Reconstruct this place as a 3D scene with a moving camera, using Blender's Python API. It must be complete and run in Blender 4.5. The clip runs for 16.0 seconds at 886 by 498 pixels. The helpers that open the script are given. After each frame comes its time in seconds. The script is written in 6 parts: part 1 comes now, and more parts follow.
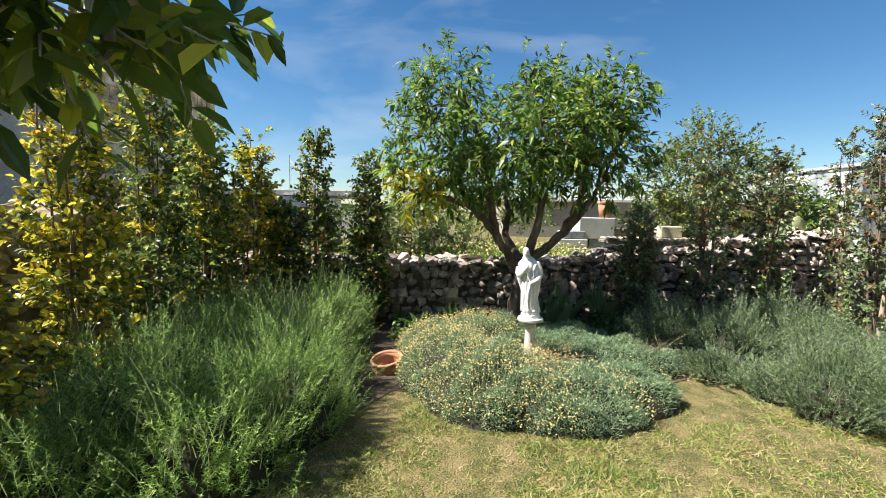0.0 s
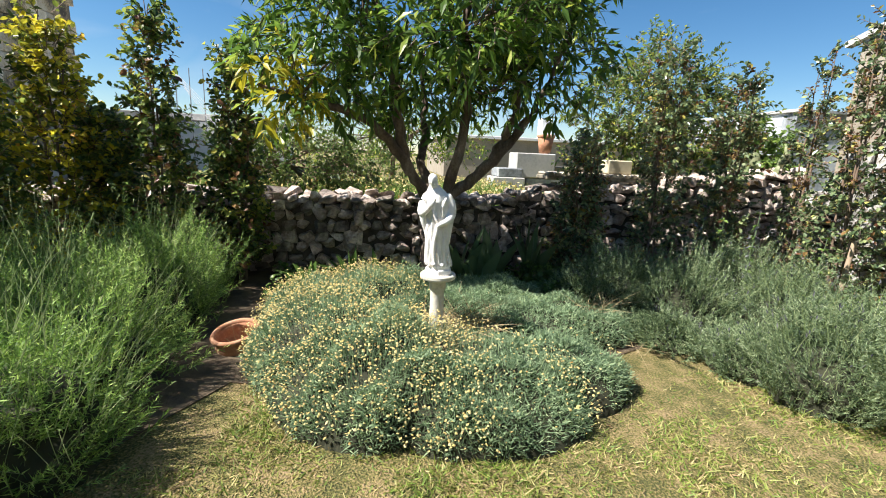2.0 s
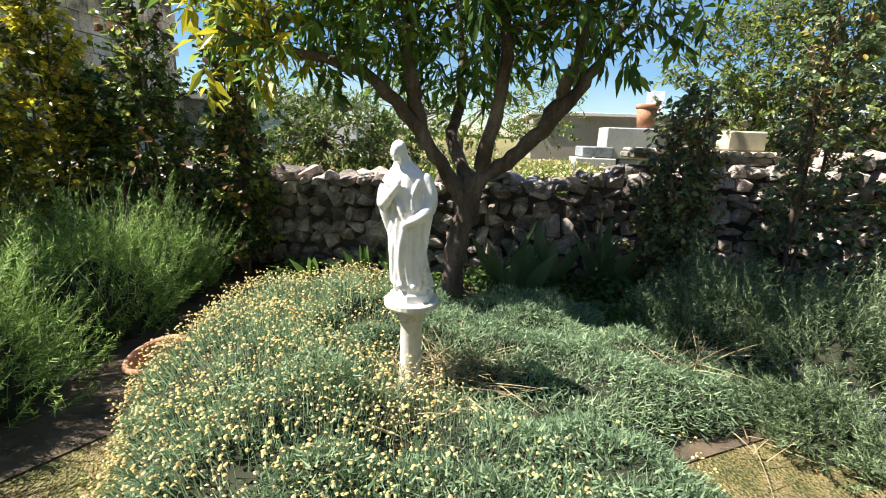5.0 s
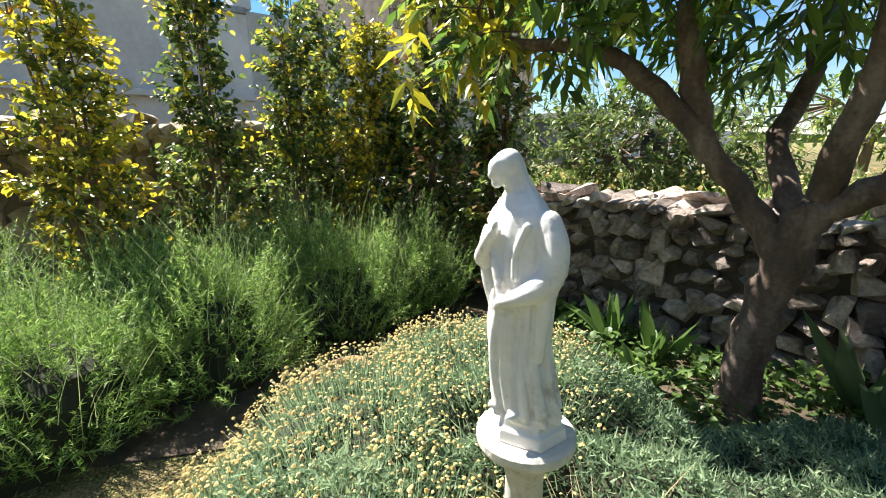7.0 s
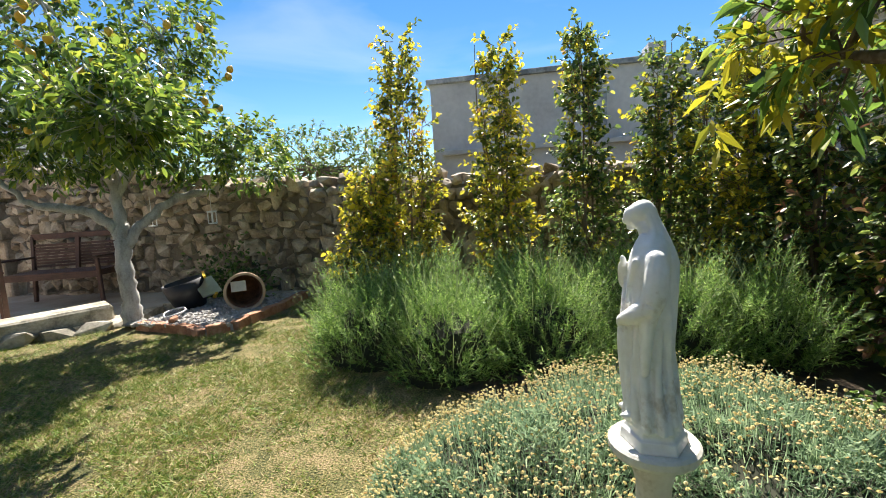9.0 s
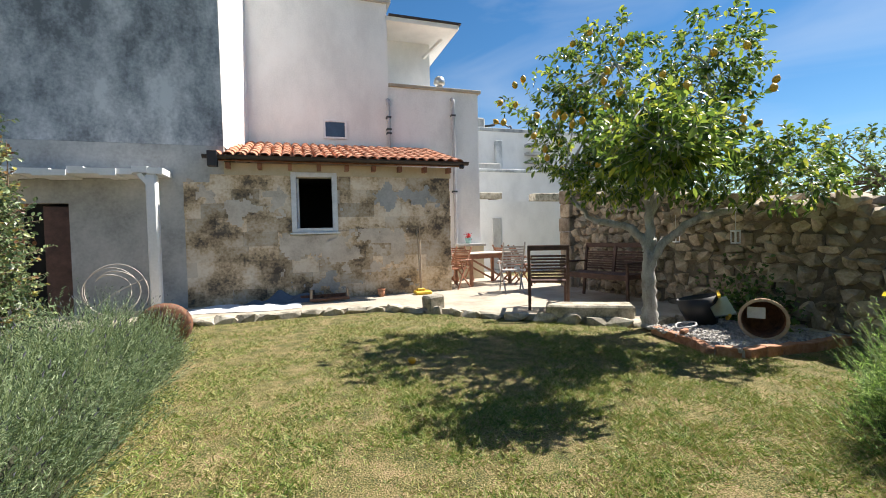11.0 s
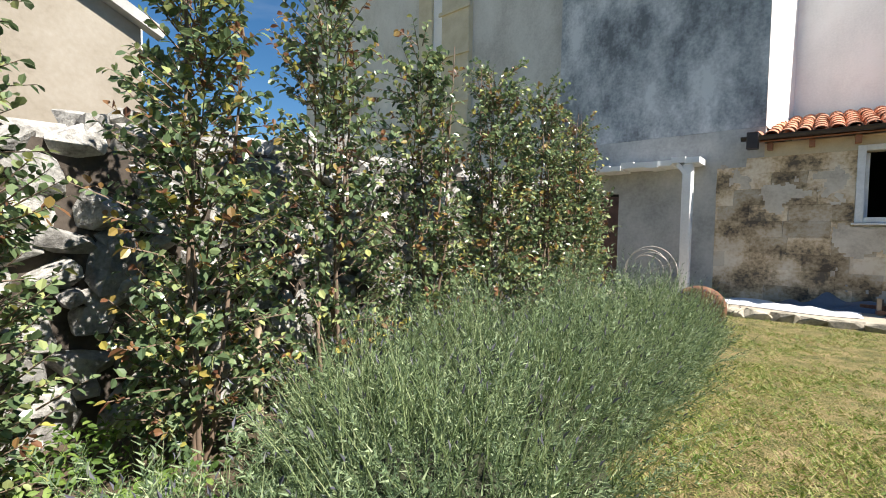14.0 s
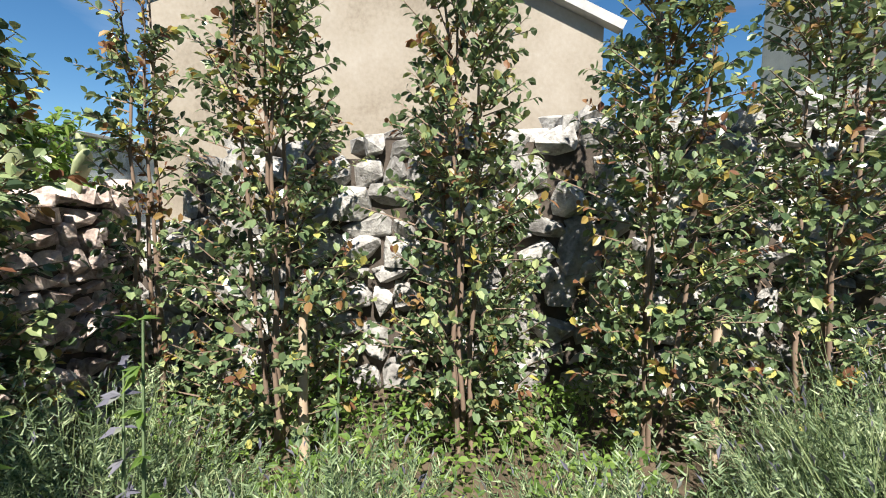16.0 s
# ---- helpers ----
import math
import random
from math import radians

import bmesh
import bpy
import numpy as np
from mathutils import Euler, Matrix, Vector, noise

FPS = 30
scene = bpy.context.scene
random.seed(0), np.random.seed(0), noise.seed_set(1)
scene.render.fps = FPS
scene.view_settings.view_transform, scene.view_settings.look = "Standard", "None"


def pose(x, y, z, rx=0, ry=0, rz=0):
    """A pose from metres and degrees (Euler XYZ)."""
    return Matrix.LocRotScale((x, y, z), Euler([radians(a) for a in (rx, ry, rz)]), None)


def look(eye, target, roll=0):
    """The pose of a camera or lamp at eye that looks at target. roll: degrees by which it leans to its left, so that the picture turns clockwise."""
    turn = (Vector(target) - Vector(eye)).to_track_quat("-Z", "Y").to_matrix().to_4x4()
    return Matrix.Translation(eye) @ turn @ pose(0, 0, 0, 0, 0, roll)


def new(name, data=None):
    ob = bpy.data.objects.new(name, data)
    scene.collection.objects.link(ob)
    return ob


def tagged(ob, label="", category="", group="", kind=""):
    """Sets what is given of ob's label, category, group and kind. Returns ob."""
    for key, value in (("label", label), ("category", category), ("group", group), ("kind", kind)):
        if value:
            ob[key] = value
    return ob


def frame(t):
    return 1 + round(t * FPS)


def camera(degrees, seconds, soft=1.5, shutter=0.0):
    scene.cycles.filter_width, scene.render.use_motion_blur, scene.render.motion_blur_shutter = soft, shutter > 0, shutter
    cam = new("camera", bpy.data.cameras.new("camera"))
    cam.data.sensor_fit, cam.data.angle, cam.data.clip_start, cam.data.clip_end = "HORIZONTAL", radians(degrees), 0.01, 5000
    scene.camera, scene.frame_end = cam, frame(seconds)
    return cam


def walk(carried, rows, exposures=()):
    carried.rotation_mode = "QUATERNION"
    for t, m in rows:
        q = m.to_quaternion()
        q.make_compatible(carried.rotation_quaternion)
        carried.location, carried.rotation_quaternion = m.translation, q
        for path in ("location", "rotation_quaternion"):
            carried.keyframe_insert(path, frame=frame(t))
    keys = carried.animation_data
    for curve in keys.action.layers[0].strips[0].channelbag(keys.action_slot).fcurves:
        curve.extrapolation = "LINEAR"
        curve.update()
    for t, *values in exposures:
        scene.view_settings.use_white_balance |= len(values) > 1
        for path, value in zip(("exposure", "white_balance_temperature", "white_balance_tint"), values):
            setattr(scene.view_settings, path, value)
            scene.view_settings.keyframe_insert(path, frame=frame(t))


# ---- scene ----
cam = camera(90.2, 16.0, soft=1.0)
METRES, EYE, TILT, LEAN, TURN = 5.4, 1.52, 0.0, 0.0, -0.1
ROWS = [
    (0.0, 0.0, 0.0, 0.0, 0.07, -4.98, -0.83),
    (0.5, 0.0078, 0.0506, -0.0145, -2.56, -10.58, -1.03),
    (1.0, 0.0346, 0.1094, -0.0287, -4.23, -12.73, -1.51),
    (1.5, 0.0607, 0.1615, -0.0362, -5.53, -13.47, -2.17),
    (2.0, 0.0824, 0.2181, -0.0371, -7.25, -12.03, -2.49),
    (2.5, 0.1071, 0.2502, -0.042, -7.97, -12.3, -2.67),
    (3.0, 0.1377, 0.2703, -0.0409, -7.97, -12.79, -2.6),
    (5.5, 0.2004, 0.4584, -0.0547, 10.81, -14.79, -1.37),
    (6.0, 0.2054, 0.5147, -0.0543, 18.19, -14.71, -0.56),
    (6.5, 0.2195, 0.5584, -0.0598, 34.6, -14.19, -0.1),
    (7.0, 0.2492, 0.5844, -0.0565, 49.27, -13.15, 0.84),
    (7.5, 0.285, 0.6008, -0.0508, 57.7, -11.63, 0.54),
    (8.0, 0.3077, 0.6349, -0.0519, 68.31, -9.57, 1.57),
    (8.5, 0.3364, 0.6542, -0.051, 82.36, -8.06, 2.36),
    (9.0, 0.3624, 0.6623, -0.0494, 100.96, -7.05, 3.5),
    (9.5, 0.3648, 0.6716, -0.0497, 120.62, -5.65, 3.21),
    (10.0, 0.3698, 0.6721, -0.0495, 137.62, -4.76, 2.77),
    (12.5, 0.4383, 0.672, -0.0481, 190.58, -1.07, -1.22),
    (13.0, 0.4496, 0.68, -0.0507, 202.15, -1.34, -1.3),
    (13.5, 0.4564, 0.6867, -0.0566, 212.35, -1.78, -1.07),
    (14.0, 0.4638, 0.7008, -0.0639, 220.78, -2.59, -0.95),
    (14.5, 0.4711, 0.7156, -0.0605, 230.72, -3.22, -0.55),
    (15.0, 0.4788, 0.732, -0.059, 241.3, -3.89, -0.12),
    (15.5, 0.4851, 0.7285, -0.0599, 253.88, -4.75, -0.07),
    (16.0, 0.5009, 0.7141, -0.06, 272.25, -5.38, -0.13),
]
walk(cam, [(t, pose(0, 0, EYE, TILT, LEAN, TURN) @ pose(METRES * x, METRES * y, METRES * z, 90 + pitch, roll, yaw)) for t, x, y, z, yaw, pitch, roll in ROWS],
     exposures=[(0.0, 1.25), (3.0, 1.25), (5.5, 1.45), (7.0, 1.65), (8.3, 1.62), (9.2, 1.4), (10.0, 1.2), (12.5, 1.12), (16.0, 1.2)])

# ---- light ----
SUN_FROM = Vector((-1.0, -0.14, 1.28)).normalized()
sun = new("sun", bpy.data.lights.new("sun", "SUN"))
sun.data.energy, sun.data.angle, sun.data.color = 5.0, radians(0.55), (1.0, 0.95, 0.87)
sun.matrix_world = look(tuple(30 * SUN_FROM), (0, 0, 0))
world = bpy.data.worlds.new("sky")
scene.world = world
world.use_nodes = True
wn, wl = world.node_tree.nodes, world.node_tree.links
sky = wn.new("ShaderNodeTexSky")
sky.sky_type, sky.sun_disc = "NISHITA", False
sky.sun_elevation = math.asin(SUN_FROM.z)
sky.sun_rotation = math.atan2(SUN_FROM.x, SUN_FROM.y)
sky.air_density, sky.dust_density, sky.ozone_density = 1.0, 0.0, 4.0
geo = wn.new("ShaderNodeTexCoord")
stretch = wn.new("ShaderNodeMapping")
stretch.inputs["Scale"].default_value = (1.6, 1.2, 5.0)
cirrus = wn.new("ShaderNodeTexNoise")
cirrus.inputs["Scale"].default_value, cirrus.inputs["Detail"].default_value = 1.7, 7
cirrus.inputs["Distortion"].default_value = 0.6
thin = wn.new("ShaderNodeMapRange")
thin.inputs["From Min"].default_value, thin.inputs["From Max"].default_value = 0.46, 0.85
thin.inputs["To Max"].default_value = 0.35
veil = wn.new("ShaderNodeMix")
veil.data_type = "RGBA"
veil.inputs[7].default_value = (7.5, 8.0, 8.6, 1)
wl.new(geo.outputs["Generated"], stretch.inputs["Vector"])
wl.new(stretch.outputs[0], cirrus.inputs["Vector"])
wl.new(cirrus.outputs[0], thin.inputs[0])
wl.new(thin.outputs[0], veil.inputs[0])
rich = wn.new("ShaderNodeHueSaturation")
rich.inputs["Saturation"].default_value, rich.inputs["Hue"].default_value = 1.22, 0.497
wl.new(sky.outputs[0], rich.inputs["Color"])
wl.new(rich.outputs[0], veil.inputs[6])
wl.new(veil.outputs[2], wn["Background"].inputs[0])
wn["Background"].inputs[1].default_value = 0.056

# ---- materials ----
rng = np.random.default_rng(7)


def links_of(m):
    m.use_nodes = True
    return m.node_tree.nodes, m.node_tree.links, m.node_tree.nodes["Principled BSDF"]


def ramp(nodes, links, source, stops):
    r = nodes.new("ShaderNodeValToRGB")
    while len(r.color_ramp.elements) < len(stops):
        r.color_ramp.elements.new(0.5)
    for e, (p, c) in zip(r.color_ramp.elements, stops):
        e.position, e.color = p, (*c, 1)
    links.new(source, r.inputs[0])
    return r.outputs[0]


def surface(name, stops, scale=3.0, rough=0.85, bump=0.3, fine=40.0, per_piece=0.0, metal=0.0, stretch_z=1.0, depth=0.01, grain=0.3):
    """Colour over noise of two sizes, with relief; per_piece varies the brightness from one piece to the next."""
    m = bpy.data.materials.new(name)
    n, l, b = links_of(m)
    at = n.new("ShaderNodeNewGeometry")
    mp = n.new("ShaderNodeMapping")
    mp.inputs["Scale"].default_value = (1, 1, stretch_z)
    l.new(at.outputs["Position"], mp.inputs["Vector"])
    big, small = n.new("ShaderNodeTexNoise"), n.new("ShaderNodeTexNoise")
    big.inputs["Scale"].default_value, big.inputs["Detail"].default_value = scale, 8
    big.inputs["Roughness"].default_value = 0.62
    small.inputs["Scale"].default_value, small.inputs["Detail"].default_value = fine, 4
    l.new(mp.outputs[0], big.inputs["Vector"])
    l.new(at.outputs["Position"], small.inputs["Vector"])
    mix = n.new("ShaderNodeMath")
    mix.operation, mix.inputs[1].default_value = "MULTIPLY_ADD", grain
    sub = n.new("ShaderNodeMath")
    sub.operation, sub.inputs[1].default_value = "SUBTRACT", 0.5
    l.new(small.outputs[0], sub.inputs[0])
    l.new(sub.outputs[0], mix.inputs[0])
    l.new(big.outputs[0], mix.inputs[2])
    col = ramp(n, l, mix.outputs[0], stops)
    if per_piece:
        info = n.new("ShaderNodeObjectInfo")
        mr = n.new("ShaderNodeMapRange")
        mr.inputs["To Min"].default_value, mr.inputs["To Max"].default_value = 1 - per_piece, 1 + per_piece
        l.new(info.outputs["Random"], mr.inputs[0])
        hs = n.new("ShaderNodeHueSaturation")
        l.new(mr.outputs[0], hs.inputs["Value"])
        l.new(col, hs.inputs["Color"])
        col = hs.outputs[0]
    l.new(col, b.inputs["Base Color"])
    b.inputs["Roughness"].default_value, b.inputs["Metallic"].default_value = rough, metal
    if bump:
        bp = n.new("ShaderNodeBump")
        bp.inputs["Strength"].default_value, bp.inputs["Distance"].default_value = bump, depth
        l.new(mix.outputs[0], bp.inputs["Height"])
        l.new(bp.outputs[0], b.inputs["Normal"])
    return m


def foliage(name, stops, rough=0.45, thin_light=0.35, patch=0.5):
    """Leaves: each leaf its own shade, with light coming through the blade."""
    m = bpy.data.materials.new(name)
    n, l, b = links_of(m)
    at = n.new("ShaderNodeNewGeometry")
    drift = n.new("ShaderNodeTexNoise")
    drift.inputs["Scale"].default_value, drift.inputs["Detail"].default_value = 3.5, 3
    l.new(at.outputs["Position"], drift.inputs["Vector"])
    sub = n.new("ShaderNodeMath")
    sub.operation, sub.inputs[1].default_value = "SUBTRACT", 0.5
    l.new(drift.outputs[0], sub.inputs[0])
    add = n.new("ShaderNodeMath")
    add.operation, add.inputs[1].default_value = "MULTIPLY_ADD", patch
    l.new(sub.outputs[0], add.inputs[0])
    l.new(at.outputs["Random Per Island"], add.inputs[2])
    col = ramp(n, l, add.outputs[0], stops)
    l.new(col, b.inputs["Base Color"])
    b.inputs["Roughness"].default_value = rough
    tr = n.new("ShaderNodeBsdfTranslucent")
    l.new(col, tr.inputs[0])
    mx = n.new("ShaderNodeMixShader")
    mx.inputs[0].default_value = thin_light
    l.new(b.outputs[0], mx.inputs[1])
    l.new(tr.outputs[0], mx.inputs[2])
    l.new(mx.outputs[0], n["Material Output"].inputs["Surface"])
    return m


def plain(name, color, rough=0.5, metal=0.0):
    return surface(name, [(0.3, tuple(0.82 * c for c in color)), (0.7, tuple(min(1, 1.12 * c) for c in color))], 6, rough, 0.08, 60, metal=metal)


M_SOIL = surface("soil", [(0.3, (0.05, 0.035, 0.022)), (0.7, (0.13, 0.095, 0.06))], 5, 0.95, 0.8, 60)
M_LAWN = surface("turf", [(0.3, (0.070, 0.075, 0.020)), (0.45, (0.160, 0.150, 0.042)), (0.57, (0.290, 0.225, 0.090)), (0.72, (0.380, 0.270, 0.150))], 5.5, 0.95, 1.0, 90, depth=0.03, grain=1.2)
M_GRASS = foliage("grass blade", [(0.0, (0.100, 0.180, 0.025)), (0.4, (0.220, 0.290, 0.048)), (0.65, (0.350, 0.345, 0.105)), (0.88, (0.480, 0.405, 0.190)), (1.0, (0.380, 0.265, 0.140))], 0.6, 0.25, 1.0)
M_ROCK_N = surface("dark field stone", [(0.28, (0.100, 0.072, 0.062)), (0.44, (0.260, 0.205, 0.175)), (0.56, (0.400, 0.335, 0.295)), (0.7, (0.620, 0.545, 0.480))], 8, 0.93, 0.9, 45, 0.5, depth=0.03)
M_ROCK_E = surface("pale limestone", [(0.3, (0.120, 0.112, 0.104)), (0.44, (0.270, 0.258, 0.240)), (0.56, (0.385, 0.370, 0.345)), (0.7, (0.500, 0.482, 0.452))], 9, 0.93, 0.9, 45, 0.25, depth=0.03)
M_ROCK_W = surface("brown limestone", [(0.3, (0.149, 0.115, 0.074)), (0.48, (0.338, 0.270, 0.196)), (0.7, (0.540, 0.466, 0.365))], 4, 0.93, 0.7, 38, 0.35, depth=0.02)
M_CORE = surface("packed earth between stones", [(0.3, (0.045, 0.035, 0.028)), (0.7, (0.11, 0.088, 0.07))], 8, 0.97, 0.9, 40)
M_CORE_W = surface("old lime mortar", [(0.3, (0.11, 0.09, 0.065)), (0.7, (0.23, 0.19, 0.145))], 6, 0.97, 0.9, 40)
M_TUFA = surface("weathered tufa block", [(0.36, (0.126, 0.102, 0.077)), (0.44, (0.353, 0.264, 0.166)), (0.5, (0.529, 0.408, 0.265)), (0.57, (0.630, 0.528, 0.397)), (0.66, (0.706, 0.624, 0.508))], 1.9, 0.95, 0.7, 24, 0.28, depth=0.03)
M_PATCH = surface("crumbling lime plaster", [(0.3, (0.431, 0.368, 0.295)), (0.5, (0.622, 0.552, 0.459)), (0.7, (0.718, 0.655, 0.568))], 2.5, 0.95, 0.4, 30)
M_CREAM = surface("cream plaster band", [(0.3, (0.50, 0.43, 0.29)), (0.7, (0.64, 0.57, 0.42))], 3, 0.9, 0.3, 40)
M_GREY = surface("stained cement render", [(0.38, (0.157, 0.168, 0.181)), (0.47, (0.298, 0.320, 0.338)), (0.54, (0.439, 0.456, 0.470)), (0.63, (0.627, 0.640, 0.643))], 1.3, 0.93, 0.3, 22, stretch_z=0.6, grain=0.18)
M_STUCCO = surface("pale weathered stucco", [(0.3, (0.42, 0.40, 0.36)), (0.5, (0.57, 0.55, 0.50)), (0.7, (0.66, 0.64, 0.59))], 1.2, 0.92, 0.3, 22, stretch_z=0.6)
M_GREY_LOW = surface("pale cement render", [(0.3, (0.287, 0.282, 0.270)), (0.5, (0.425, 0.420, 0.402)), (0.7, (0.540, 0.529, 0.506))], 1.5, 0.93, 0.3, 22, stretch_z=0.7)
M_WHITE = surface("whitewash", [(0.3, (0.66, 0.65, 0.64)), (0.55, (0.80, 0.785, 0.77)), (0.75, (0.85, 0.84, 0.83))], 1.1, 0.88, 0.15, 30, stretch_z=0.6)
M_PATIO = surface("pale worn concrete", [(0.3, (0.300, 0.250, 0.190)), (0.5, (0.410, 0.350, 0.275)), (0.7, (0.480, 0.420, 0.340))], 2.2, 0.92, 0.3, 40)
M_KERB = surface("rough kerb stone", [(0.3, (0.13, 0.12, 0.09)), (0.5, (0.36, 0.32, 0.25)), (0.7, (0.55, 0.49, 0.40))], 7, 0.95, 0.7, 45, 0.25)
M_BEIGE = surface("sun-bleached beige render", [(0.3, (0.208, 0.172, 0.128)), (0.48, (0.306, 0.264, 0.208)), (0.7, (0.367, 0.325, 0.269))], 1.2, 0.93, 0.4, 30)
M_FAR = surface("grey stone blockwork", [(0.3, (0.40, 0.39, 0.385)), (0.5, (0.52, 0.51, 0.50)), (0.7, (0.62, 0.61, 0.60))], 0.9, 0.95, 0.3, 12)
# near-black colour stands in for the shade inside rooms and doorways
M_OPENING_SHADE = plain("near-black shade of openings", (0.02, 0.018, 0.016), 0.9)
M_TILE = surface("terracotta roof tile", [(0.3, (0.26, 0.10, 0.055)), (0.5, (0.46, 0.20, 0.11)), (0.7, (0.58, 0.33, 0.22))], 8, 0.85, 0.3, 40, 0.25)
M_TERRA = surface("aged terracotta", [(0.3, (0.26, 0.11, 0.06)), (0.5, (0.42, 0.20, 0.11)), (0.7, (0.54, 0.32, 0.21))], 9, 0.85, 0.25, 50)
M_GUTTER = plain("dark brown gutter", (0.035, 0.022, 0.018), 0.45)
M_STATUE = surface("white painted cast stone", [(0.28, (0.52, 0.47, 0.40)), (0.42, (0.76, 0.745, 0.72)), (0.7, (0.86, 0.855, 0.845))], 9, 0.6, 0.25, 70)
M_PEDESTAL = surface("worn cream cast stone", [(0.28, (0.40, 0.35, 0.26)), (0.45, (0.64, 0.60, 0.52)), (0.7, (0.74, 0.71, 0.64))], 11, 0.85, 0.4, 80)
M_BARK = surface("reddish brown bark", [(0.3, (0.055, 0.038, 0.03)), (0.5, (0.13, 0.088, 0.068)), (0.7, (0.26, 0.20, 0.165))], 10, 0.92, 0.8, 60, stretch_z=0.35)
M_BARK_L = surface("pale grey lemon bark", [(0.3, (0.22, 0.20, 0.18)), (0.5, (0.42, 0.40, 0.37)), (0.7, (0.60, 0.58, 0.55))], 9, 0.9, 0.6, 60, stretch_z=0.35)
M_STEM = plain("shrub stem", (0.20, 0.14, 0.10), 0.9)
M_STAKE = plain("bleached cane", (0.45, 0.34, 0.24), 0.85)
M_TREE = foliage("long tree leaf", [(0.0, (0.045, 0.090, 0.018)), (0.4, (0.110, 0.200, 0.034)), (0.8, (0.230, 0.350, 0.058)), (1.0, (0.400, 0.450, 0.075))], 0.36, 0.5)
M_YELLOWING = foliage("yellowing leaf", [(0.0, (0.28, 0.30, 0.03)), (0.5, (0.50, 0.44, 0.03)), (1.0, (0.62, 0.50, 0.05))], 0.45, 0.45)
M_LEMON = foliage("lemon leaf", [(0.0, (0.050, 0.092, 0.020)), (0.45, (0.120, 0.205, 0.036)), (0.8, (0.290, 0.375, 0.055)), (1.0, (0.520, 0.520, 0.070))], 0.34, 0.48)
# these greens are greyed to carry the sky's reflection on waxy leaves
M_HEDGE_E = foliage("glossy hedge leaf greyed by sky sheen", [(0.0, (0.050, 0.084, 0.040)), (0.45, (0.140, 0.200, 0.092)), (0.78, (0.250, 0.315, 0.150)), (0.95, (0.380, 0.415, 0.160)), (1.0, (0.460, 0.420, 0.110))], 0.28, 0.28, 0.45)
M_TIP_RED = foliage("reddish young leaf", [(0.0, (0.130, 0.055, 0.035)), (0.35, (0.230, 0.110, 0.055)), (0.65, (0.300, 0.195, 0.065)), (1.0, (0.420, 0.380, 0.085))], 0.34, 0.35, 0.5)
M_TIP_GOLD = foliage("golden young leaf", [(0.0, (0.330, 0.330, 0.035)), (0.4, (0.600, 0.520, 0.045)), (0.9, (0.850, 0.720, 0.060)), (1.0, (0.800, 0.420, 0.070))], 0.38, 0.45, 0.5)
M_HEDGE_W = foliage("golden hedge leaf", [(0.0, (0.070, 0.105, 0.026)), (0.45, (0.180, 0.230, 0.042)), (0.75, (0.420, 0.400, 0.050)), (1.0, (0.700, 0.600, 0.060))], 0.38, 0.45, 0.6)
M_HEDGE_M = foliage("mixed hedge leaf", [(0.0, (0.050, 0.085, 0.030)), (0.5, (0.130, 0.200, 0.052)), (0.85, (0.320, 0.390, 0.090)), (1.0, (0.540, 0.500, 0.090))], 0.36, 0.52, 0.5)
M_LAV_W = foliage("bright lavender foliage", [(0.0, (0.060, 0.125, 0.030)), (0.45, (0.190, 0.330, 0.070)), (0.8, (0.380, 0.560, 0.125)), (1.0, (0.560, 0.700, 0.220))], 0.6, 0.36, 0.7)
M_LAV_E = foliage("grey-green lavender foliage", [(0.0, (0.040, 0.066, 0.034)), (0.45, (0.130, 0.195, 0.092)), (0.8, (0.265, 0.350, 0.180)), (1.0, (0.420, 0.490, 0.285))], 0.6, 0.32, 0.7)
M_LAV_STEM = foliage("pale green flower stem", [(0.0, (0.110, 0.160, 0.062)), (0.5, (0.230, 0.305, 0.125)), (1.0, (0.400, 0.450, 0.240))], 0.6, 0.35)
M_SPIKE = foliage("violet flower spike", [(0.0, (0.090, 0.089, 0.122)), (0.6, (0.153, 0.149, 0.184)), (1.0, (0.216, 0.238, 0.168))], 0.8, 0.2)
M_SANT = foliage("grey santolina foliage", [(0.0, (0.106, 0.167, 0.092)), (0.45, (0.224, 0.328, 0.184)), (0.8, (0.354, 0.469, 0.276)), (1.0, (0.473, 0.575, 0.328))], 0.75, 0.45, 0.5)
M_BUTTON = foliage("cream button flower", [(0.0, (0.567, 0.437, 0.156)), (0.5, (0.665, 0.538, 0.218)), (0.85, (0.723, 0.631, 0.329)), (1.0, (0.440, 0.260, 0.078))], 0.8, 0.25, 0.3)
M_STRAW = foliage("dry straw", [(0.0, (0.26, 0.19, 0.10)), (1.0, (0.52, 0.42, 0.24))], 0.8, 0.2)
M_BROAD = foliage("broad glaucous leaf", [(0.0, (0.058, 0.098, 0.046)), (0.6, (0.130, 0.195, 0.085)), (1.0, (0.247, 0.312, 0.143))], 0.4, 0.4)
M_IVY = foliage("ground ivy leaf", [(0.0, (0.049, 0.091, 0.025)), (0.6, (0.112, 0.196, 0.049)), (1.0, (0.238, 0.350, 0.084))], 0.4, 0.45)
M_WEED = foliage("fresh weed leaf", [(0.0, (0.088, 0.163, 0.031)), (0.6, (0.175, 0.288, 0.056)), (1.0, (0.300, 0.413, 0.100))], 0.55, 0.5)
# flat near-black that stands for the deep shade within a bush
M_BUSH_SHADE = plain("near-black shade inside bushes", (0.03, 0.032, 0.016), 0.95)
M_FAR_LEAF = foliage("neighbouring tree leaf", [(0.0, (0.056, 0.098, 0.028)), (0.5, (0.126, 0.196, 0.049)), (1.0, (0.280, 0.322, 0.098))], 0.4, 0.5)
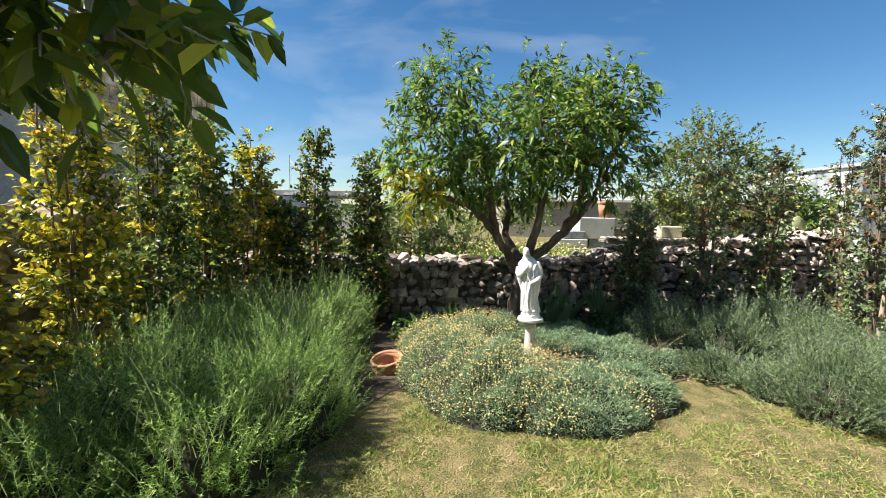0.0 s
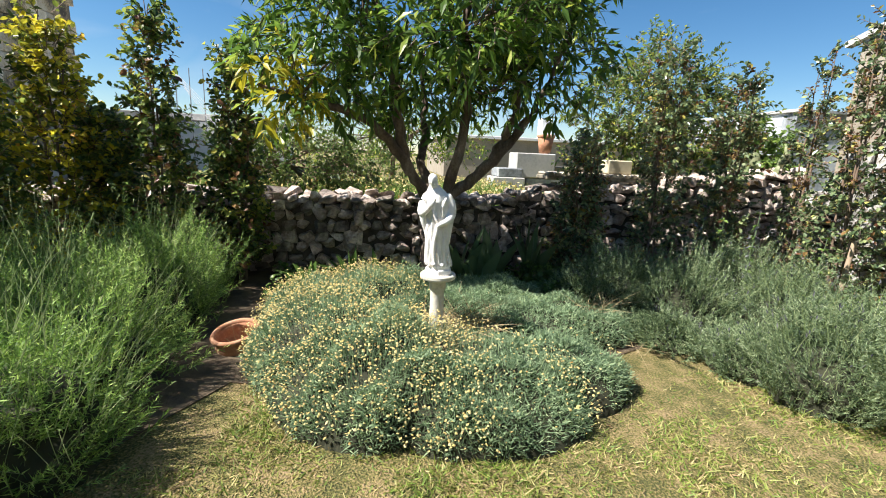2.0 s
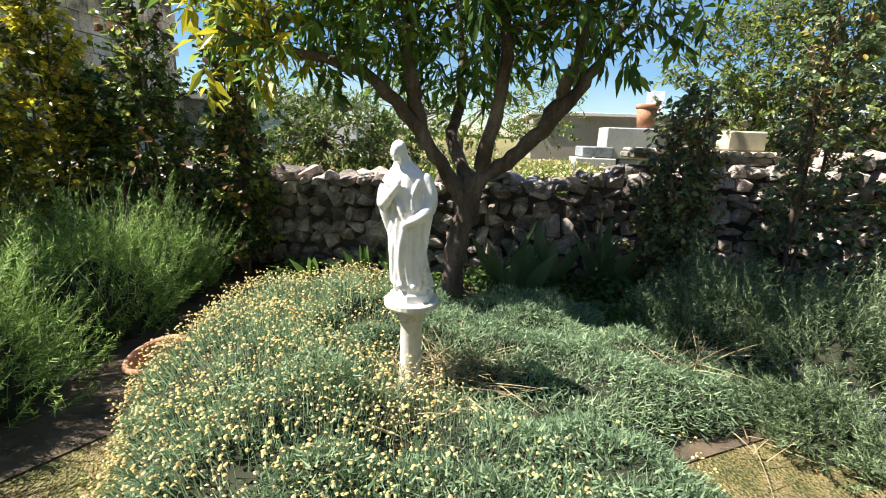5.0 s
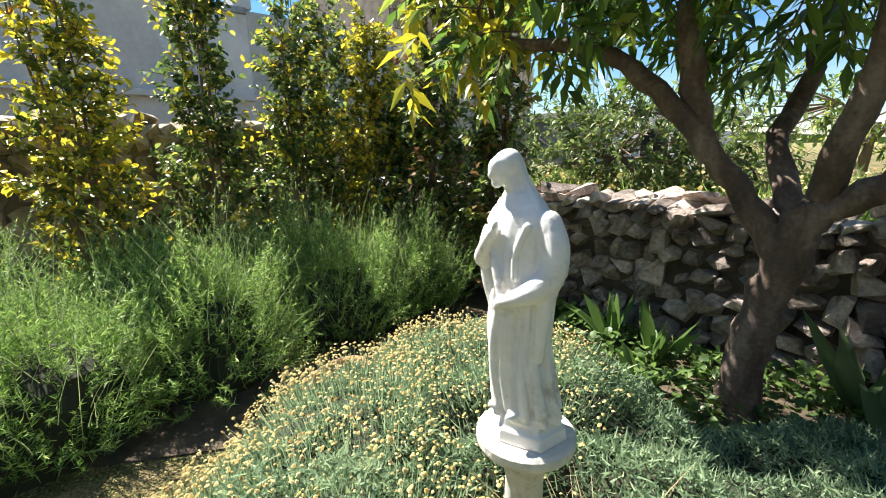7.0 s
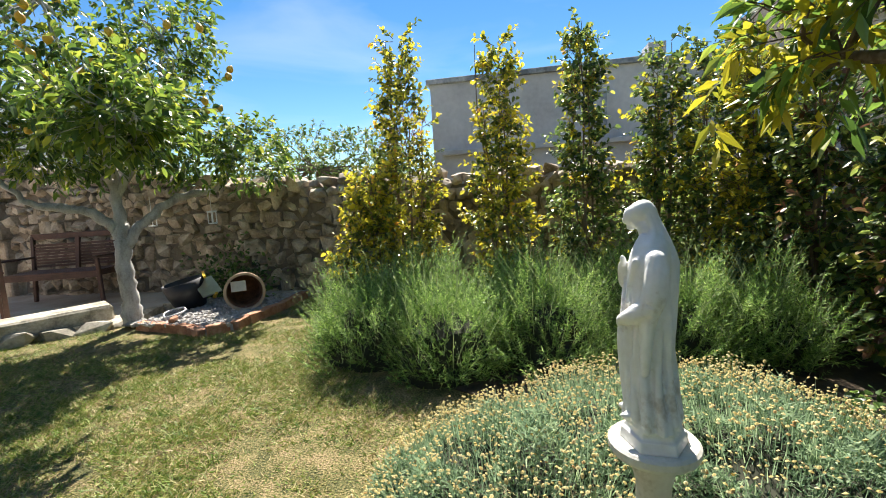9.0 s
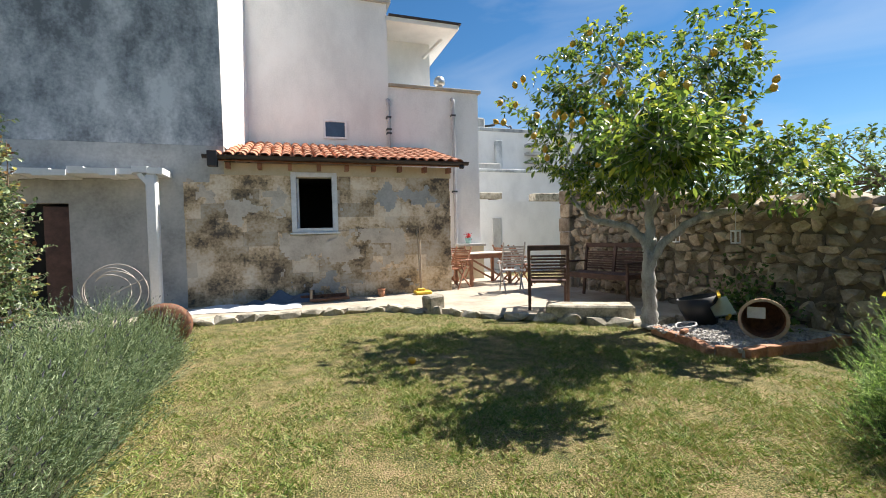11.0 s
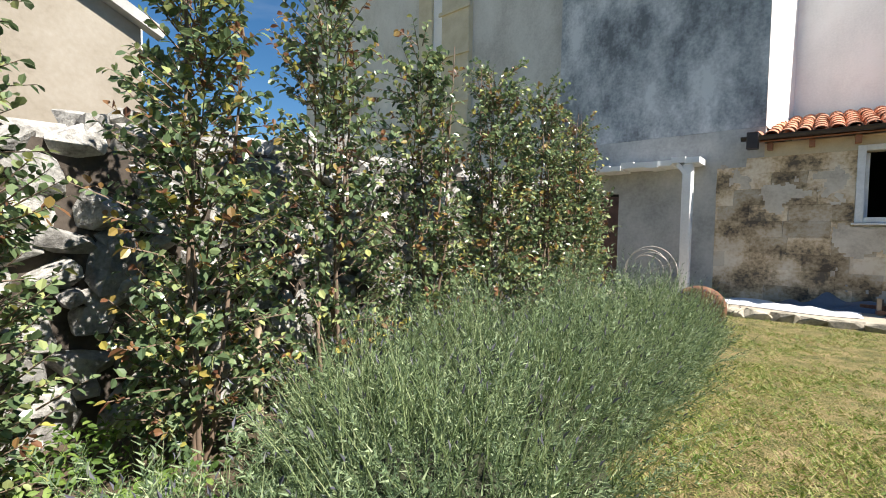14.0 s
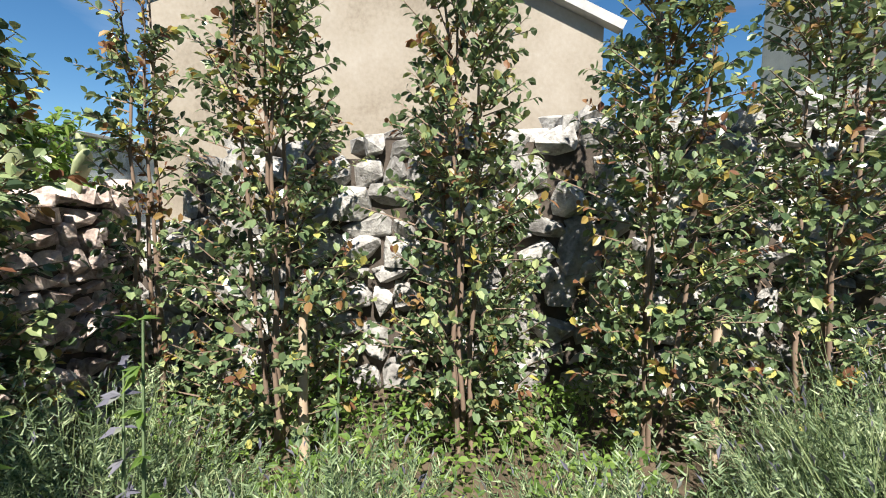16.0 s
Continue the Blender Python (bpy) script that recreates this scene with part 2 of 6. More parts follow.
M_LEMON_FRUIT = surface("lemon peel", [(0.3, (0.62, 0.30, 0.02)), (0.7, (0.78, 0.47, 0.04))], 12, 0.45, 0.2, 120)
M_CACTUS = surface("prickly pear pad", [(0.3, (0.17, 0.21, 0.10)), (0.7, (0.32, 0.34, 0.19))], 9, 0.6, 0.2, 60)
M_WOOD_D = surface("dark stained wood", [(0.3, (0.055, 0.028, 0.022)), (0.7, (0.14, 0.07, 0.05))], 6, 0.6, 0.2, 70, 0.15)
M_WOOD_R = surface("reddish teak", [(0.3, (0.20, 0.085, 0.045)), (0.7, (0.36, 0.17, 0.10))], 6, 0.6, 0.2, 70, 0.15)
M_WOOD_G = surface("silver weathered wood", [(0.3, (0.36, 0.32, 0.30)), (0.7, (0.58, 0.54, 0.51))], 6, 0.7, 0.2, 70, 0.1)
M_TABLE = surface("pale worn tabletop", [(0.3, (0.44, 0.34, 0.26)), (0.7, (0.62, 0.53, 0.44))], 6, 0.6, 0.2, 70, 0.1)
M_FRAME = plain("white window frame", (0.74, 0.75, 0.76), 0.45)
M_PIPE = plain("grey drain pipe", (0.42, 0.41, 0.42), 0.5)
M_RUST = surface("rusty iron", [(0.3, (0.07, 0.03, 0.02)), (0.7, (0.24, 0.11, 0.06))], 14, 0.85, 0.4, 70)
M_WIRE = plain("weathered pale wire", (0.46, 0.42, 0.38), 0.6)
M_YELLOW = plain("yellow plastic", (0.72, 0.46, 0.03), 0.45)
M_BLACK = plain("black rubber", (0.018, 0.018, 0.022), 0.5)
M_SHEET = surface("crumpled white plastic sheet", [(0.3, (0.60, 0.62, 0.66)), (0.7, (0.82, 0.82, 0.84))], 7, 0.4, 0.5, 30)
M_BLUEGREY = plain("folded blue tarpaulin", (0.10, 0.13, 0.18), 0.5)
M_GRAVEL = surface("pale gravel", [(0.3, (0.26, 0.24, 0.22)), (0.7, (0.56, 0.53, 0.50))], 12, 0.95, 0.6, 60)
M_LAMP = plain("dark lamp metal", (0.06, 0.065, 0.07), 0.4, 0.7)
M_STEEL = plain("galvanised steel", (0.55, 0.55, 0.55), 0.35, 0.9)
M_RED = plain("red petals", (0.55, 0.03, 0.03), 0.6)
M_TEAL = plain("pale turquoise pot", (0.28, 0.46, 0.46), 0.5)
M_PANE = bpy.data.materials.new("window glass")
links_of(M_PANE)[2].inputs["Base Color"].default_value = (0.9, 0.95, 0.95, 1)
M_PANE.node_tree.nodes["Principled BSDF"].inputs["Transmission Weight"].default_value = 1.0
M_PANE.node_tree.nodes["Principled BSDF"].inputs["Roughness"].default_value = 0.02
M_PANE.node_tree.nodes["Principled BSDF"].inputs["IOR"].default_value = 1.45
M_BLUE_PANE = plain("dark reflecting glass", (0.05, 0.08, 0.13), 0.08)


# ---- building tools ----
def thing(name, label, category, group="", at=(0, 0, 0), kind=""):
    e = new(name)
    e.location = at
    return tagged(e, label, category, group, kind)


def part(name, bm, material, parent=None, label="", smooth=False):
    me = bpy.data.meshes.new(name)
    bm.to_mesh(me)
    bm.free()
    me.materials.append(material)
    if smooth:
        me.polygons.foreach_set("use_smooth", [True] * len(me.polygons))
    ob = new(name, me)
    ob.parent = parent
    return tagged(ob, label)


def array_mesh(name, verts, faces, material, parent=None, label="", smooth=False):
    me = bpy.data.meshes.new(name)
    verts, faces = np.asarray(verts, np.float32), np.asarray(faces, np.int32)
    k = faces.shape[1]
    me.vertices.add(len(verts))
    me.vertices.foreach_set("co", verts.ravel())
    me.loops.add(faces.size)
    me.loops.foreach_set("vertex_index", faces.ravel())
    me.polygons.add(len(faces))
    me.polygons.foreach_set("loop_start", np.arange(0, faces.size, k, dtype=np.int32))
    me.update(calc_edges=True)
    me.polygons.foreach_set("use_smooth", np.full(len(faces), smooth))
    me.materials.append(material)
    ob = new(name, me)
    ob.parent = parent
    return tagged(ob, label, kind="stuff" if name in ("twigs", "stems", "branches", "flower_spikes", "flower_stems", "flower_heads", "flower_stalks", "leaves", "blades", "stalks", "foliage", "crown", "young_leaves", "shoots") and parent else "")


def box(bm, x0, x1, y0, y1, z0, z1, bevel=0.0):
    m = Matrix.LocRotScale(((x0 + x1) / 2, (y0 + y1) / 2, (z0 + z1) / 2), None, (abs(x1 - x0), abs(y1 - y0), abs(z1 - z0)))
    r = bmesh.ops.create_cube(bm, size=1, matrix=m)
    if bevel:
        es = list({e for v in r["verts"] for e in v.link_edges})
        bmesh.ops.bevel(bm, geom=es, offset=bevel, segments=1, affect="EDGES", profile=0.5)
    return bm


def box_bm(*a, **k):
    return box(bmesh.new(), *a, **k)


def beam(bm, a, b, w, h, bevel=0.0):
    """A squared bar from a to b, w wide and h high."""
    a, b = Vector(a), Vector(b)
    d = b - a
    q = d.to_track_quat("Y", "Z")
    r = bmesh.ops.create_cube(bm, size=1, matrix=Matrix.LocRotScale((a + b) / 2, q, (w, d.length, h)))
    if bevel:
        bmesh.ops.bevel(bm, geom=list({e for v in r["verts"] for e in v.link_edges}), offset=bevel, segments=1, affect="EDGES", profile=0.5)
    return bm


def beam_bm(*a, **k):
    return beam(bmesh.new(), *a, **k)


def lathe(profile, sides=24, wobble=0.0, cap=True):
    """A turned body from (radius, height) pairs."""
    bm = bmesh.new()
    rings = []
    for r, z in profile:
        rings.append([bm.verts.new((r * math.cos(2 * math.pi * i / sides) * (1 + wobble * math.sin(3 * i + 9 * z)), r * math.sin(2 * math.pi * i / sides), z)) for i in range(sides)])
    for a, b in zip(rings, rings[1:]):
        for i in range(sides):
            bm.faces.new((a[i], a[(i + 1) % sides], b[(i + 1) % sides], b[i]))
    if cap:
        bm.faces.new(rings[0][::-1])
        bm.faces.new(rings[-1])
    return bm


def tubes(lines, sides=8):
    """Tapered round limbs along lists of (point, radius), as vertex and face arrays."""
    verts, faces, base = [], [], 0
    for line in lines:
        pts = [Vector(p) for p, r in line]
        for i, (p, r) in enumerate(line):
            d = (pts[min(i + 1, len(pts) - 1)] - pts[max(i - 1, 0)]).normalized()
            u = d.cross(Vector((0.31, 0.17, 0.93)) if abs(d.z) < 0.9 else Vector((1, 0, 0))).normalized()
            w = d.cross(u)
            for k in range(sides):
                a = 2 * math.pi * k / sides
                verts.append(pts[i] + (u * math.cos(a) + w * math.sin(a)) * r)
        for i in range(len(line) - 1):
            for k in range(sides):
                k2 = (k + 1) % sides
                faces.append((base + i * sides + k, base + i * sides + k2, base + (i + 1) * sides + k2, base + (i + 1) * sides + k))
        base += len(line) * sides
    return np.array([tuple(v) for v in verts]), np.array(faces)


def smooth_line(points, steps=5, wander=0.0, gen=None):
    """A curve through (point, radius) pairs."""
    out = []
    n = len(points)
    for i in range(n - 1):
        p0, p1, p2, p3 = (Vector(points[max(0, min(n - 1, j))][0]) for j in (i - 1, i, i + 1, i + 2))
        for s in range(steps):
            t = s / steps
            p = 0.5 * (2 * p1 + (p2 - p0) * t + (2 * p0 - 5 * p1 + 4 * p2 - p3) * t * t + (3 * p1 - p0 - 3 * p2 + p3) * t ** 3)
            r = points[i][1] * (1 - t) + points[i + 1][1] * t
            if gen is not None and wander:
                p = p + Vector(gen.normal(0, wander, 3))
                r *= gen.uniform(0.9, 1.12)
            out.append((p, r))
    out.append((Vector(points[-1][0]), points[-1][1]))
    return out


def unit(v):
    return v / np.maximum(np.linalg.norm(v, axis=-1, keepdims=True), 1e-9)


def leaf_arrays(gen, pos, along, length, ratio, fold=0.25, droop=0.2, round_leaf=False):
    """Folded, drooping leaf blades at pos that point along."""
    n = len(pos)
    along = unit(along)
    side = unit(np.cross(along, gen.normal(0, 1, (n, 3)) * 0.55 + np.array([0, 0, 1.0])))
    up = np.cross(side, along)
    L = (length * gen.uniform(0.65, 1.25, n))[:, None]
    W = L * ratio * 0.5
    dz = np.zeros((n, 3))
    dz[:, 2:] = -L * droop
    if round_leaf:
        rows = [pos, pos + along * L * 0.3 - side * W * 0.85 + up * W * fold, pos + along * L * 0.3 + side * W * 0.85 + up * W * fold,
                pos + along * L * 0.68 - side * W * 0.9 + up * W * fold + dz * 0.4, pos + along * L * 0.68 + side * W * 0.9 + up * W * fold + dz * 0.4,
                pos + along * L * 0.36, pos + along * L * 0.66 + dz * 0.4, pos + along * L + dz]
        f = np.array([(0, 5, 1, 1), (0, 2, 5, 5), (1, 5, 6, 3), (5, 2, 4, 6), (3, 6, 7, 7), (6, 4, 7, 7)])
        tri = np.array([(0, 5, 1), (0, 2, 5), (1, 5, 6), (1, 6, 3), (5, 2, 4), (5, 4, 6), (3, 6, 7), (6, 4, 7)])
    else:
        rows = [pos, pos + along * L * 0.45 - side * W + up * W * fold + dz * 0.25, pos + along * L * 0.45 + side * W + up * W * fold + dz * 0.25, pos + along * L * 0.5 + dz * 0.25, pos + along * L + dz]
        tri = np.array([(0, 3, 1), (0, 2, 3), (1, 3, 4), (3, 2, 4)])
    k = len(rows)
    v = np.stack(rows, 1).reshape(-1, 3)
    f = (tri[None] + (np.arange(n) * k)[:, None, None]).reshape(-1, 3)
    return v, f


def strand_arrays(gen, base, direction, length, width, bend=0.3, segs=3, flatten=0.15):
    """Thin curved blades or stems from base."""
    n = len(base)
    direction = unit(direction)
    side = unit(np.cross(direction, gen.normal(0, 1, (n, 3))))
    out = unit(direction * np.array([1, 1, 0]) + gen.normal(0, 0.3, (n, 3)) * np.array([1, 1, 0.3]))
    rows = []
    for s in range(segs + 1):
        t = s / segs
        c = base + direction * (length * t)[:, None] + out * (length * bend * t * t)[:, None]
        w = (width * (1 - 0.85 * t))[:, None]
        rows += [c - side * w, c + side * w]
    k = len(rows)
    v = np.stack(rows, 1).reshape(-1, 3)
    q = np.array([(2 * s, 2 * s + 1, 2 * s + 3, 2 * s + 2) for s in range(segs)])
    return v, (q[None] + (np.arange(n) * k)[:, None, None]).reshape(-1, 4)


def sprigs(gen, starts, dirs, lens, per, leaf, ratio, spread=0.9, droop=0.25, round_leaf=False):
    """Leaves set along twigs, and the twigs themselves."""
    n = len(starts)
    dirs = unit(dirs)
    t = np.tile(np.linspace(0.15, 1, per), n)
    i = np.repeat(np.arange(n), per)
    p = starts[i] + dirs[i] * (lens[i] * t)[:, None]
    p[:, 2] -= droop * 0.35 * lens[i] * t * t
    sideways = gen.normal(0, 1, (n * per, 3))
    sideways -= dirs[i] * (sideways * dirs[i]).sum(1)[:, None]
    a = dirs[i] * 0.55 + unit(sideways) * spread
    lv, lf = leaf_arrays(gen, p, a, np.full(n * per, leaf), ratio, droop=droop, round_leaf=round_leaf)
    lines = np.stack([starts, starts + dirs * (lens * 0.5)[:, None] - np.array([0, 0, 0.09]) * droop * lens[:, None], starts + dirs * lens[:, None] - np.array([0, 0, 0.35]) * droop * lens[:, None]], 1)
    u = unit(np.cross(dirs, [0.3, 0.2, 0.93]))
    w = np.cross(dirs, u)
    tv = []
    for s, r in ((0, 0.0045), (1, 0.0035), (2, 0.0015)):
        for ang in (0, 2.094, 4.189):
            tv.append(lines[:, s] + (u * math.cos(ang) + w * math.sin(ang)) * r)
    tv = np.stack(tv, 1).reshape(-1, 3)
    q = np.array([(s * 3 + k, s * 3 + (k + 1) % 3, s * 3 + 3 + (k + 1) % 3, s * 3 + 3 + k) for s in (0, 1) for k in range(3)])
    return (lv, lf), (tv, (q[None] + (np.arange(n) * 9)[:, None, None]).reshape(-1, 4))


def joined(*arrays):
    vs, fs, b = [], [], 0
    for v, f in arrays:
        vs.append(v)
        fs.append(f + b)
        b += len(v)
    return np.concatenate(vs), np.concatenate(fs)


def rock_mesh(gen, name, material):
    """One angular stone, about 1 across."""
    bm = bmesh.new()
    for _ in range(20):
        d = unit(gen.normal(0, 1, 3))
        d = np.sign(d) * np.abs(d) ** 0.72
        d = d / max(1e-6, np.abs(d).max()) * gen.uniform(0.42, 0.52)
        bm.verts.new(d)
    r = bmesh.ops.convex_hull(bm, input=bm.verts)
    bmesh.ops.delete(bm, geom=[g for g in set(r["geom_interior"] + r["geom_unused"]) if isinstance(g, bmesh.types.BMVert)], context="VERTS")
    me = bpy.data.meshes.new(name)
    bm.to_mesh(me)
    bm.free()
    me.materials.append(material)
    return me

# ---- ground ----
def flat(name, outline, z0, z1, material, label, category="ground"):
    bm = bmesh.new()
    f = bm.faces.new([bm.verts.new((x, y, z1)) for x, y in outline])
    if z1 > z0:
        r = bmesh.ops.extrude_face_region(bm, geom=[f])
        bmesh.ops.translate(bm, verts=[g for g in r["geom"] if isinstance(g, bmesh.types.BMVert)], vec=(0, 0, z0 - z1))
    bmesh.ops.recalc_face_normals(bm, faces=bm.faces)
    return tagged(part(name, bm, material), label, category, kind="structure")


bm = bmesh.new()
bmesh.ops.create_grid(bm, x_segments=2, y_segments=2, size=400)
ground = tagged(part("ground", bm, M_LAWN), "patchy yellow-green garden lawn turf", "lawn", kind="structure")
flat("soil_bed", [(-3.5, 1.9), (-1.5, 1.95), (-0.9, 2.7), (-0.4, 3.6), (0.5, 3.4), (1.6, 3.6), (2.4, 4.0), (3.2, 3.4), (3.4, 1.1), (3.5, -0.8), (3.8, -1.3), (5.5, -1.5), (5.5, 6.0), (-3.5, 6.0)], 0.004, 0.008, M_SOIL, "dark garden bed soil under the shrubs", "soil")
flat("upper_terrace", [(-3.5, 6.3), (5.6, 6.3), (14, 30), (-12, 30)], -0.02, 0.62, M_LAWN, "weedy raised ground behind the stone wall", "terrace")
patio = flat("patio", [(7.0, -3.75), (3.9, -3.7), (2.4, -3.8), (0.7, -3.75), (-0.1, -3.0), (-0.75, -2.25), (-1.35, -1.7), (-2.0, -1.05), (-3.5, -0.9), (-3.6, -9.3), (-1.0, -9.3), (-1.0, -5.2), (7.0, -5.2)], -0.02, 0.08, M_PATIO, "pale worn concrete patio along the house", "patio")
gravel_bed = flat("gravel_bed", [(-1.97, -0.62), (-1.86, 0.0), (-1.72, 0.36), (-1.95, 0.55), (-2.75, 0.62), (-3.5, 0.6), (-3.5, -0.75)], -0.02, 0.07, M_GRAVEL, "raised bed of pale gravel with a brick edge", "gravel bed")


# ---- buildings ----
FY = -5.2
# low stone house: walls round a room blackened as shade, with a window hole
WX0, WX1, WZ0, WZ1 = 1.36, 2.12, 1.40, 2.46
low = thing("wall_low_house", "low old house of eroded tufa blocks with crumbling plaster", "house", kind="structure")
for nm, b in (("wall_panel", (-1.0, WX0, FY - 0.35, FY - 0.012, 0, 2.6)), ("wall_panel", (WX1, 3.28, FY - 0.35, FY - 0.012, 0, 2.6)), ("wall_panel", (WX0, WX1, FY - 0.35, FY - 0.012, 0, WZ0)), ("wall_panel", (WX0, WX1, FY - 0.35, FY - 0.012, WZ1, 2.6)), ("side_wall", (-1.0, -0.7, -7.5, FY - 0.35, 0, 2.6))):
    part(nm, box_bm(*b), M_PATCH, low)
part("room_back", box_bm(-0.7, 3.28, -7.48, -7.4, 0.1, 2.6), M_OPENING_SHADE, low)
part("room_floor", box_bm(-0.7, 3.28, -7.4, FY - 0.35, 0.02, 0.1), M_OPENING_SHADE, low)
part("room_ceiling", box_bm(-0.7, 3.28, -7.4, FY - 0.35, 2.52, 2.6), M_OPENING_SHADE, low)
part("room_side", box_bm(3.2, 3.28, -7.4, FY - 0.35, 0.1, 2.5), M_OPENING_SHADE, low)
band = part("plaster_band", box_bm(-1.03, 3.29, FY - 0.34, FY + 0.018, 2.44, 2.66), M_CREAM, low, "cream plaster band under the eaves")

win = thing("window_1", "white-framed window of the low house, standing open", "window", kind="structure")
for nm, b in (("window_frame", (WX0 - 0.045, WX0 + 0.05, WZ0 - 0.03, WZ1 + 0.05)), ("window_frame", (WX1 - 0.05, WX1 + 0.045, WZ0 - 0.03, WZ1 + 0.05)), ("window_frame", (WX0 + 0.05, WX1 - 0.05, WZ1 - 0.03, WZ1 + 0.05)), ("window_frame", (WX0 + 0.05, WX1 - 0.05, WZ0 - 0.03, WZ0 + 0.05))):
    part(nm, box_bm(b[0], b[1], FY - 0.10, FY + 0.03, b[2], b[3], bevel=0.006), M_FRAME, win)
part("window_sill", box_bm(WX0 - 0.08, WX1 + 0.08, FY - 0.05, FY + 0.06, WZ0 - 0.065, WZ0 - 0.032, bevel=0.006), M_FRAME, win)
sash = part("sash", box_bm(WX1 - 0.10, WX1 - 0.055, FY - 0.62, FY - 0.14, WZ0 + 0.06, WZ1 - 0.05, bevel=0.005), M_FRAME, win, "white sash swung inwards")

# tiled lean-to roof
roof = thing("roof_low_house", "lean-to roof of terracotta barrel tiles", "roof", kind="structure")
EAVE_Y, EAVE_Z, RIDGE_Y, RIDGE_Z = FY + 0.28, 2.74, -7.48, 3.48
bm = bmesh.new()
vs = [bm.verts.new(p) for p in ((-1.2, EAVE_Y, EAVE_Z - 0.05), (3.4, EAVE_Y, EAVE_Z - 0.05), (3.4, RIDGE_Y, RIDGE_Z - 0.05), (-1.2, RIDGE_Y, RIDGE_Z - 0.05))]
f = bm.faces.new(vs)
r = bmesh.ops.extrude_face_region(bm, geom=[f])
bmesh.ops.translate(bm, verts=[g for g in r["geom"] if isinstance(g, bmesh.types.BMVert)], vec=(0, 0, -0.05))
bmesh.ops.recalc_face_normals(bm, faces=bm.faces)
part("roof_deck", bm, M_TILE, roof)
for i in range(9):
    x = -0.95 + i * 0.52
    part("rafter_end", box_bm(x - 0.035, x + 0.035, FY, FY + 0.20, 2.535, 2.64), M_WOOD_R, roof)
gutter = thing("gutter", "dark brown metal gutter along the eaves", "gutter")
bm = bmesh.new()
ring = [(math.cos(a), math.sin(a)) for a in np.linspace(math.pi, 2 * math.pi, 9)]
prof = [(0.065 * c, 0.065 * s) for c, s in ring] + [(0.055 * c, 0.055 * s) for c, s in reversed(ring)]
ends = [[bm.verts.new((x, FY + 0.35 + a, 2.73 + b)) for a, b in prof] for x in (-1.3, 3.58)]
for i in range(len(prof)):
    j = (i + 1) % len(prof)
    bm.faces.new((ends[0][i], ends[0][j], ends[1][j], ends[1][i]))
bm.faces.new(ends[0])
bm.faces.new(ends[1][::-1])
bmesh.ops.recalc_face_normals(bm, faces=bm.faces)
part("channel", bm, M_GUTTER, gutter)
part("outlet", box_bm(3.34, 3.5, FY + 0.28, FY + 0.42, 2.53, 2.80, bevel=0.01), M_GUTTER, gutter)
part("outlet", box_bm(-1.2, -1.12, FY + 0.30, FY + 0.38, 2.60, 2.68, bevel=0.01), M_GUTTER, gutter)
part("fascia", box_bm(-1.25, 3.5, FY + 0.255, FY + 0.28, 2.66, 2.74), M_GUTTER, gutter)

# tall grey house
grey = thing("wall_grey_house", "tall windowless house wall of stained grey cement", "house", kind="structure")
part("upper_wall", (lambda b: (b, bmesh.ops.recalc_face_normals(b, faces=b.faces))[0])(box_bm(3.29, 6.95, -9.5, FY, 2.95, 9.5)), M_GREY, grey)
part("lower_wall", box_bm(3.29, 5.62, -9.5, FY, 0, 2.946), M_GREY_LOW, grey)
part("lower_wall", box_bm(6.30, 6.95, -9.5, FY, 0, 2.946), M_GREY_LOW, grey)
part("lower_wall", box_bm(5.62, 6.30, -9.5, FY, 1.93, 2.946), M_GREY_LOW, grey)
# solid near-black block in place of the unlit space behind the opening
part("door_recess", box_bm(5.62, 6.30, -9.5, FY - 0.18, 0, 1.93), M_OPENING_SHADE, grey, "doorway filled near-black for indoor shade")
bm = bmesh.new()
vs = [bm.verts.new(p) for p in ((3.286, FY + 0.0, 2.95), (3.05, -7.5, 2.95), (3.05, -7.5, 9.5), (3.286, FY, 9.5), (3.6, FY - 0.02, 2.95), (3.6, -7.5, 2.95), (3.6, -7.5, 9.5), (3.6, FY - 0.02, 9.5))]
for q in ((0, 3, 2, 1), (4, 5, 6, 7), (0, 1, 5, 4), (3, 7, 6, 2), (1, 2, 6, 5)):
    bm.faces.new([vs[i] for i in q])
bmesh.ops.recalc_face_normals(bm, faces=bm.faces)
part("return_wall", bm, M_WHITE, grey, "whitewashed side of the grey house")
part("corner_blocks", box_bm(3.292, 3.95, FY, FY + 0.004, 0.1, 2.3), M_TUFA, grey, "exposed tufa at the corner")
door = thing("door_1", "dark wooden door standing ajar in the doorway", "door", kind="structure")
part("leaf", beam_bm((5.64, FY - 0.10, 0.98), (5.98, FY - 0.05, 0.98), 0.04, 1.8, bevel=0.005), M_WOOD_D, door)

porch = thing("porch", "whitewashed porch of one post and a thin sagging slab", "porch", kind="structure")
bm = bmesh.new()
n = 14
for i in range(n):
    x0, x1 = 4.12 + 3.0 * i / n, 4.12 + 3.0 * (i + 1) / n
    z = 2.36 + 0.02 * math.sin(i * 1.7) - 0.006 * i
    box(bm, x0, x1 + 0.001, FY + 0.014, -4.62 + 0.015 * math.sin(i * 2.3), z, z + 0.10 + 0.012 * math.sin(i * 2.9))
part("canopy", bm, M_WHITE, porch)
part("post", box_bm(4.22, 4.38, -4.80, -4.64, 0.08, 2.36, bevel=0.025), M_WHITE, porch)
part("bracket", beam_bm((4.30, -4.70, 2.16), (4.46, -4.70, 2.36), 0.14, 0.07), M_WHITE, porch)

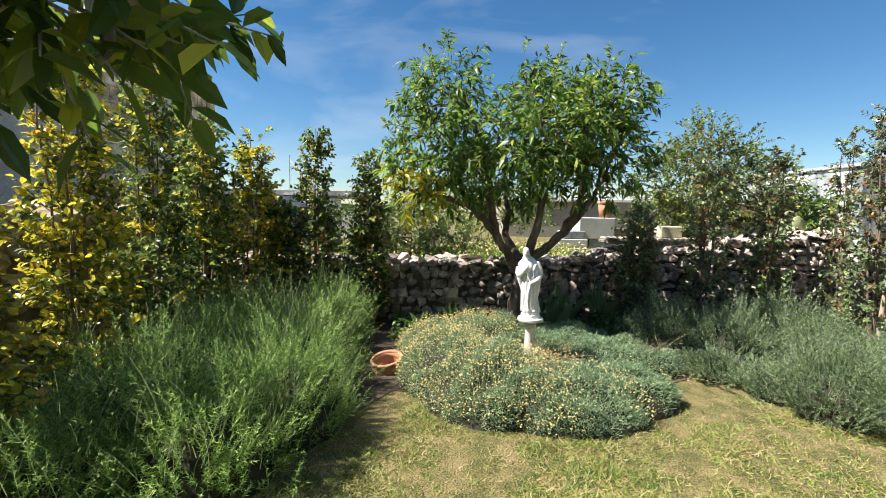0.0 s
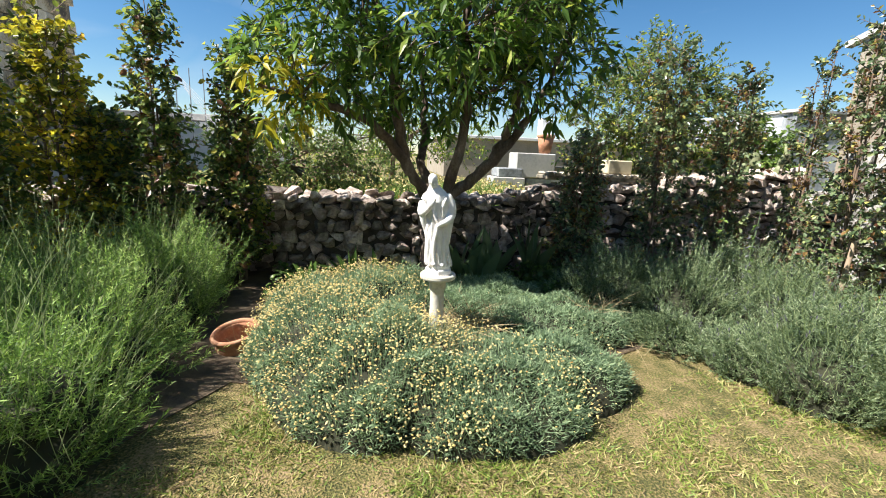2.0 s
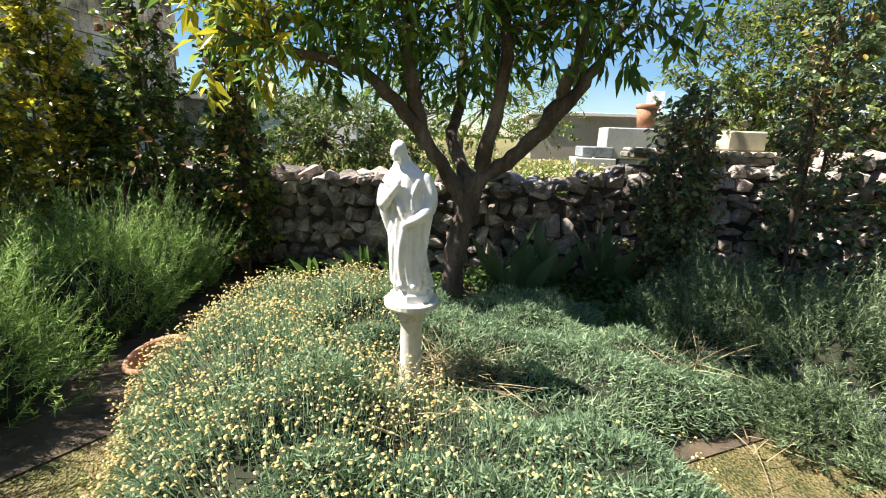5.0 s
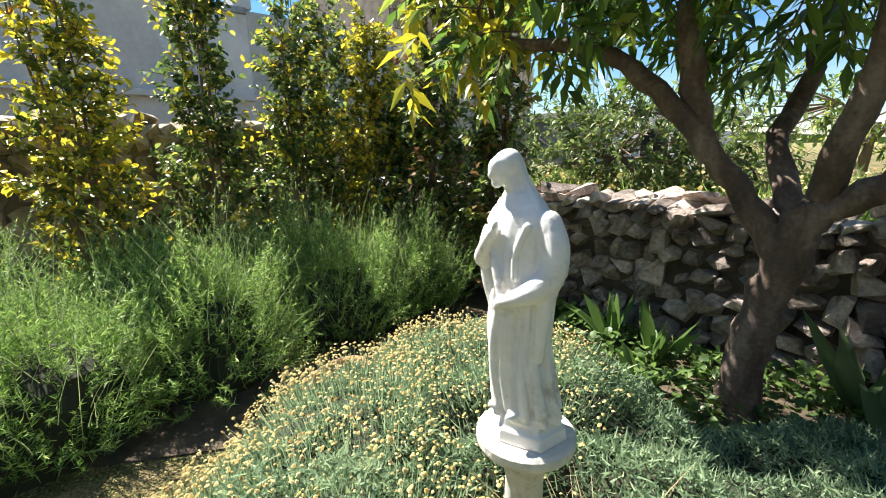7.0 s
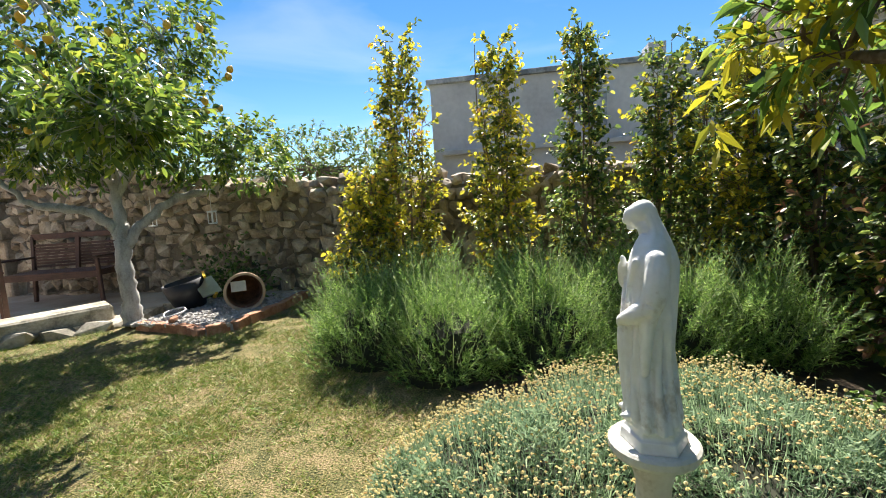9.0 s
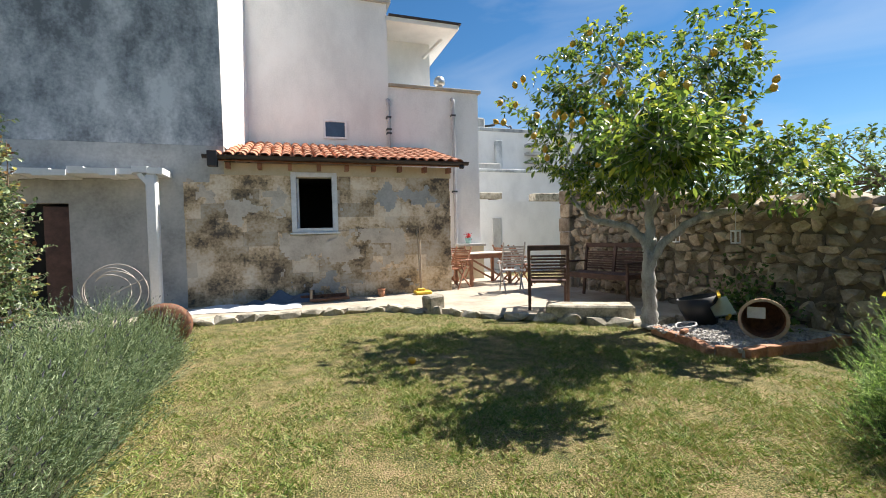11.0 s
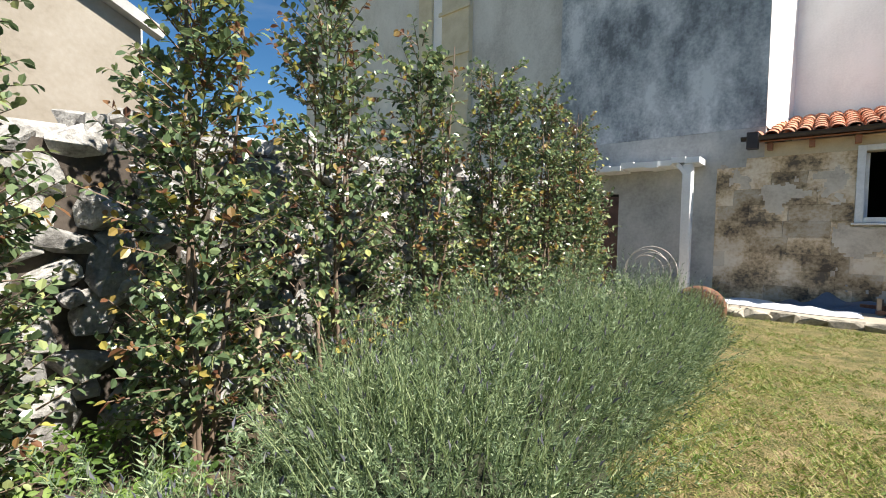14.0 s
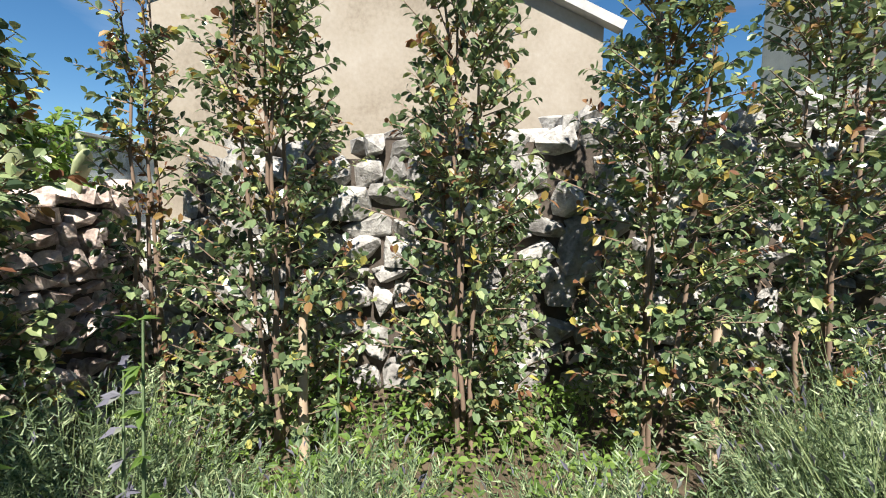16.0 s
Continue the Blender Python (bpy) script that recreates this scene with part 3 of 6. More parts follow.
# house with the cream pilaster
cream = thing("wall_cream_house", "pale house wall with a cream corner pilaster", "house", kind="structure")
part("wall_panel", box_bm(6.954, 9.4, -12, FY - 0.06, 0, 10.5), M_STUCCO, cream)
part("wall_panel", box_bm(11.2, 16.9, -12, FY - 0.06, 0, 10.5), M_STUCCO, cream)
part("pilaster", box_bm(9.4, 10.3, -12, FY + 0.12, 0, 10.5, bevel=0.02), M_CREAM, cream, "cream painted pilaster")
part("pilaster", box_bm(10.7, 11.2, -12, FY + 0.06, 0, 10.5, bevel=0.02), M_CREAM, cream)
part("infill", box_bm(10.3, 10.7, -12, FY - 0.02, 0, 10.5), M_WHITE, cream)
for z in (4.4, 5.6, 6.7):
    part("moulding", box_bm(9.34, 10.36, FY + 0.121, FY + 0.17, z, z + 0.09), M_CREAM, cream)

# white house behind the low roof
white = thing("wall_white_house", "whitewashed two-storey house with a flat parapet", "house", kind="structure")
part("main_wall", box_bm(-0.25, 3.6, -12, -7.5, 0, 7.1), M_WHITE, white)
part("parapet_cap", box_bm(-0.35, 3.6, -12, -7.42, 7.1, 7.24, bevel=0.01), M_GREY_LOW, white)
part("lower_wing", box_bm(-2.7, -0.252, -12, -7.52, 0, 5.05), M_WHITE, white)
part("wing_cap", box_bm(-2.78, -0.252, -7.9, -7.46, 5.05, 5.13, bevel=0.01), M_PATIO, white)
part("upper_room", box_bm(-1.7, -0.252, -12, -8.6, 5.05, 6.7), M_WHITE, white)
part("upper_roof", box_bm(-2.2, -0.2, -12, -7.5, 6.7, 6.82, bevel=0.01), M_WHITE, white)
part("roof_edge", box_bm(-2.25, -0.3, -12, -7.45, 6.822, 6.86), M_GUTTER, white)
part("eave_bracket", beam_bm((-1.5, -8.6, 6.3), (-1.95, -8.2, 6.7), 0.08, 0.08), M_WHITE, white)
win2 = thing("window_2", "small dark window with a white frame above the tiles", "window", kind="structure")
for b in ((0.82, 0.87, 3.66, 4.12), (1.33, 1.38, 3.66, 4.12), (0.87, 1.33, 3.66, 3.71), (0.87, 1.33, 4.07, 4.12)):
    part("window_frame", box_bm(b[0], b[1], -7.5, -7.46, b[2], b[3], bevel=0.005), M_FRAME, win2)
part("pane", box_bm(0.87, 1.33, -7.5, -7.485, 3.71, 4.07), M_BLUE_PANE, win2)


def drain_pipe(x, z0, z1, y, label):
    p = thing("drain_pipe", label, "drain pipe")
    v, f = tubes([[((x, y, z0), 0.045), ((x, y, z1), 0.045)]], 12)
    array_mesh("pipe", v, f, M_PIPE, p, smooth=True)
    v, f = tubes([[((x, y, z1), 0.055), ((x, y + 0.02, z1 + 0.09), 0.055), ((x, y - 0.06, z1 + 0.14), 0.055)]], 12)
    array_mesh("hopper", v, f, M_PIPE, p, smooth=True)
    for z in (z0 + 0.5, (z0 + z1) / 2, z1 - 0.3):
        part("pipe_clip", box_bm(x - 0.06, x + 0.06, y - 0.07, y + 0.052, z - 0.02, z + 0.02), M_LAMP, p)


drain_pipe(-0.22, 3.35, 4.55, -7.43, "grey pipe down the white wall")
drain_pipe(-1.95, 0.1, 4.70, -7.43, "tall white drain pipe beside the wing corner")
cowl = thing("chimney_cowl", "galvanised metal chimney cowl on the wing roof", "chimney", at=(-1.75, -7.9, 5.13))
part("flue", lathe([(0.09, 0), (0.09, 0.18)], 14), M_STEEL, cowl, smooth=True)
part("cap", lathe([(0.10, 0.18), (0.15, 0.22), (0.16, 0.30), (0.11, 0.40), (0.04, 0.44)], 14), M_STEEL, cowl, smooth=True)

# patio back walls, stepping up
back = thing("wall_patio_back", "whitewashed garden wall behind the patio", "wall", kind="structure")
part("wall_panel", box_bm(-3.72, -2.702, -9.6, -9.2, 0, 2.35), M_WHITE, back)
part("wall_panel", box_bm(-9.0, -3.72, -9.6, -9.2, 0, 2.28), M_WHITE, back)
part("wall_niche", box_bm(-4.15, -3.85, -9.198, -9.16, 0.1, 1.75, bevel=0.01), M_GREY_LOW, back, "bare cement buttress")
part("capstone", box_bm(-4.2, -3.2, -9.62, -9.17, 2.36, 2.56, bevel=0.02), M_KERB, back)
part("capstone", box_bm(-7.4, -5.4, -9.62, -9.17, 2.29, 2.55, bevel=0.02), M_KERB, back)
mid = thing("wall_terrace_house", "white terrace house with dark parapet edges", "house", kind="structure")
part("lower_storey", box_bm(-15, -3.3, -13, -11.9, 0, 3.62), M_WHITE, mid)
part("parapet_edge", box_bm(-15.05, -3.25, -13, -11.85, 3.62, 3.74, bevel=0.02), M_GREY, mid)
part("upper_storey", box_bm(-15, -3.4, -17, -13.6, 0, 5.6), M_WHITE, mid)
part("parapet_edge", box_bm(-15.05, -3.3, -17, -13.55, 5.6, 5.75, bevel=0.02), M_GREY, mid)
part("roof_hatch", box_bm(-5.8, -5.0, -14.5, -13.9, 5.75, 6.25, bevel=0.06), M_GREY_LOW, mid)
part("chimney_breast", box_bm(-6.35, -6.05, -13.6, -13.4, 3.74, 5.2, bevel=0.03), M_GREY, mid)
part("bench_block", box_bm(-5.6, -4.2, -12.7, -12.1, 3.74, 4.0, bevel=0.03), M_GREY_LOW, mid)
for i in range(4):
    part("step", box_bm(-8.6 + 0.16 * i, -7.5, -13.6, -13.2, 3.9 + 0.36 * i, 4.02 + 0.36 * i, bevel=0.01), M_GREY_LOW, mid)

lamp = thing("street_lamp", "dark curved street lamp above the far roofs", "street lamp")
v, f = tubes([smooth_line([((-9.2, -18, 0), 0.06), ((-9.2, -18, 6.4), 0.05), ((-9.0, -18, 7.0), 0.045), ((-8.4, -18, 7.15), 0.04), ((-7.9, -18, 7.0), 0.04)], 5)], 8)
array_mesh("post", v, f, M_LAMP, lamp, smooth=True)
part("lamp_head", beam_bm((-8.2, -18, 7.05), (-7.6, -18, 6.95), 0.22, 0.10, bevel=0.03), M_LAMP, lamp)

# neighbours to the west, north and east
west_b = thing("wall_west_house", "long low grey house behind the garden wall", "house", kind="structure")
part("long_wall", box_bm(-12, -7, 1.72, 6.0, 0, 3.42), M_FAR, west_b)
part("parapet", box_bm(-12, -6.93, 1.65, 6.0, 3.42, 3.52, bevel=0.01), M_GREY, west_b)
part("ledge", box_bm(-7.0, -6.86, 1.9, 6.0, 2.02, 2.12, bevel=0.01), M_FAR, west_b)
part("long_wall", box_bm(-12, -7.05, 6.004, 9.0, 0, 3.5), M_GREY_LOW, west_b)
part("parapet_post", box_bm(-7.5, -7.0, 5.8, 6.1, 3.522, 3.75), M_FAR, west_b)
for y in (2.5, 4.65):
    part("shutter", box_bm(-7.05, -6.985, y, y + 0.42, 2.35, 2.98), M_GREY, west_b, "grey closed window")
tower = thing("wall_stone_tower", "tall grey house of coursed stone blocks", "house", kind="structure")
part("core", box_bm(-12, -7.1, 9.004, 13.8, 0, 5.2), M_CORE_W, tower)

north_b = thing("wall_north_shed", "small white sheds with a grey flat roof", "shed", kind="structure")
part("wall_panel", box_bm(-5.2, -3.9, 14, 17, 0.6, 1.9), M_WHITE, north_b)
part("roof_slab", box_bm(-8.5, -3.0, 14.4, 19, 1.95, 2.12, bevel=0.01), M_GREY_LOW, north_b)
part("wall_panel", box_bm(-8.4, -5.2, 14.6, 18.5, 0.6, 1.95), M_GREY_LOW, north_b)
part("shed_door", box_bm(-3.9, -3.2, 14.1, 14.14, 0.62, 1.5), M_OPENING_SHADE, north_b)
part("wall_panel", box_bm(-3.2, -2.4, 14, 16, 0.6, 1.45), M_WHITE, north_b)
poles = thing("line_posts", "thin metal posts with slack wires by the sheds", "posts")
lines = []
for x in (-4.3, -4.0, -3.7):
    lines.append([((x, 12.5, 0.6), 0.012), ((x, 12.5, 3.0), 0.010)])
for k in range(5):
    lines.append([((-4.3, 12.5, 2.9 - 0.02 * k), 0.005), ((-2.6, 11.2, 1.5 - 0.12 * k), 0.005)])
v, f = tubes(lines, 5)
array_mesh("posts_and_wires", v, f, M_PIPE, poles)

ruin = thing("block_steps", "stepped pile of white and grey concrete blocks", "blocks")
for i, (x0, x1, z0, z1, m) in enumerate(((2.3, 2.95, 0.62, 0.80, M_GREY_LOW), (2.36, 2.95, 0.804, 0.98, M_GREY_LOW), (2.45, 2.9, 0.984, 1.14, M_GREY), (2.78, 3.5, 0.984, 1.42, M_GREY_LOW), (3.0, 4.4, 0.62, 0.98, M_GREY), (3.15, 4.3, 1.0, 1.2, M_ROCK_W))):
    part("block", box_bm(x0, x1, 8.9 + 0.02 * i, 9.4 + 0.03 * i, z0, z1, bevel=0.015), m, ruin)
far_n = thing("wall_north_house", "low pale house on the terrace beyond", "house", kind="structure")
part("wall_panel", box_bm(2.4, 12.5, 16, 22, 0.6, 1.9), M_BEIGE, far_n)
part("roof_edge", box_bm(2.3, 12.6, 15.9, 22, 1.904, 2.0, bevel=0.01), M_WHITE, far_n)
part("chimney", box_bm(6.0, 6.4, 17, 17.4, 2.0, 2.75, bevel=0.02), M_WHITE, far_n)
grey_n = thing("wall_far_grey_house", "grey house showing above the terrace wall", "house", kind="structure")
part("wall_panel", box_bm(13.2, 22, 14, 22, 0, 3.1), M_GREY, grey_n)
part("roof_edge", box_bm(13.1, 22.1, 13.9, 22, 3.104, 3.2, bevel=0.01), M_GREY_LOW, grey_n)

east_b = thing("wall_east_house", "sun-bleached beige gabled house beyond the rubble wall", "house", kind="structure")
bm = bmesh.new()
prof = [(2.75, 0), (2.75, 2.58), (4.55, 3.45), (6.35, 2.9), (6.35, 0)]
a = [bm.verts.new((6.3, y, z)) for y, z in prof]
b = [bm.verts.new((11, y, z)) for y, z in prof]
bm.faces.new(a)
bm.faces.new(b[::-1])
for i in range(5):
    bm.faces.new((a[i], a[(i + 1) % 5], b[(i + 1) % 5], b[i]))
bmesh.ops.recalc_face_normals(bm, faces=bm.faces)
part("gable_wall", bm, M_BEIGE, east_b)
part("verge", beam_bm((6.26, 2.62, 2.56), (6.26, 4.55, 3.50), 0.10, 0.07), M_GREY_LOW, east_b)
part("verge", beam_bm((6.26, 4.55, 3.50), (6.26, 6.5, 2.90), 0.10, 0.07), M_GREY_LOW, east_b)
part("white_annex", box_bm(9, 12, 2.0, 2.7, 0, 3.6), M_WHITE, east_b)
far_hills = thing("far_hills", "low wooded hills on the skyline", "hills", kind="stuff")
vs, fs = [], []
for i in range(120):
    a = 2 * math.pi * i / 120
    h = 5 + 3 * math.sin(3 * a + 1) + 2 * math.sin(7 * a)
    vs += [(300 * math.cos(a), 300 * math.sin(a), -1), (300 * math.cos(a), 300 * math.sin(a), h), (340 * math.cos(a), 340 * math.sin(a), -1)]
for i in range(120):
    j = (i + 1) % 120
    fs += [(3 * i, 3 * j, 3 * j + 1, 3 * i + 1), (3 * i + 1, 3 * j + 1, 3 * j + 2, 3 * i + 2)]
array_mesh("ridge", vs, fs, M_FAR_LEAF, far_hills)

# ---- plants ----
def column_shrub(name, label, x, y, h, radius, material, seed, n=230, leaf=0.05, group="", lean=0.0, young_mat=None, tip_share=0.3):
    gen = np.random.default_rng(seed)
    e = thing(name, label, "shrub", group, (x, y, 0))
    stems = []
    tops = []
    for k in range(4):
        a = gen.uniform(0, 6.28)
        s = gen.uniform(0.1, 0.45) * radius
        tip = (math.cos(a) * s * 1.3 + lean, math.sin(a) * s * 1.3, h * gen.uniform(0.72, 1.0) if k else h)
        stems.append(smooth_line([((0.03 * math.cos(a), 0.03 * math.sin(a), 0), 0.015), ((math.cos(a) * s, math.sin(a) * s, h * 0.45), 0.010), (tip, 0.003)], 4, 0.012, gen))
        tops.append(stems[-1])
    z = h * (0.06 + 0.94 * gen.beta(1.1, 1.45, n))
    prof = np.interp(z / h, [0, 0.12, 0.35, 0.6, 0.8, 1.0], [0.6, 0.95, 1.0, 0.72, 0.42, 0.2]) * radius
    knot = np.array([noise.noise(Vector((q * 3.1, seed * 1.7, 0))) for q in z])
    prof *= 1 + 0.55 * knot
    ang = gen.uniform(0, 2 * math.pi, n)
    rad = prof * np.sqrt(gen.uniform(0.0, 1, n)) * gen.uniform(0.7, 1.25, n)
    starts = np.stack([np.cos(ang) * rad * 0.7 + lean * z / h, np.sin(ang) * rad * 0.7, z], 1)
    dirs = np.stack([np.cos(ang), np.sin(ang), gen.uniform(0.15, 1.3, n)], 1)
    lens = gen.uniform(0.10, 0.26, n) * (0.7 + radius)
    (leafs, twigs) = sprigs(gen, starts, dirs, lens, 11, leaf, 0.64, 0.95, 0.12, True)
    # leading shoots above the mass
    ls, ld, ll = [], [], []
    for t in tops:
        for q in range(4):
            p = t[len(t) - 2 - q][0]
            for r_ in range(2):
                ls.append(tuple(p))
                ld.append((gen.normal(0, 0.5), gen.normal(0, 0.5), 1))
                ll.append(gen.uniform(0.10, 0.2))
    more, mt = sprigs(gen, np.array(ls), np.array(ld), np.array(ll), 9, leaf * 0.9, 0.5, 0.9, 0.1, True)
    # young leaves at the ends of some twigs and on the leaders
    lv, lf = leafs[0].reshape(n * 11, 8, 3), np.array(leafs[1][:8])
    mv = more[0].reshape(-1, 8, 3)
    young = (np.tile(np.arange(11), n) >= 6) & np.repeat(gen.random(n) < tip_share, 11)
    old_v = lv[~young]
    new_v = np.concatenate([lv[young], mv])
    for nm, vv, mat in (("foliage", old_v, material), ("young_leaves", new_v, young_mat or material)):
        array_mesh(nm, vv.reshape(-1, 3), (lf[None] + (np.arange(len(vv)) * 8)[:, None, None]).reshape(-1, 3), mat, e)
    v, f = tubes(stems, 6)
    array_mesh("stems", v, f, M_STEM, e, smooth=True)
    v, f = joined(twigs, mt)
    array_mesh("twigs", v, f, M_STEM, e)
    return e


GE, GW = "hedge along the pale wall", "hedge along the brown wall"
for i, (x, y, h, r) in enumerate(((4.9, 5.45, 2.5, 0.16), (4.72, 4.72, 2.6, 0.38), (4.78, 3.82, 2.65, 0.36), (4.72, 2.95, 2.6, 0.34), (4.8, 2.2, 2.65, 0.42), (4.75, 1.45, 2.5, 0.42), (4.7, 0.55, 2.55, 0.46), (4.75, -0.35, 2.6, 0.46), (4.8, -1.2, 2.55, 0.45), (4.95, -1.85, 2.3, 0.32))):
    column_shrub("hedge_shrub", "upright evergreen shrub with glossy leaves and reddish tips", x, y, h, r, M_HEDGE_E, 100 + i, (160 if y > 5 else 440) if y > 1 else 600, 0.047, GE, 0.0, M_TIP_RED, 0.16)
for i, (x, y, h, r, m, lab) in enumerate((
        (-2.8, 2.25, 2.95, 0.46, M_HEDGE_W, "upright shrub with bright golden-yellow leaves"),
        (-2.75, 3.3, 2.75, 0.42, M_HEDGE_W, "upright shrub with bright golden-yellow leaves"),
        (-2.7, 4.12, 2.8, 0.36, M_HEDGE_M, "slim upright shrub with mixed green and yellow leaves"),
        (-2.6, 4.85, 2.55, 0.40, M_HEDGE_M, "slim upright shrub with mixed green and yellow leaves"),
        (-2.35, 5.5, 2.35, 0.42, M_HEDGE_W, "upright shrub with bright golden-yellow leaves"),
        (-3.0, 5.4, 2.6, 0.40, M_HEDGE_M, "slim upright shrub with mixed green and yellow leaves"),
        (-1.6, 5.6, 2.5, 0.33, M_HEDGE_M, "slim upright shrub with reddish young tips"),
        (-0.95, 5.68, 2.2, 0.27, M_HEDGE_M, "slim upright shrub with reddish young tips"),
        (-2.05, 5.62, 1.6, 0.32, M_HEDGE_M, "slim upright shrub with mixed green and yellow leaves"),
        (-2.45, 1.95, 1.5, 0.5, M_HEDGE_W, "upright shrub with bright golden-yellow leaves"))):
    column_shrub("hedge_shrub", lab, x, y, h, r * 0.88, m, 140 + i, 390, 0.060, GW, 0.0, M_TIP_RED if "reddish" in lab else M_TIP_GOLD, 0.75 if m is M_HEDGE_W else 0.22)
for i, (x, y, h, r) in enumerate(((2.5, 5.6, 1.6, 0.26), (3.35, 5.55, 2.5, 0.28), (4.15, 5.6, 2.3, 0.25))):
    column_shrub("wall_shrub", "dark green shrub growing against the stone wall", x, y, h, r, M_HEDGE_E, 170 + i, 330, 0.050, "shrubs along the dark wall", 0.0, M_TIP_RED, 0.2)
for i, (x, y) in enumerate(((4.78, 2.66), (4.66, 4.55))):
    st = thing("garden_stake", "bleached wooden stake tied to a shrub", "stake", "garden stakes", (x - 0.06, y, 0))
    v, f = tubes([[((0, 0, 0), 0.026), ((0.02, 0.01, 0.35), 0.024), ((0.03, 0.0, 0.72), 0.02)]], 7)
    array_mesh("pole", v, f, M_STAKE, st, smooth=True)


def dome(gen, n, radius, height, low=0.05):
    """Random places on a dome, with the way outwards."""
    a = gen.uniform(0, 2 * math.pi, n)
    s = gen.uniform(low, 1, n)
    c = np.sqrt(np.maximum(0, 1 - s * s))
    d = np.stack([np.cos(a) * c, np.sin(a) * c, s], 1)
    return d * np.array([radius, radius, height]), d


def core_dome(radius, height, seed):
    bm = bmesh.new()
    bmesh.ops.create_icosphere(bm, subdivisions=3, radius=1)
    for v in bm.verts:
        k = 1 + 0.22 * noise.noise(v.co * 2.2 + Vector((seed, 0, 0)))
        v.co = Vector((v.co.x * radius * k, v.co.y * radius * k, max(-0.01, v.co.z) * height * k))
    return bm


def lavender(label, x, y, radius, height, material, seed, stems=520, shoots=700, spikes=True, stem_h=0.34, group="lavender bushes", plume=(0.14, 0.26), needle=0.030):
    """Plumes of needle leaves over a near-black core for inner shade, with bare flower stems above them."""
    gen = np.random.default_rng(seed)
    e = thing("lavender_bush", label, "lavender", group, (x, y, 0))
    # solid core coloured as the shade between the shoots
    part("shade_heart", core_dome(radius * 0.66, height * 0.62, seed), M_BUSH_SHADE, e)
    p, d = dome(gen, shoots, radius, height, 0.0)
    lump = np.array([1 + 0.75 * noise.noise(Vector((q[0] * 5.5 + seed, q[1] * 5.5, q[2] * 5.5))) for q in p])
    sway = np.array([noise.noise_vector(Vector((q[0] * 4 + seed, q[1] * 4, q[2] * 4))) for q in p])
    p = p * (lump * gen.uniform(0.50, 0.82, shoots))[:, None]
    grow = unit(d * np.array([0.75, 0.75, 0.5]) + np.array([0, 0, 0.65]) + 0.6 * sway + gen.normal(0, 0.2, (shoots, 3)))
    ln = gen.uniform(plume[0], plume[1], shoots) * (0.75 + 0.35 * lump)
    per = 26
    t = np.tile(np.linspace(0.1, 1, per), shoots)
    i = np.repeat(np.arange(shoots), per)
    at = p[i] + grow[i] * (ln[i] * t)[:, None]
    at[:, 2] += 0.10 * ln[i] * t * t
    sideways = gen.normal(0, 1, (shoots * per, 3))
    sideways = unit(sideways - grow[i] * (sideways * grow[i]).sum(1)[:, None])
    way = grow[i] * (0.55 + 0.6 * t)[:, None] + sideways * 0.95
    long = needle * gen.uniform(0.7, 1.25, shoots * per) * (1.1 - 0.45 * t)
    v, f = strand_arrays(gen, at, way, long, np.full(len(at), 0.0027), 0.12, 1)
    array_mesh("leaves", v, f, material, e)
    v, f = strand_arrays(gen, p, grow, ln, np.full(shoots, 0.0022), 0.0, 2)
    array_mesh("shoots", v, f, M_LAV_STEM, e)
    n2 = stems
    p2, d2 = dome(gen, n2, radius * 0.8, height * 0.85, 0.15)
    dir2 = d2 * np.array([0.4, 0.4, 0.3]) + np.array([0, 0, 0.95]) + gen.normal(0, 0.2, (n2, 3))
    b = strand_arrays(gen, p2, dir2, gen.uniform(0.35, 1.2, n2) * stem_h, np.full(n2, 0.0021), 0.22, 3)
    array_mesh("flower_stems", b[0], b[1], M_LAV_STEM, e)
    tip = b[0].reshape(n2, 8, 3)[:, 6:8].mean(1)
    prev = b[0].reshape(n2, 8, 3)[:, 4:6].mean(1)
    sel = gen.random(n2) < (0.33 if spikes else 0.6)
    v, f = leaf_arrays(gen, tip[sel], (tip - prev)[sel], np.full(sel.sum(), 0.034), 0.28, 0.9, 0.0)
    array_mesh("flower_spikes", v, f, M_SPIKE if spikes else M_LAV_STEM, e)
    return e


LW, LE = "bushy bright green lavender with long loose stems", "dense grey-green lavender bush with thin flower stems"
for i, (x, y, r, h) in enumerate(((-1.3, 2.32, 0.55, 0.68), (-1.05, 2.95, 0.52, 0.68), (-1.2, 3.65, 0.50, 0.70), (-1.25, 4.5, 0.50, 0.70), (-1.9, 2.55, 0.56, 0.72), (-1.95, 3.4, 0.55, 0.74), (-1.85, 4.3, 0.55, 0.74), (-1.3, 5.1, 0.45, 0.62), (-1.85, 2.0, 0.40, 0.5))):
    lavender(LW, x, y, r, h, M_LAV_W, 200 + i, 240, 850, False, 0.40, "lavender by the brown wall", (0.12, 0.23), 0.036)
for i, (x, y, r, h) in enumerate(((3.62, -1.0, 0.52, 0.58), (3.68, -0.3, 0.55, 0.62), (3.6, 0.45, 0.58, 0.66), (3.62, 1.2, 0.60, 0.68), (3.55, 1.95, 0.58, 0.68), (3.45, 2.7, 0.56, 0.64), (4.25, 0.1, 0.45, 0.62), (4.25, 1.6, 0.45, 0.62), (3.95, 2.55, 0.45, 0.58))):
    lavender(LE, x, y, r, h, M_LAV_E, 230 + i, 620, 950, True, 0.32, "lavender by the pale wall", (0.16, 0.30), 0.030)
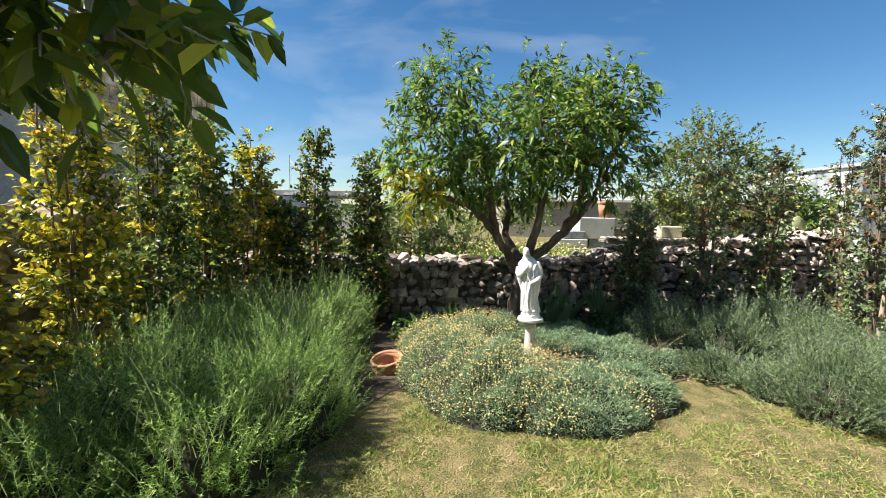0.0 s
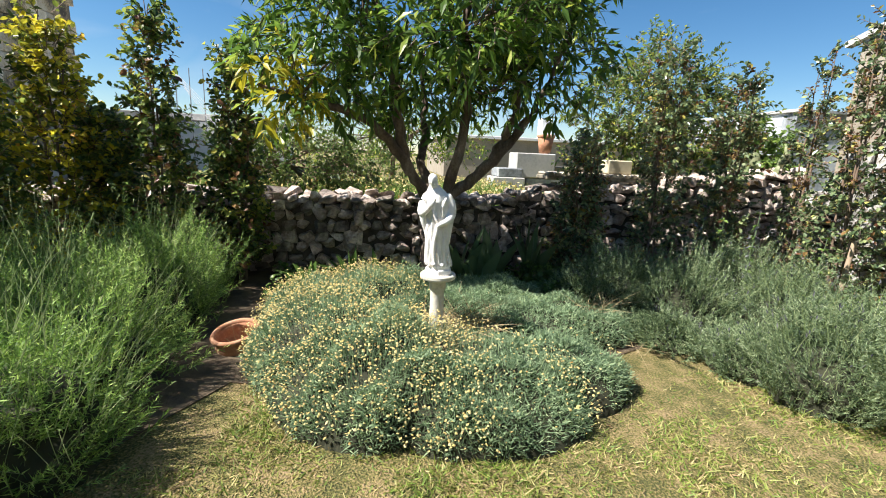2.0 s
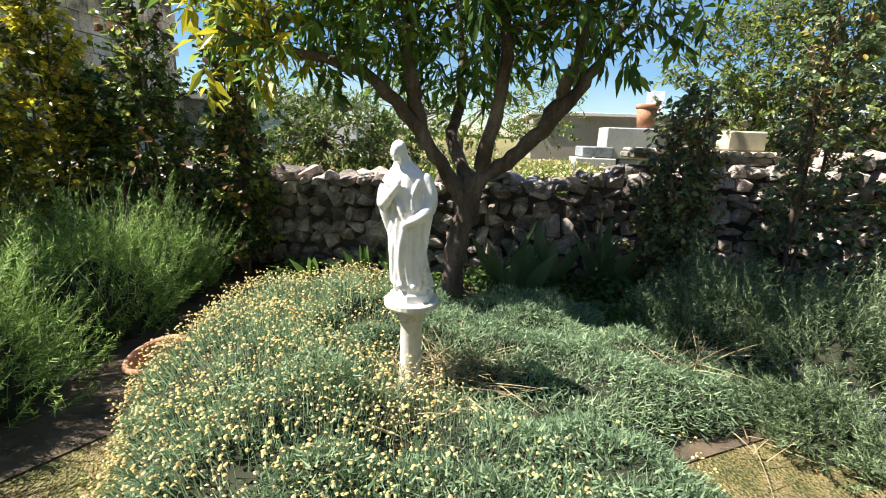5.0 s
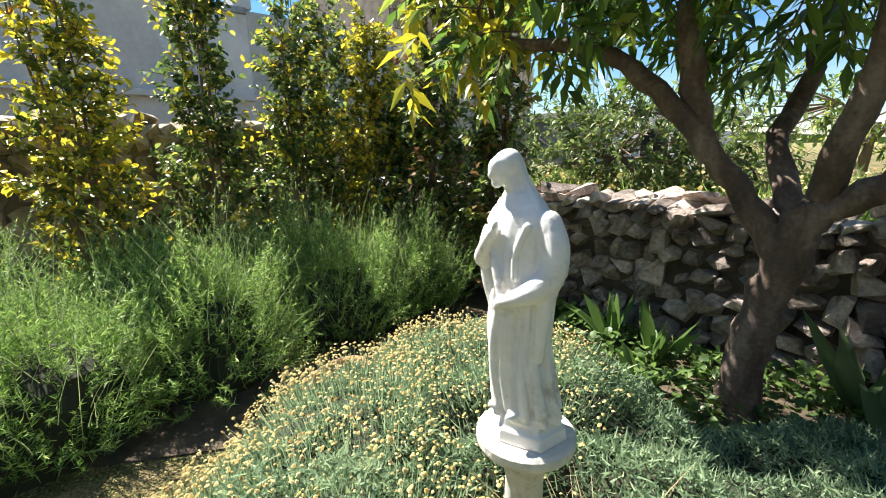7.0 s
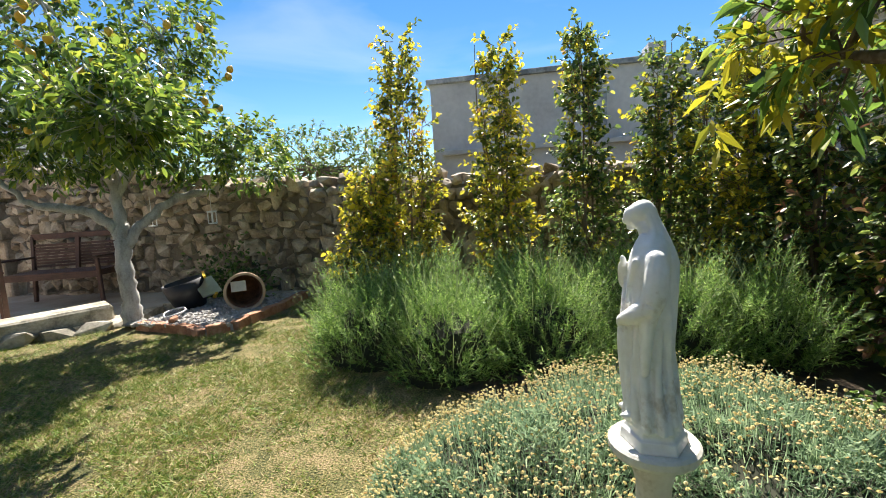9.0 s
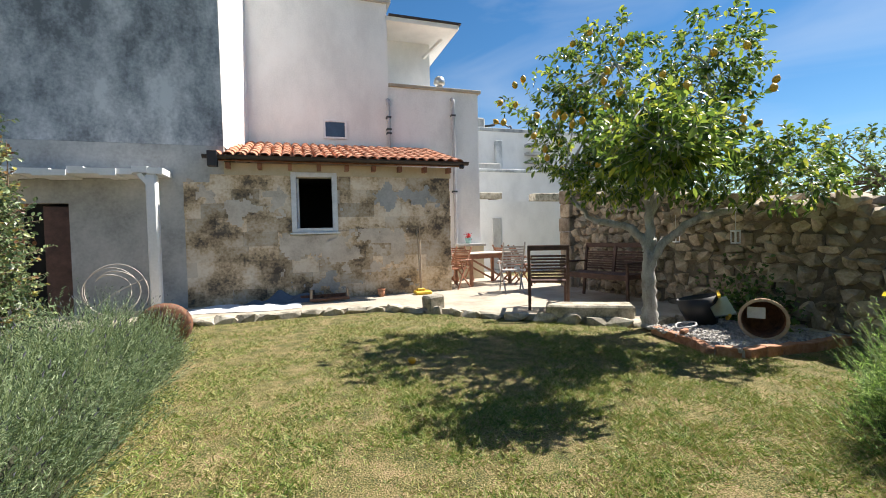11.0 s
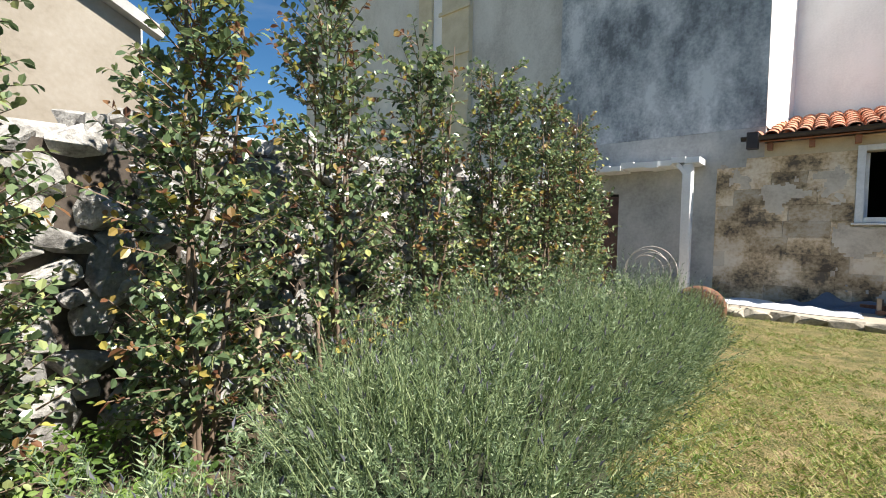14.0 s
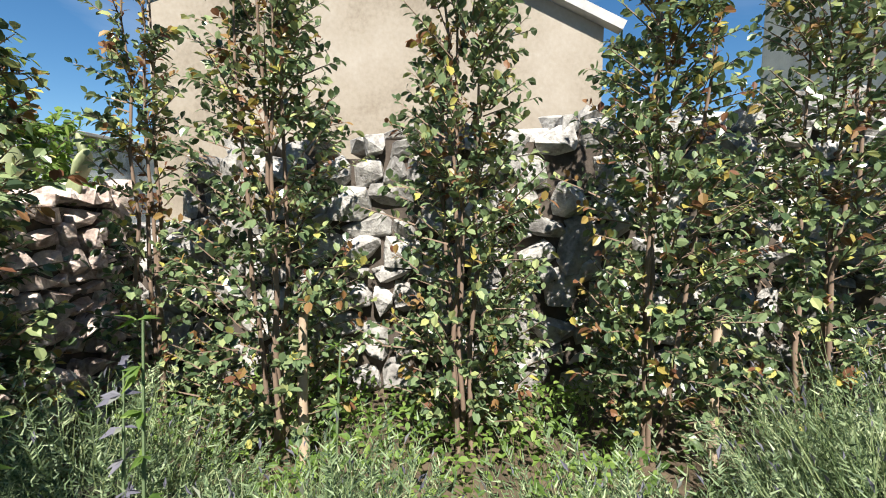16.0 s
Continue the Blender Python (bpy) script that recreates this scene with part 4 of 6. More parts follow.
for i, (x, y, r, h) in enumerate(((3.55, 3.45, 0.45, 0.52), (3.65, 4.15, 0.45, 0.50), (2.95, 4.45, 0.48, 0.56), (3.9, 4.95, 0.45, 0.55), (3.0, 3.25, 0.42, 0.48), (2.5, 4.75, 0.4, 0.5), (2.58, 4.06, 0.32, 0.22), (2.86, 3.60, 0.34, 0.24), (2.25, 4.75, 0.36, 0.36))):
    lavender("low grey-green lavender clump with thin stems", x, y, r, h, M_LAV_E, 250 + i, 330, 650, True, 0.20 if h > 0.45 else 0.06, "lavender by the pale wall", (0.12, 0.22) if h > 0.45 else (0.07, 0.12), 0.030)

# santolina cushion round the statue
BUMPS = ((0.44, 3.54, 0.62, 0.38), (0.12, 3.85, 0.50, 0.43), (0.38, 4.35, 0.58, 0.47), (1.05, 3.42, 0.60, 0.31), (1.54, 3.46, 0.34, 0.33), (0.95, 4.35, 0.55, 0.36), (1.45, 4.15, 0.55, 0.30), (1.95, 4.35, 0.45, 0.28), (0.82, 3.20, 0.36, 0.27), (0.0, 4.35, 0.45, 0.40), (1.35, 4.8, 0.5, 0.30))


def cushion(x, y):
    best = np.zeros_like(x)
    for bx, by, r, h in BUMPS:
        d2 = ((x - bx) ** 2 + (y - by) ** 2) / (r * r)
        best = np.maximum(best, h * np.sqrt(np.maximum(0, 1 - d2)))
    return best


gen = np.random.default_rng(31)
sant = thing("santolina_cushion", "low spreading grey-green santolina covered in cream button flowers", "santolina")
N = 120
gx, gy = np.meshgrid(np.linspace(-0.6, 2.6, N), np.linspace(2.6, 5.4, N))
gz = cushion(gx, gy)
lump = np.array([noise.noise(Vector((a * 5, b * 5, 0.4))) for a, b in zip(gx.ravel(), gy.ravel())]).reshape(N, N)
gz = np.where(gz > 0.02, gz * (0.86 + 0.18 * lump) - 0.05, -0.05)
idx = np.arange(N * N).reshape(N, N)
quads = np.stack([idx[:-1, :-1], idx[:-1, 1:], idx[1:, 1:], idx[1:, :-1]], -1).reshape(-1, 4)
quads = quads[(gz.ravel()[quads] > -0.045).any(1)]
# near-black sheet under the leaves gives the cushion its inner shade
array_mesh("shade_heart", np.stack([gx, gy, gz], -1).reshape(-1, 3), quads, M_BUSH_SHADE, sant)


def on_cushion(n, lift=0.0):
    out = []
    while sum(len(o) for o in out) < n:
        x, y = gen.uniform(-0.5, 2.5, 20000), gen.uniform(2.7, 5.4, 20000)
        z = cushion(x, y)
        dx, dy = (cushion(x + 0.02, y) - z) / 0.02, (cushion(x, y + 0.02) - z) / 0.02
        nrm = np.stack([-dx, -dy, np.ones_like(x)], 1)
        area = np.minimum(np.linalg.norm(nrm, axis=1), 4)
        ok = (z > 0.02) & (gen.random(20000) < area / 4)
        out.append(np.concatenate([np.stack([x, y, z], 1)[ok], unit(nrm)[ok]], 1))
    return np.concatenate(out)[:n]


P = on_cushion(95000)
lum = np.array([noise.noise(Vector((a * 5, b * 5, 0.4))) for a, b in P[:, :2]])
P[:, 2] *= 0.90 + 0.50 * lum
P[:, :2] += P[:, 3:5] * (0.10 * lum)[:, None]
P[:, :3] -= P[:, 3:] * gen.uniform(0, 0.07, len(P))[:, None]
v, f = strand_arrays(gen, P[:, :3], P[:, 3:] * 0.8 + gen.normal(0, 0.8, (len(P), 3)) + np.array([0, 0, 0.3]), gen.uniform(0.014, 0.042, len(P)), np.full(len(P), 0.0036), 0.2, 1)
array_mesh("leaves", v, f, M_SANT, sant)
P = on_cushion(13500)
sel = (np.array([noise.noise(Vector((a * 2.1, b * 2.1, 3.0))) for a, b in P[:, :2]]) + gen.normal(0, 0.22, len(P)) - 0.55 * (P[:, 0] - 0.85) - 1.1 * np.clip(P[:, 0] - 0.75 + 0.8 * (P[:, 1] - 3.85), 0, 1) * (P[:, 1] > 3.6) > -0.12)
P = P[sel]
P[:, 2] *= 0.97
tips = P[:, :3] + (P[:, 3:] * 0.5 + np.array([0, 0, 0.7]) + gen.normal(0, 0.2, (len(P), 3))) * gen.uniform(0.02, 0.075, len(P))[:, None]
v, f = strand_arrays(gen, P[:, :3] - P[:, 3:] * 0.03, tips - P[:, :3] + P[:, 3:] * 0.03, np.linalg.norm(tips - P[:, :3] + P[:, 3:] * 0.03, axis=1), np.full(len(P), 0.0018), 0.02, 1)
array_mesh("flower_stalks", v, f, M_SANT, sant)
oct_v = np.array([(math.cos(a), math.sin(a), 0) for a in np.arange(6) * math.pi / 3] + [(0, 0, 0.75), (0, 0, -0.5)])
oct_f = np.array([(i, (i + 1) % 6, 6) for i in range(6)] + [((i + 1) % 6, i, 7) for i in range(6)])
rad = gen.uniform(0.0035, 0.0075, len(tips))
tilt = gen.normal(0, 0.35, (len(tips), 2))
ov = oct_v[None] * rad[:, None, None]
ov[:, :, 2] += ov[:, :, 0] * tilt[:, :1] + ov[:, :, 1] * tilt[:, 1:]
array_mesh("flower_heads", (ov + tips[:, None]).reshape(-1, 3), (oct_f[None] + (np.arange(len(tips)) * 8)[:, None, None]).reshape(-1, 3), M_BUTTON, sant)
dry = thing("dry_stalks", "tangle of dry straw-coloured stalks among the cushions", "dry stalks", kind="stuff")
arr = []
for cx, cy, n, zz in ((0.72, 3.62, 160, 0.24), (1.0, 4.0, 220, 0.22), (2.15, 4.35, 60, 0.20), (2.2, 3.95, 30, 0.03)):
    b = np.stack([gen.normal(cx, 0.12, n), gen.normal(cy, 0.10, n), np.full(n, zz)], 1)
    arr.append(strand_arrays(gen, b, gen.normal(0, 1, (n, 3)) * np.array([1, 1, 0.3]) + np.array([0, 0, 0.45]), gen.uniform(0.08, 0.26, n), np.full(n, 0.0028), 0.3, 3))
v, f = joined(*arr)
array_mesh("stalks", v, f, M_STRAW, dry)


# trees
def leafy_tree(name, label, category, limbs, bark, lobes, material, leaf, ratio, per, seed, droop=0.6, trunk_label="", twig=0.3, extra=None):
    gen = np.random.default_rng(seed)
    e = thing(name, label, category)
    v, f = tubes([smooth_line(limbs[0], 6, 0.006, gen)], 14)
    array_mesh("trunk", v, f, bark, e, trunk_label, smooth=True)
    for l in limbs[1:]:
        v, f = tubes([smooth_line(l, 6, 0.008, gen)], 9)
        array_mesh("limb", v, f, bark, e, smooth=True)
    starts, dirs, lens, inner = [], [], [], []
    ends = [Vector(l[-1][0]) for l in limbs[1:]] + [Vector(l[-2][0]) for l in limbs[1:]]
    for cx, cy, cz, rx, ry, rz, n in lobes:
        c = np.array([cx, cy, cz])
        d = unit(gen.normal(0, 1, (n, 3)))
        rr = gen.uniform(0.35, 1.0, n) ** 0.6
        lump = np.array([1 + 0.48 * noise.noise(Vector((q[0] * 2.2 + cx, q[1] * 2.2 + cy, q[2] * 2.2 + seed))) for q in d])
        p = c + d * np.array([rx, ry, rz]) * (rr * lump)[:, None]
        starts.append(p)
        dirs.append(d + np.array([0, 0, 0.25]) + gen.normal(0, 0.5, (n, 3)))
        lens.append(gen.uniform(0.6, 1.3, n) * twig)
        near = min(ends, key=lambda q: (q - Vector(c)).length)
        for _ in range(max(5, n // 26)):
            t = c + unit(gen.normal(0, 1, 3)) * np.array([rx, ry, rz]) * gen.uniform(0.6, 0.95)
            m = (np.array(near) + t) / 2 + gen.normal(0, 0.08, 3)
            inner.append(smooth_line([(tuple(near), 0.016), (tuple(m), 0.010), (tuple(t), 0.003)], 4))
    starts, dirs, lens = np.concatenate(starts), np.concatenate(dirs), np.concatenate(lens)
    lf, tw = sprigs(gen, starts, dirs, lens, per, leaf, ratio, 0.75, droop, leaf > 0.085 and ratio > 0.4)
    array_mesh("crown", lf[0], lf[1], material, e)
    v, f = joined(tubes(inner, 5), tw)
    array_mesh("branches", v, f, bark, e)
    if extra:
        m2, lobes2 = extra
        st = []
        for cx, cy, cz, rr, n in lobes2:
            st.append(np.array([cx, cy, cz]) + gen.normal(0, rr, (n, 3)))
        st = np.concatenate(st)
        lf, tw = sprigs(gen, st, gen.normal(0, 1, st.shape), np.full(len(st), twig * 0.7), per, leaf, ratio, 0.75, droop)
        array_mesh("yellow_leaves", lf[0], lf[1], m2, e, "yellowing leaves")
    return e


leafy_tree("fruit_tree", "spreading fruit tree with long drooping leaves behind the statue", "tree", [
    [((0.86, 5.27, -0.02), 0.105), ((0.86, 5.27, 0.12), 0.085), ((0.90, 5.27, 0.5), 0.074), ((0.97, 5.26, 0.82), 0.080), ((1.0, 5.26, 0.98), 0.066)],
    [((0.95, 5.26, 0.78), 0.062), ((0.72, 5.2, 1.10), 0.046), ((0.48, 5.1, 1.42), 0.042), ((0.20, 4.98, 1.62), 0.032), ((-0.20, 4.85, 1.70), 0.022), ((-0.5, 4.8, 1.78), 0.012)],
    [((0.66, 5.18, 1.15), 0.05), ((0.55, 5.15, 1.6), 0.045), ((0.5, 5.2, 2.1), 0.035), ((0.3, 5.25, 2.7), 0.015)],
    [((1.0, 5.26, 0.92), 0.058), ((1.10, 5.2, 1.3), 0.046), ((1.15, 5.15, 1.7), 0.040), ((1.1, 5.2, 2.3), 0.03), ((1.2, 5.2, 2.8), 0.014)],
    [((1.0, 5.26, 0.92), 0.060), ((1.25, 5.22, 1.1), 0.050), ((1.5, 5.15, 1.4), 0.042), ((1.75, 5.1, 1.75), 0.036), ((2.0, 5.1, 2.3), 0.015)],
    [((1.42, 5.17, 1.3), 0.042), ((1.55, 5.1, 1.65), 0.036), ((1.6, 4.95, 2.1), 0.022), ((1.65, 4.9, 2.5), 0.010)],
    [((0.98, 5.3, 0.9), 0.06), ((0.82, 5.55, 1.2), 0.045), ((0.85, 5.8, 1.6), 0.035), ((0.8, 5.9, 2.2), 0.014)]],
    M_BARK, [(-0.02, 5.2, 2.3, 0.58, 0.72, 0.54, 210), (0.02, 5.15, 2.85, 0.36, 0.45, 0.42, 110), (1.42, 5.15, 2.52, 0.62, 0.75, 0.50, 215), (1.80, 5.1, 2.2, 0.50, 0.6, 0.50, 130), (0.95, 4.45, 2.30, 0.55, 0.35, 0.32, 90), (1.15, 5.2, 2.85, 0.28, 0.35, 0.30, 70), (1.85, 5.1, 2.78, 0.38, 0.42, 0.30, 100), (0.75, 5.6, 1.95, 0.6, 0.5, 0.4, 150), (-0.15, 4.95, 1.85, 0.42, 0.42, 0.26, 50), (0.7, 4.95, 2.0, 0.6, 0.4, 0.30, 60), (1.25, 5.0, 2.0, 0.45, 0.4, 0.28, 45), (0.85, 5.2, 3.1, 0.10, 0.10, 0.28, 8)],
    M_TREE, 0.115, 0.34, 9, 41, 0.32, "reddish brown forked trunk", 0.24, (M_YELLOWING, ((-0.28, 4.8, 1.72, 0.13, 24), (-0.40, 4.85, 1.95, 0.12, 8))))

leafy_tree("lemon_tree", "old lemon tree with pale twisted limbs and ripe fruit", "tree", [
    [((-2.05, -0.78, 0.0), 0.115), ((-2.06, -0.78, 0.2), 0.09), ((-2.05, -0.78, 0.55), 0.078), ((-2.07, -0.78, 0.95), 0.075), ((-2.08, -0.78, 1.15), 0.07)],
    [((-2.06, -0.78, 1.0), 0.06), ((-1.95, -0.90, 1.25), 0.05), ((-1.75, -1.1, 1.36), 0.045), ((-1.55, -1.3, 1.45), 0.03), ((-1.3, -1.5, 1.9), 0.015)],
    [((-2.06, -0.76, 0.9), 0.06), ((-2.25, -0.58, 1.2), 0.05), ((-2.55, -0.35, 1.42), 0.046), ((-2.85, -0.1, 1.5), 0.03), ((-2.9, 0.1, 1.9), 0.014)],
    [((-2.07, -0.78, 1.1), 0.06), ((-2.1, -0.8, 1.5), 0.055), ((-2.0, -0.75, 2.0), 0.045), ((-1.8, -0.8, 2.7), 0.025), ((-1.7, -0.9, 3.3), 0.012)],
    [((-2.1, -0.8, 1.45), 0.045), ((-2.3, -0.65, 1.9), 0.04), ((-2.5, -0.5, 2.5), 0.025), ((-2.6, -0.4, 3.2), 0.012)],
    [((-2.0, -0.75, 1.6), 0.04), ((-1.6, -0.3, 1.85), 0.032), ((-1.1, 0.2, 2.05), 0.022), ((-0.7, 0.6, 2.05), 0.012), ((-0.58, 0.78, 1.9), 0.006)]],
    M_BARK_L, [(-1.5, -1.3, 2.4, 0.6, 0.6, 0.65, 200), (-1.6, -1.0, 3.15, 0.6, 0.6, 0.65, 190), (-2.5, -0.5, 2.5, 0.6, 0.6, 0.8, 230), (-2.6, -0.35, 3.25, 0.5, 0.5, 0.6, 130), (-2.0, -0.8, 2.2, 0.7, 0.7, 0.5, 180), (-1.65, -1.1, 1.95, 0.5, 0.5, 0.28, 90), (-2.6, -0.1, 1.95, 0.5, 0.55, 0.4, 130), (-1.4, -0.05, 2.1, 0.5, 0.5, 0.38, 110), (-0.85, 0.5, 2.15, 0.42, 0.42, 0.26, 70), (-1.15, -1.7, 2.95, 0.35, 0.35, 0.4, 50), (-2.9, 0.35, 1.85, 0.4, 0.4, 0.35, 80), (-0.72, 0.84, 1.92, 0.24, 0.16, 0.16, 80), (-0.95, 0.75, 2.0, 0.3, 0.3, 0.2, 60)],
    M_LEMON, 0.088, 0.46, 9, 43, 0.25, "pale grey trunk", 0.20)
gen = np.random.default_rng(44)
fruit = bpy.data.meshes.new("lemon")
bm = lathe([(0.003, -0.046), (0.012, -0.041), (0.026, -0.03), (0.034, -0.012), (0.036, 0.0), (0.034, 0.013), (0.026, 0.029), (0.011, 0.041), (0.006, 0.049)], 12)
bm.to_mesh(fruit)
bm.free()
fruit.polygons.foreach_set("use_smooth", [True] * len(fruit.polygons))
fruit.materials.append(M_LEMON_FRUIT)
lemon_tree_ob = bpy.data.objects["lemon_tree"]
for i in range(64):
    c = ((-1.4, -1.2, 2.5), (-1.5, -0.9, 2.95), (-2.4, -0.2, 2.7), (-1.7, -0.4, 2.3), (-1.0, -1.55, 2.75))[i % 5]
    ob = new("lemon", fruit)
    ob.parent = lemon_tree_ob
    d = unit(gen.normal(0, 1, 3)) * gen.uniform(0.45, 0.66)
    ob.matrix_basis = Matrix.LocRotScale((c[0] + d[0] + 0.12, c[1] + d[1] + 0.14, c[2] + d[2]), Euler(gen.normal(0, 0.4, 3)), (1, 1, 1))
    if i == 0:
        ob["label"] = "ripe yellow lemon"
fallen = new("fallen_lemon", fruit)
fallen.location, fallen.rotation_euler = (1.08, -0.55, 0.036), (1.5, 0.3, 0.7)
tagged(fallen, "ripe orange-yellow lemon fallen on the lawn", "lemon")


def thicket(name, label, category, lobes, material, leaf, ratio, per, seed, trunk, droop=0.2, twig=0.22):
    x, y, z, h = trunk
    return leafy_tree(name, label, category, [[((x, y, z), 0.06), ((x, y, z + h * 0.5), 0.05), ((x + 0.05, y, z + h), 0.035)], [((x, y, z + h * 0.7), 0.035), ((x - 0.3, y + 0.1, z + h * 1.3), 0.012)], [((x, y, z + h * 0.7), 0.035), ((x + 0.4, y, z + h * 1.4), 0.012)]], M_STEM, lobes, material, leaf, ratio, per, seed, droop, "", twig)


thicket("terrace_shrub", "large rounded evergreen bush above the stone wall", "bush", [(3.6, 7.1, 1.9, 0.75, 0.6, 0.75, 400), (4.3, 7.2, 2.25, 0.75, 0.6, 0.75, 440), (5.0, 7.1, 1.85, 0.7, 0.6, 0.6, 300), (4.2, 6.8, 1.5, 1.0, 0.4, 0.4, 220)], M_HEDGE_M, 0.07, 0.5, 9, 51, (4.2, 7.2, 0.6, 0.8))
thicket("terrace_shrub", "light green leafy bush beside the cactus", "bush", [(5.5, 7.0, 1.45, 0.5, 0.5, 0.4, 160), (6.2, 7.6, 1.4, 0.5, 0.5, 0.3, 110)], M_WEED, 0.10, 0.42, 9, 52, (5.8, 7.0, 0.6, 0.6))
thicket("terrace_shrub", "yellow-green bush growing behind the dark wall", "bush", [(-0.6, 7.0, 1.15, 0.55, 0.5, 0.5, 330), (0.1, 7.2, 0.98, 0.5, 0.4, 0.38, 210), (-1.3, 7.2, 1.15, 0.5, 0.5, 0.5, 220)], M_FAR_LEAF, 0.075, 0.4, 10, 53, (-0.5, 7.1, 0.6, 0.4))
thicket("terrace_tree", "dark green citrus tree on the terrace", "tree", [(-0.4, 9.6, 1.5, 0.9, 0.8, 0.6, 200), (0.9, 10.5, 1.6, 0.9, 0.8, 0.7, 220), (2.0, 10.4, 1.7, 0.6, 0.6, 0.6, 140)], M_LEMON, 0.085, 0.4, 8, 54, (0.6, 10.2, 0.6, 0.8))
thicket("neighbour_tree", "dense citrus tree beyond the brown wall", "tree", [(-5.6, -0.7, 1.9, 0.9, 1.1, 0.75, 300), (-5.8, 0.6, 1.9, 0.8, 0.9, 0.6, 230), (-5.2, 1.3, 1.6, 0.5, 0.6, 0.4, 100), (-5.8, -2.0, 1.9, 0.9, 0.9, 0.6, 150)], M_FAR_LEAF, 0.09, 0.42, 9, 55, (-5.6, 0.0, 0, 1.3))
thicket("neighbour_tree", "small tree with reddish young leaves beyond the wall", "tree", [(-6.0, 1.3, 2.35, 0.35, 0.4, 0.5, 90)], foliage("red young leaf", [(0, (0.16, 0.07, 0.05)), (1, (0.36, 0.17, 0.12))]), 0.06, 0.4, 8, 56, (-6.0, 1.3, 0, 1.6))

for i, (x0, x1, y0, y1, n) in enumerate(((0.2, 2.4, 6.35, 8.8, 6500), (-2.5, 0.2, 6.35, 9.0, 5000), (2.2, 5.0, 6.35, 7.0, 1600))):
    tw_ = thing("terrace_weeds", "tall pale weeds with small white flowers on the terrace", "weeds", kind="stuff")
    b = np.stack([gen.uniform(x0, x1, n), gen.uniform(y0, y1, n), np.full(n, 0.62)], 1)
    v, f = strand_arrays(gen, b, gen.normal(0, 0.3, (n, 3)) + np.array([0, 0, 1]), gen.uniform(0.1, 0.36, n), np.full(n, 0.009), 0.4, 3)
    array_mesh("blades", v, f, M_WEED, tw_)
    sel = gen.random(n) < 0.25
    v, f = leaf_arrays(gen, b[sel] + np.array([0, 0, 0.26]) + gen.normal(0, 0.05, (sel.sum(), 3)), gen.normal(0, 1, (sel.sum(), 3)), np.full(sel.sum(), 0.04), 0.9)
    array_mesh("flowers", v, f, M_BUTTON, tw_)


def strap_plant(label, x, y, n, length, width, material, seed, spread=0.5, category="plant", z=0.0):
    gen = np.random.default_rng(seed)
    e = thing("broad_leaf_plant", label, category, "broad-leaved clumps under the tree", (x, y, z))
    for i in range(n):
        a = gen.uniform(0, 6.28)
        tilt = gen.uniform(0.1, spread)
        d = np.array([math.cos(a) * tilt, math.sin(a) * tilt, 1.0])
        d /= np.linalg.norm(d)
        L = length * gen.uniform(0.6, 1.15)
        s = unit(np.cross(d, unit(gen.normal(0, 1, 3))))
        vs, fs = [], []
        ws = (0.10, 0.16, 0.75, 1.0, 0.85, 0.5, 0.04)
        for k, w in enumerate(ws):
            t = k / 6
            c = d * L * t + np.array([math.cos(a), math.sin(a), -0.7]) * (0.28 * tilt * L * t ** 2.4)
            nn = np.cross(s, d)
            vs += [c - s * width * w + nn * width * w * 0.3, c, c + s * width * w + nn * width * w * 0.3]
        for k in range(6):
            for q in (0, 1):
                fs.append((3 * k + q, 3 * k + q + 1, 3 * k + q + 4, 3 * k + q + 3))
        array_mesh("leaf", vs, fs, material, e, smooth=True)
    return e


for i, (x, y, n, L, w) in enumerate(((1.25, 5.6, 9, 0.62, 0.06), (1.6, 5.55, 9, 0.6, 0.065), (2.0, 5.6, 9, 0.66, 0.06), (1.4, 5.35, 6, 0.48, 0.06))):
    strap_plant("clump of tall paddle-shaped glaucous leaves by the wall", x, y, n, L, w, M_BROAD, 300 + i, 0.55)
for i, (x, y, n, L, w) in enumerate(((0.15, 5.5, 11, 0.44, 0.034), (0.42, 5.45, 9, 0.38, 0.036), (0.5, 5.15, 6, 0.28, 0.028), (-0.25, 5.45, 8, 0.34, 0.034))):
    strap_plant("clump of arching bright green strap leaves", x, y, n, L, w, M_IVY, 310 + i, 0.95)


def ground_cover(name, label, x0, x1, y0, y1, h, n, leaf, material, seed, ratio=0.8):
    gen = np.random.default_rng(seed)
    e = thing(name, label, "ground cover", kind="stuff")
    x, y = gen.uniform(x0, x1, n), gen.uniform(y0, y1, n)
    hh = h * np.array([0.55 + 0.5 * noise.noise(Vector((a * 2.5, b * 2.5, seed))) for a, b in zip(x, y)])
    p = np.stack([x, y, np.maximum(0.02, hh * np.sqrt(gen.uniform(0.05, 1, n)))], 1)
    v, f = leaf_arrays(gen, p, gen.normal(0, 1, (n, 3)) * np.array([1, 1, 0.5]), np.full(n, leaf), ratio, 0.2, 0.2, True)
    array_mesh("leaves", v, f, material, e)
    m = n // 4
    v, f = strand_arrays(gen, np.stack([x[:m], y[:m], np.zeros(m)], 1), gen.normal(0, 0.35, (m, 3)) + np.array([0, 0, 1]), p[:m, 2], np.full(m, 0.002), 0.2, 2)
    array_mesh("stalks", v, f, material, e)


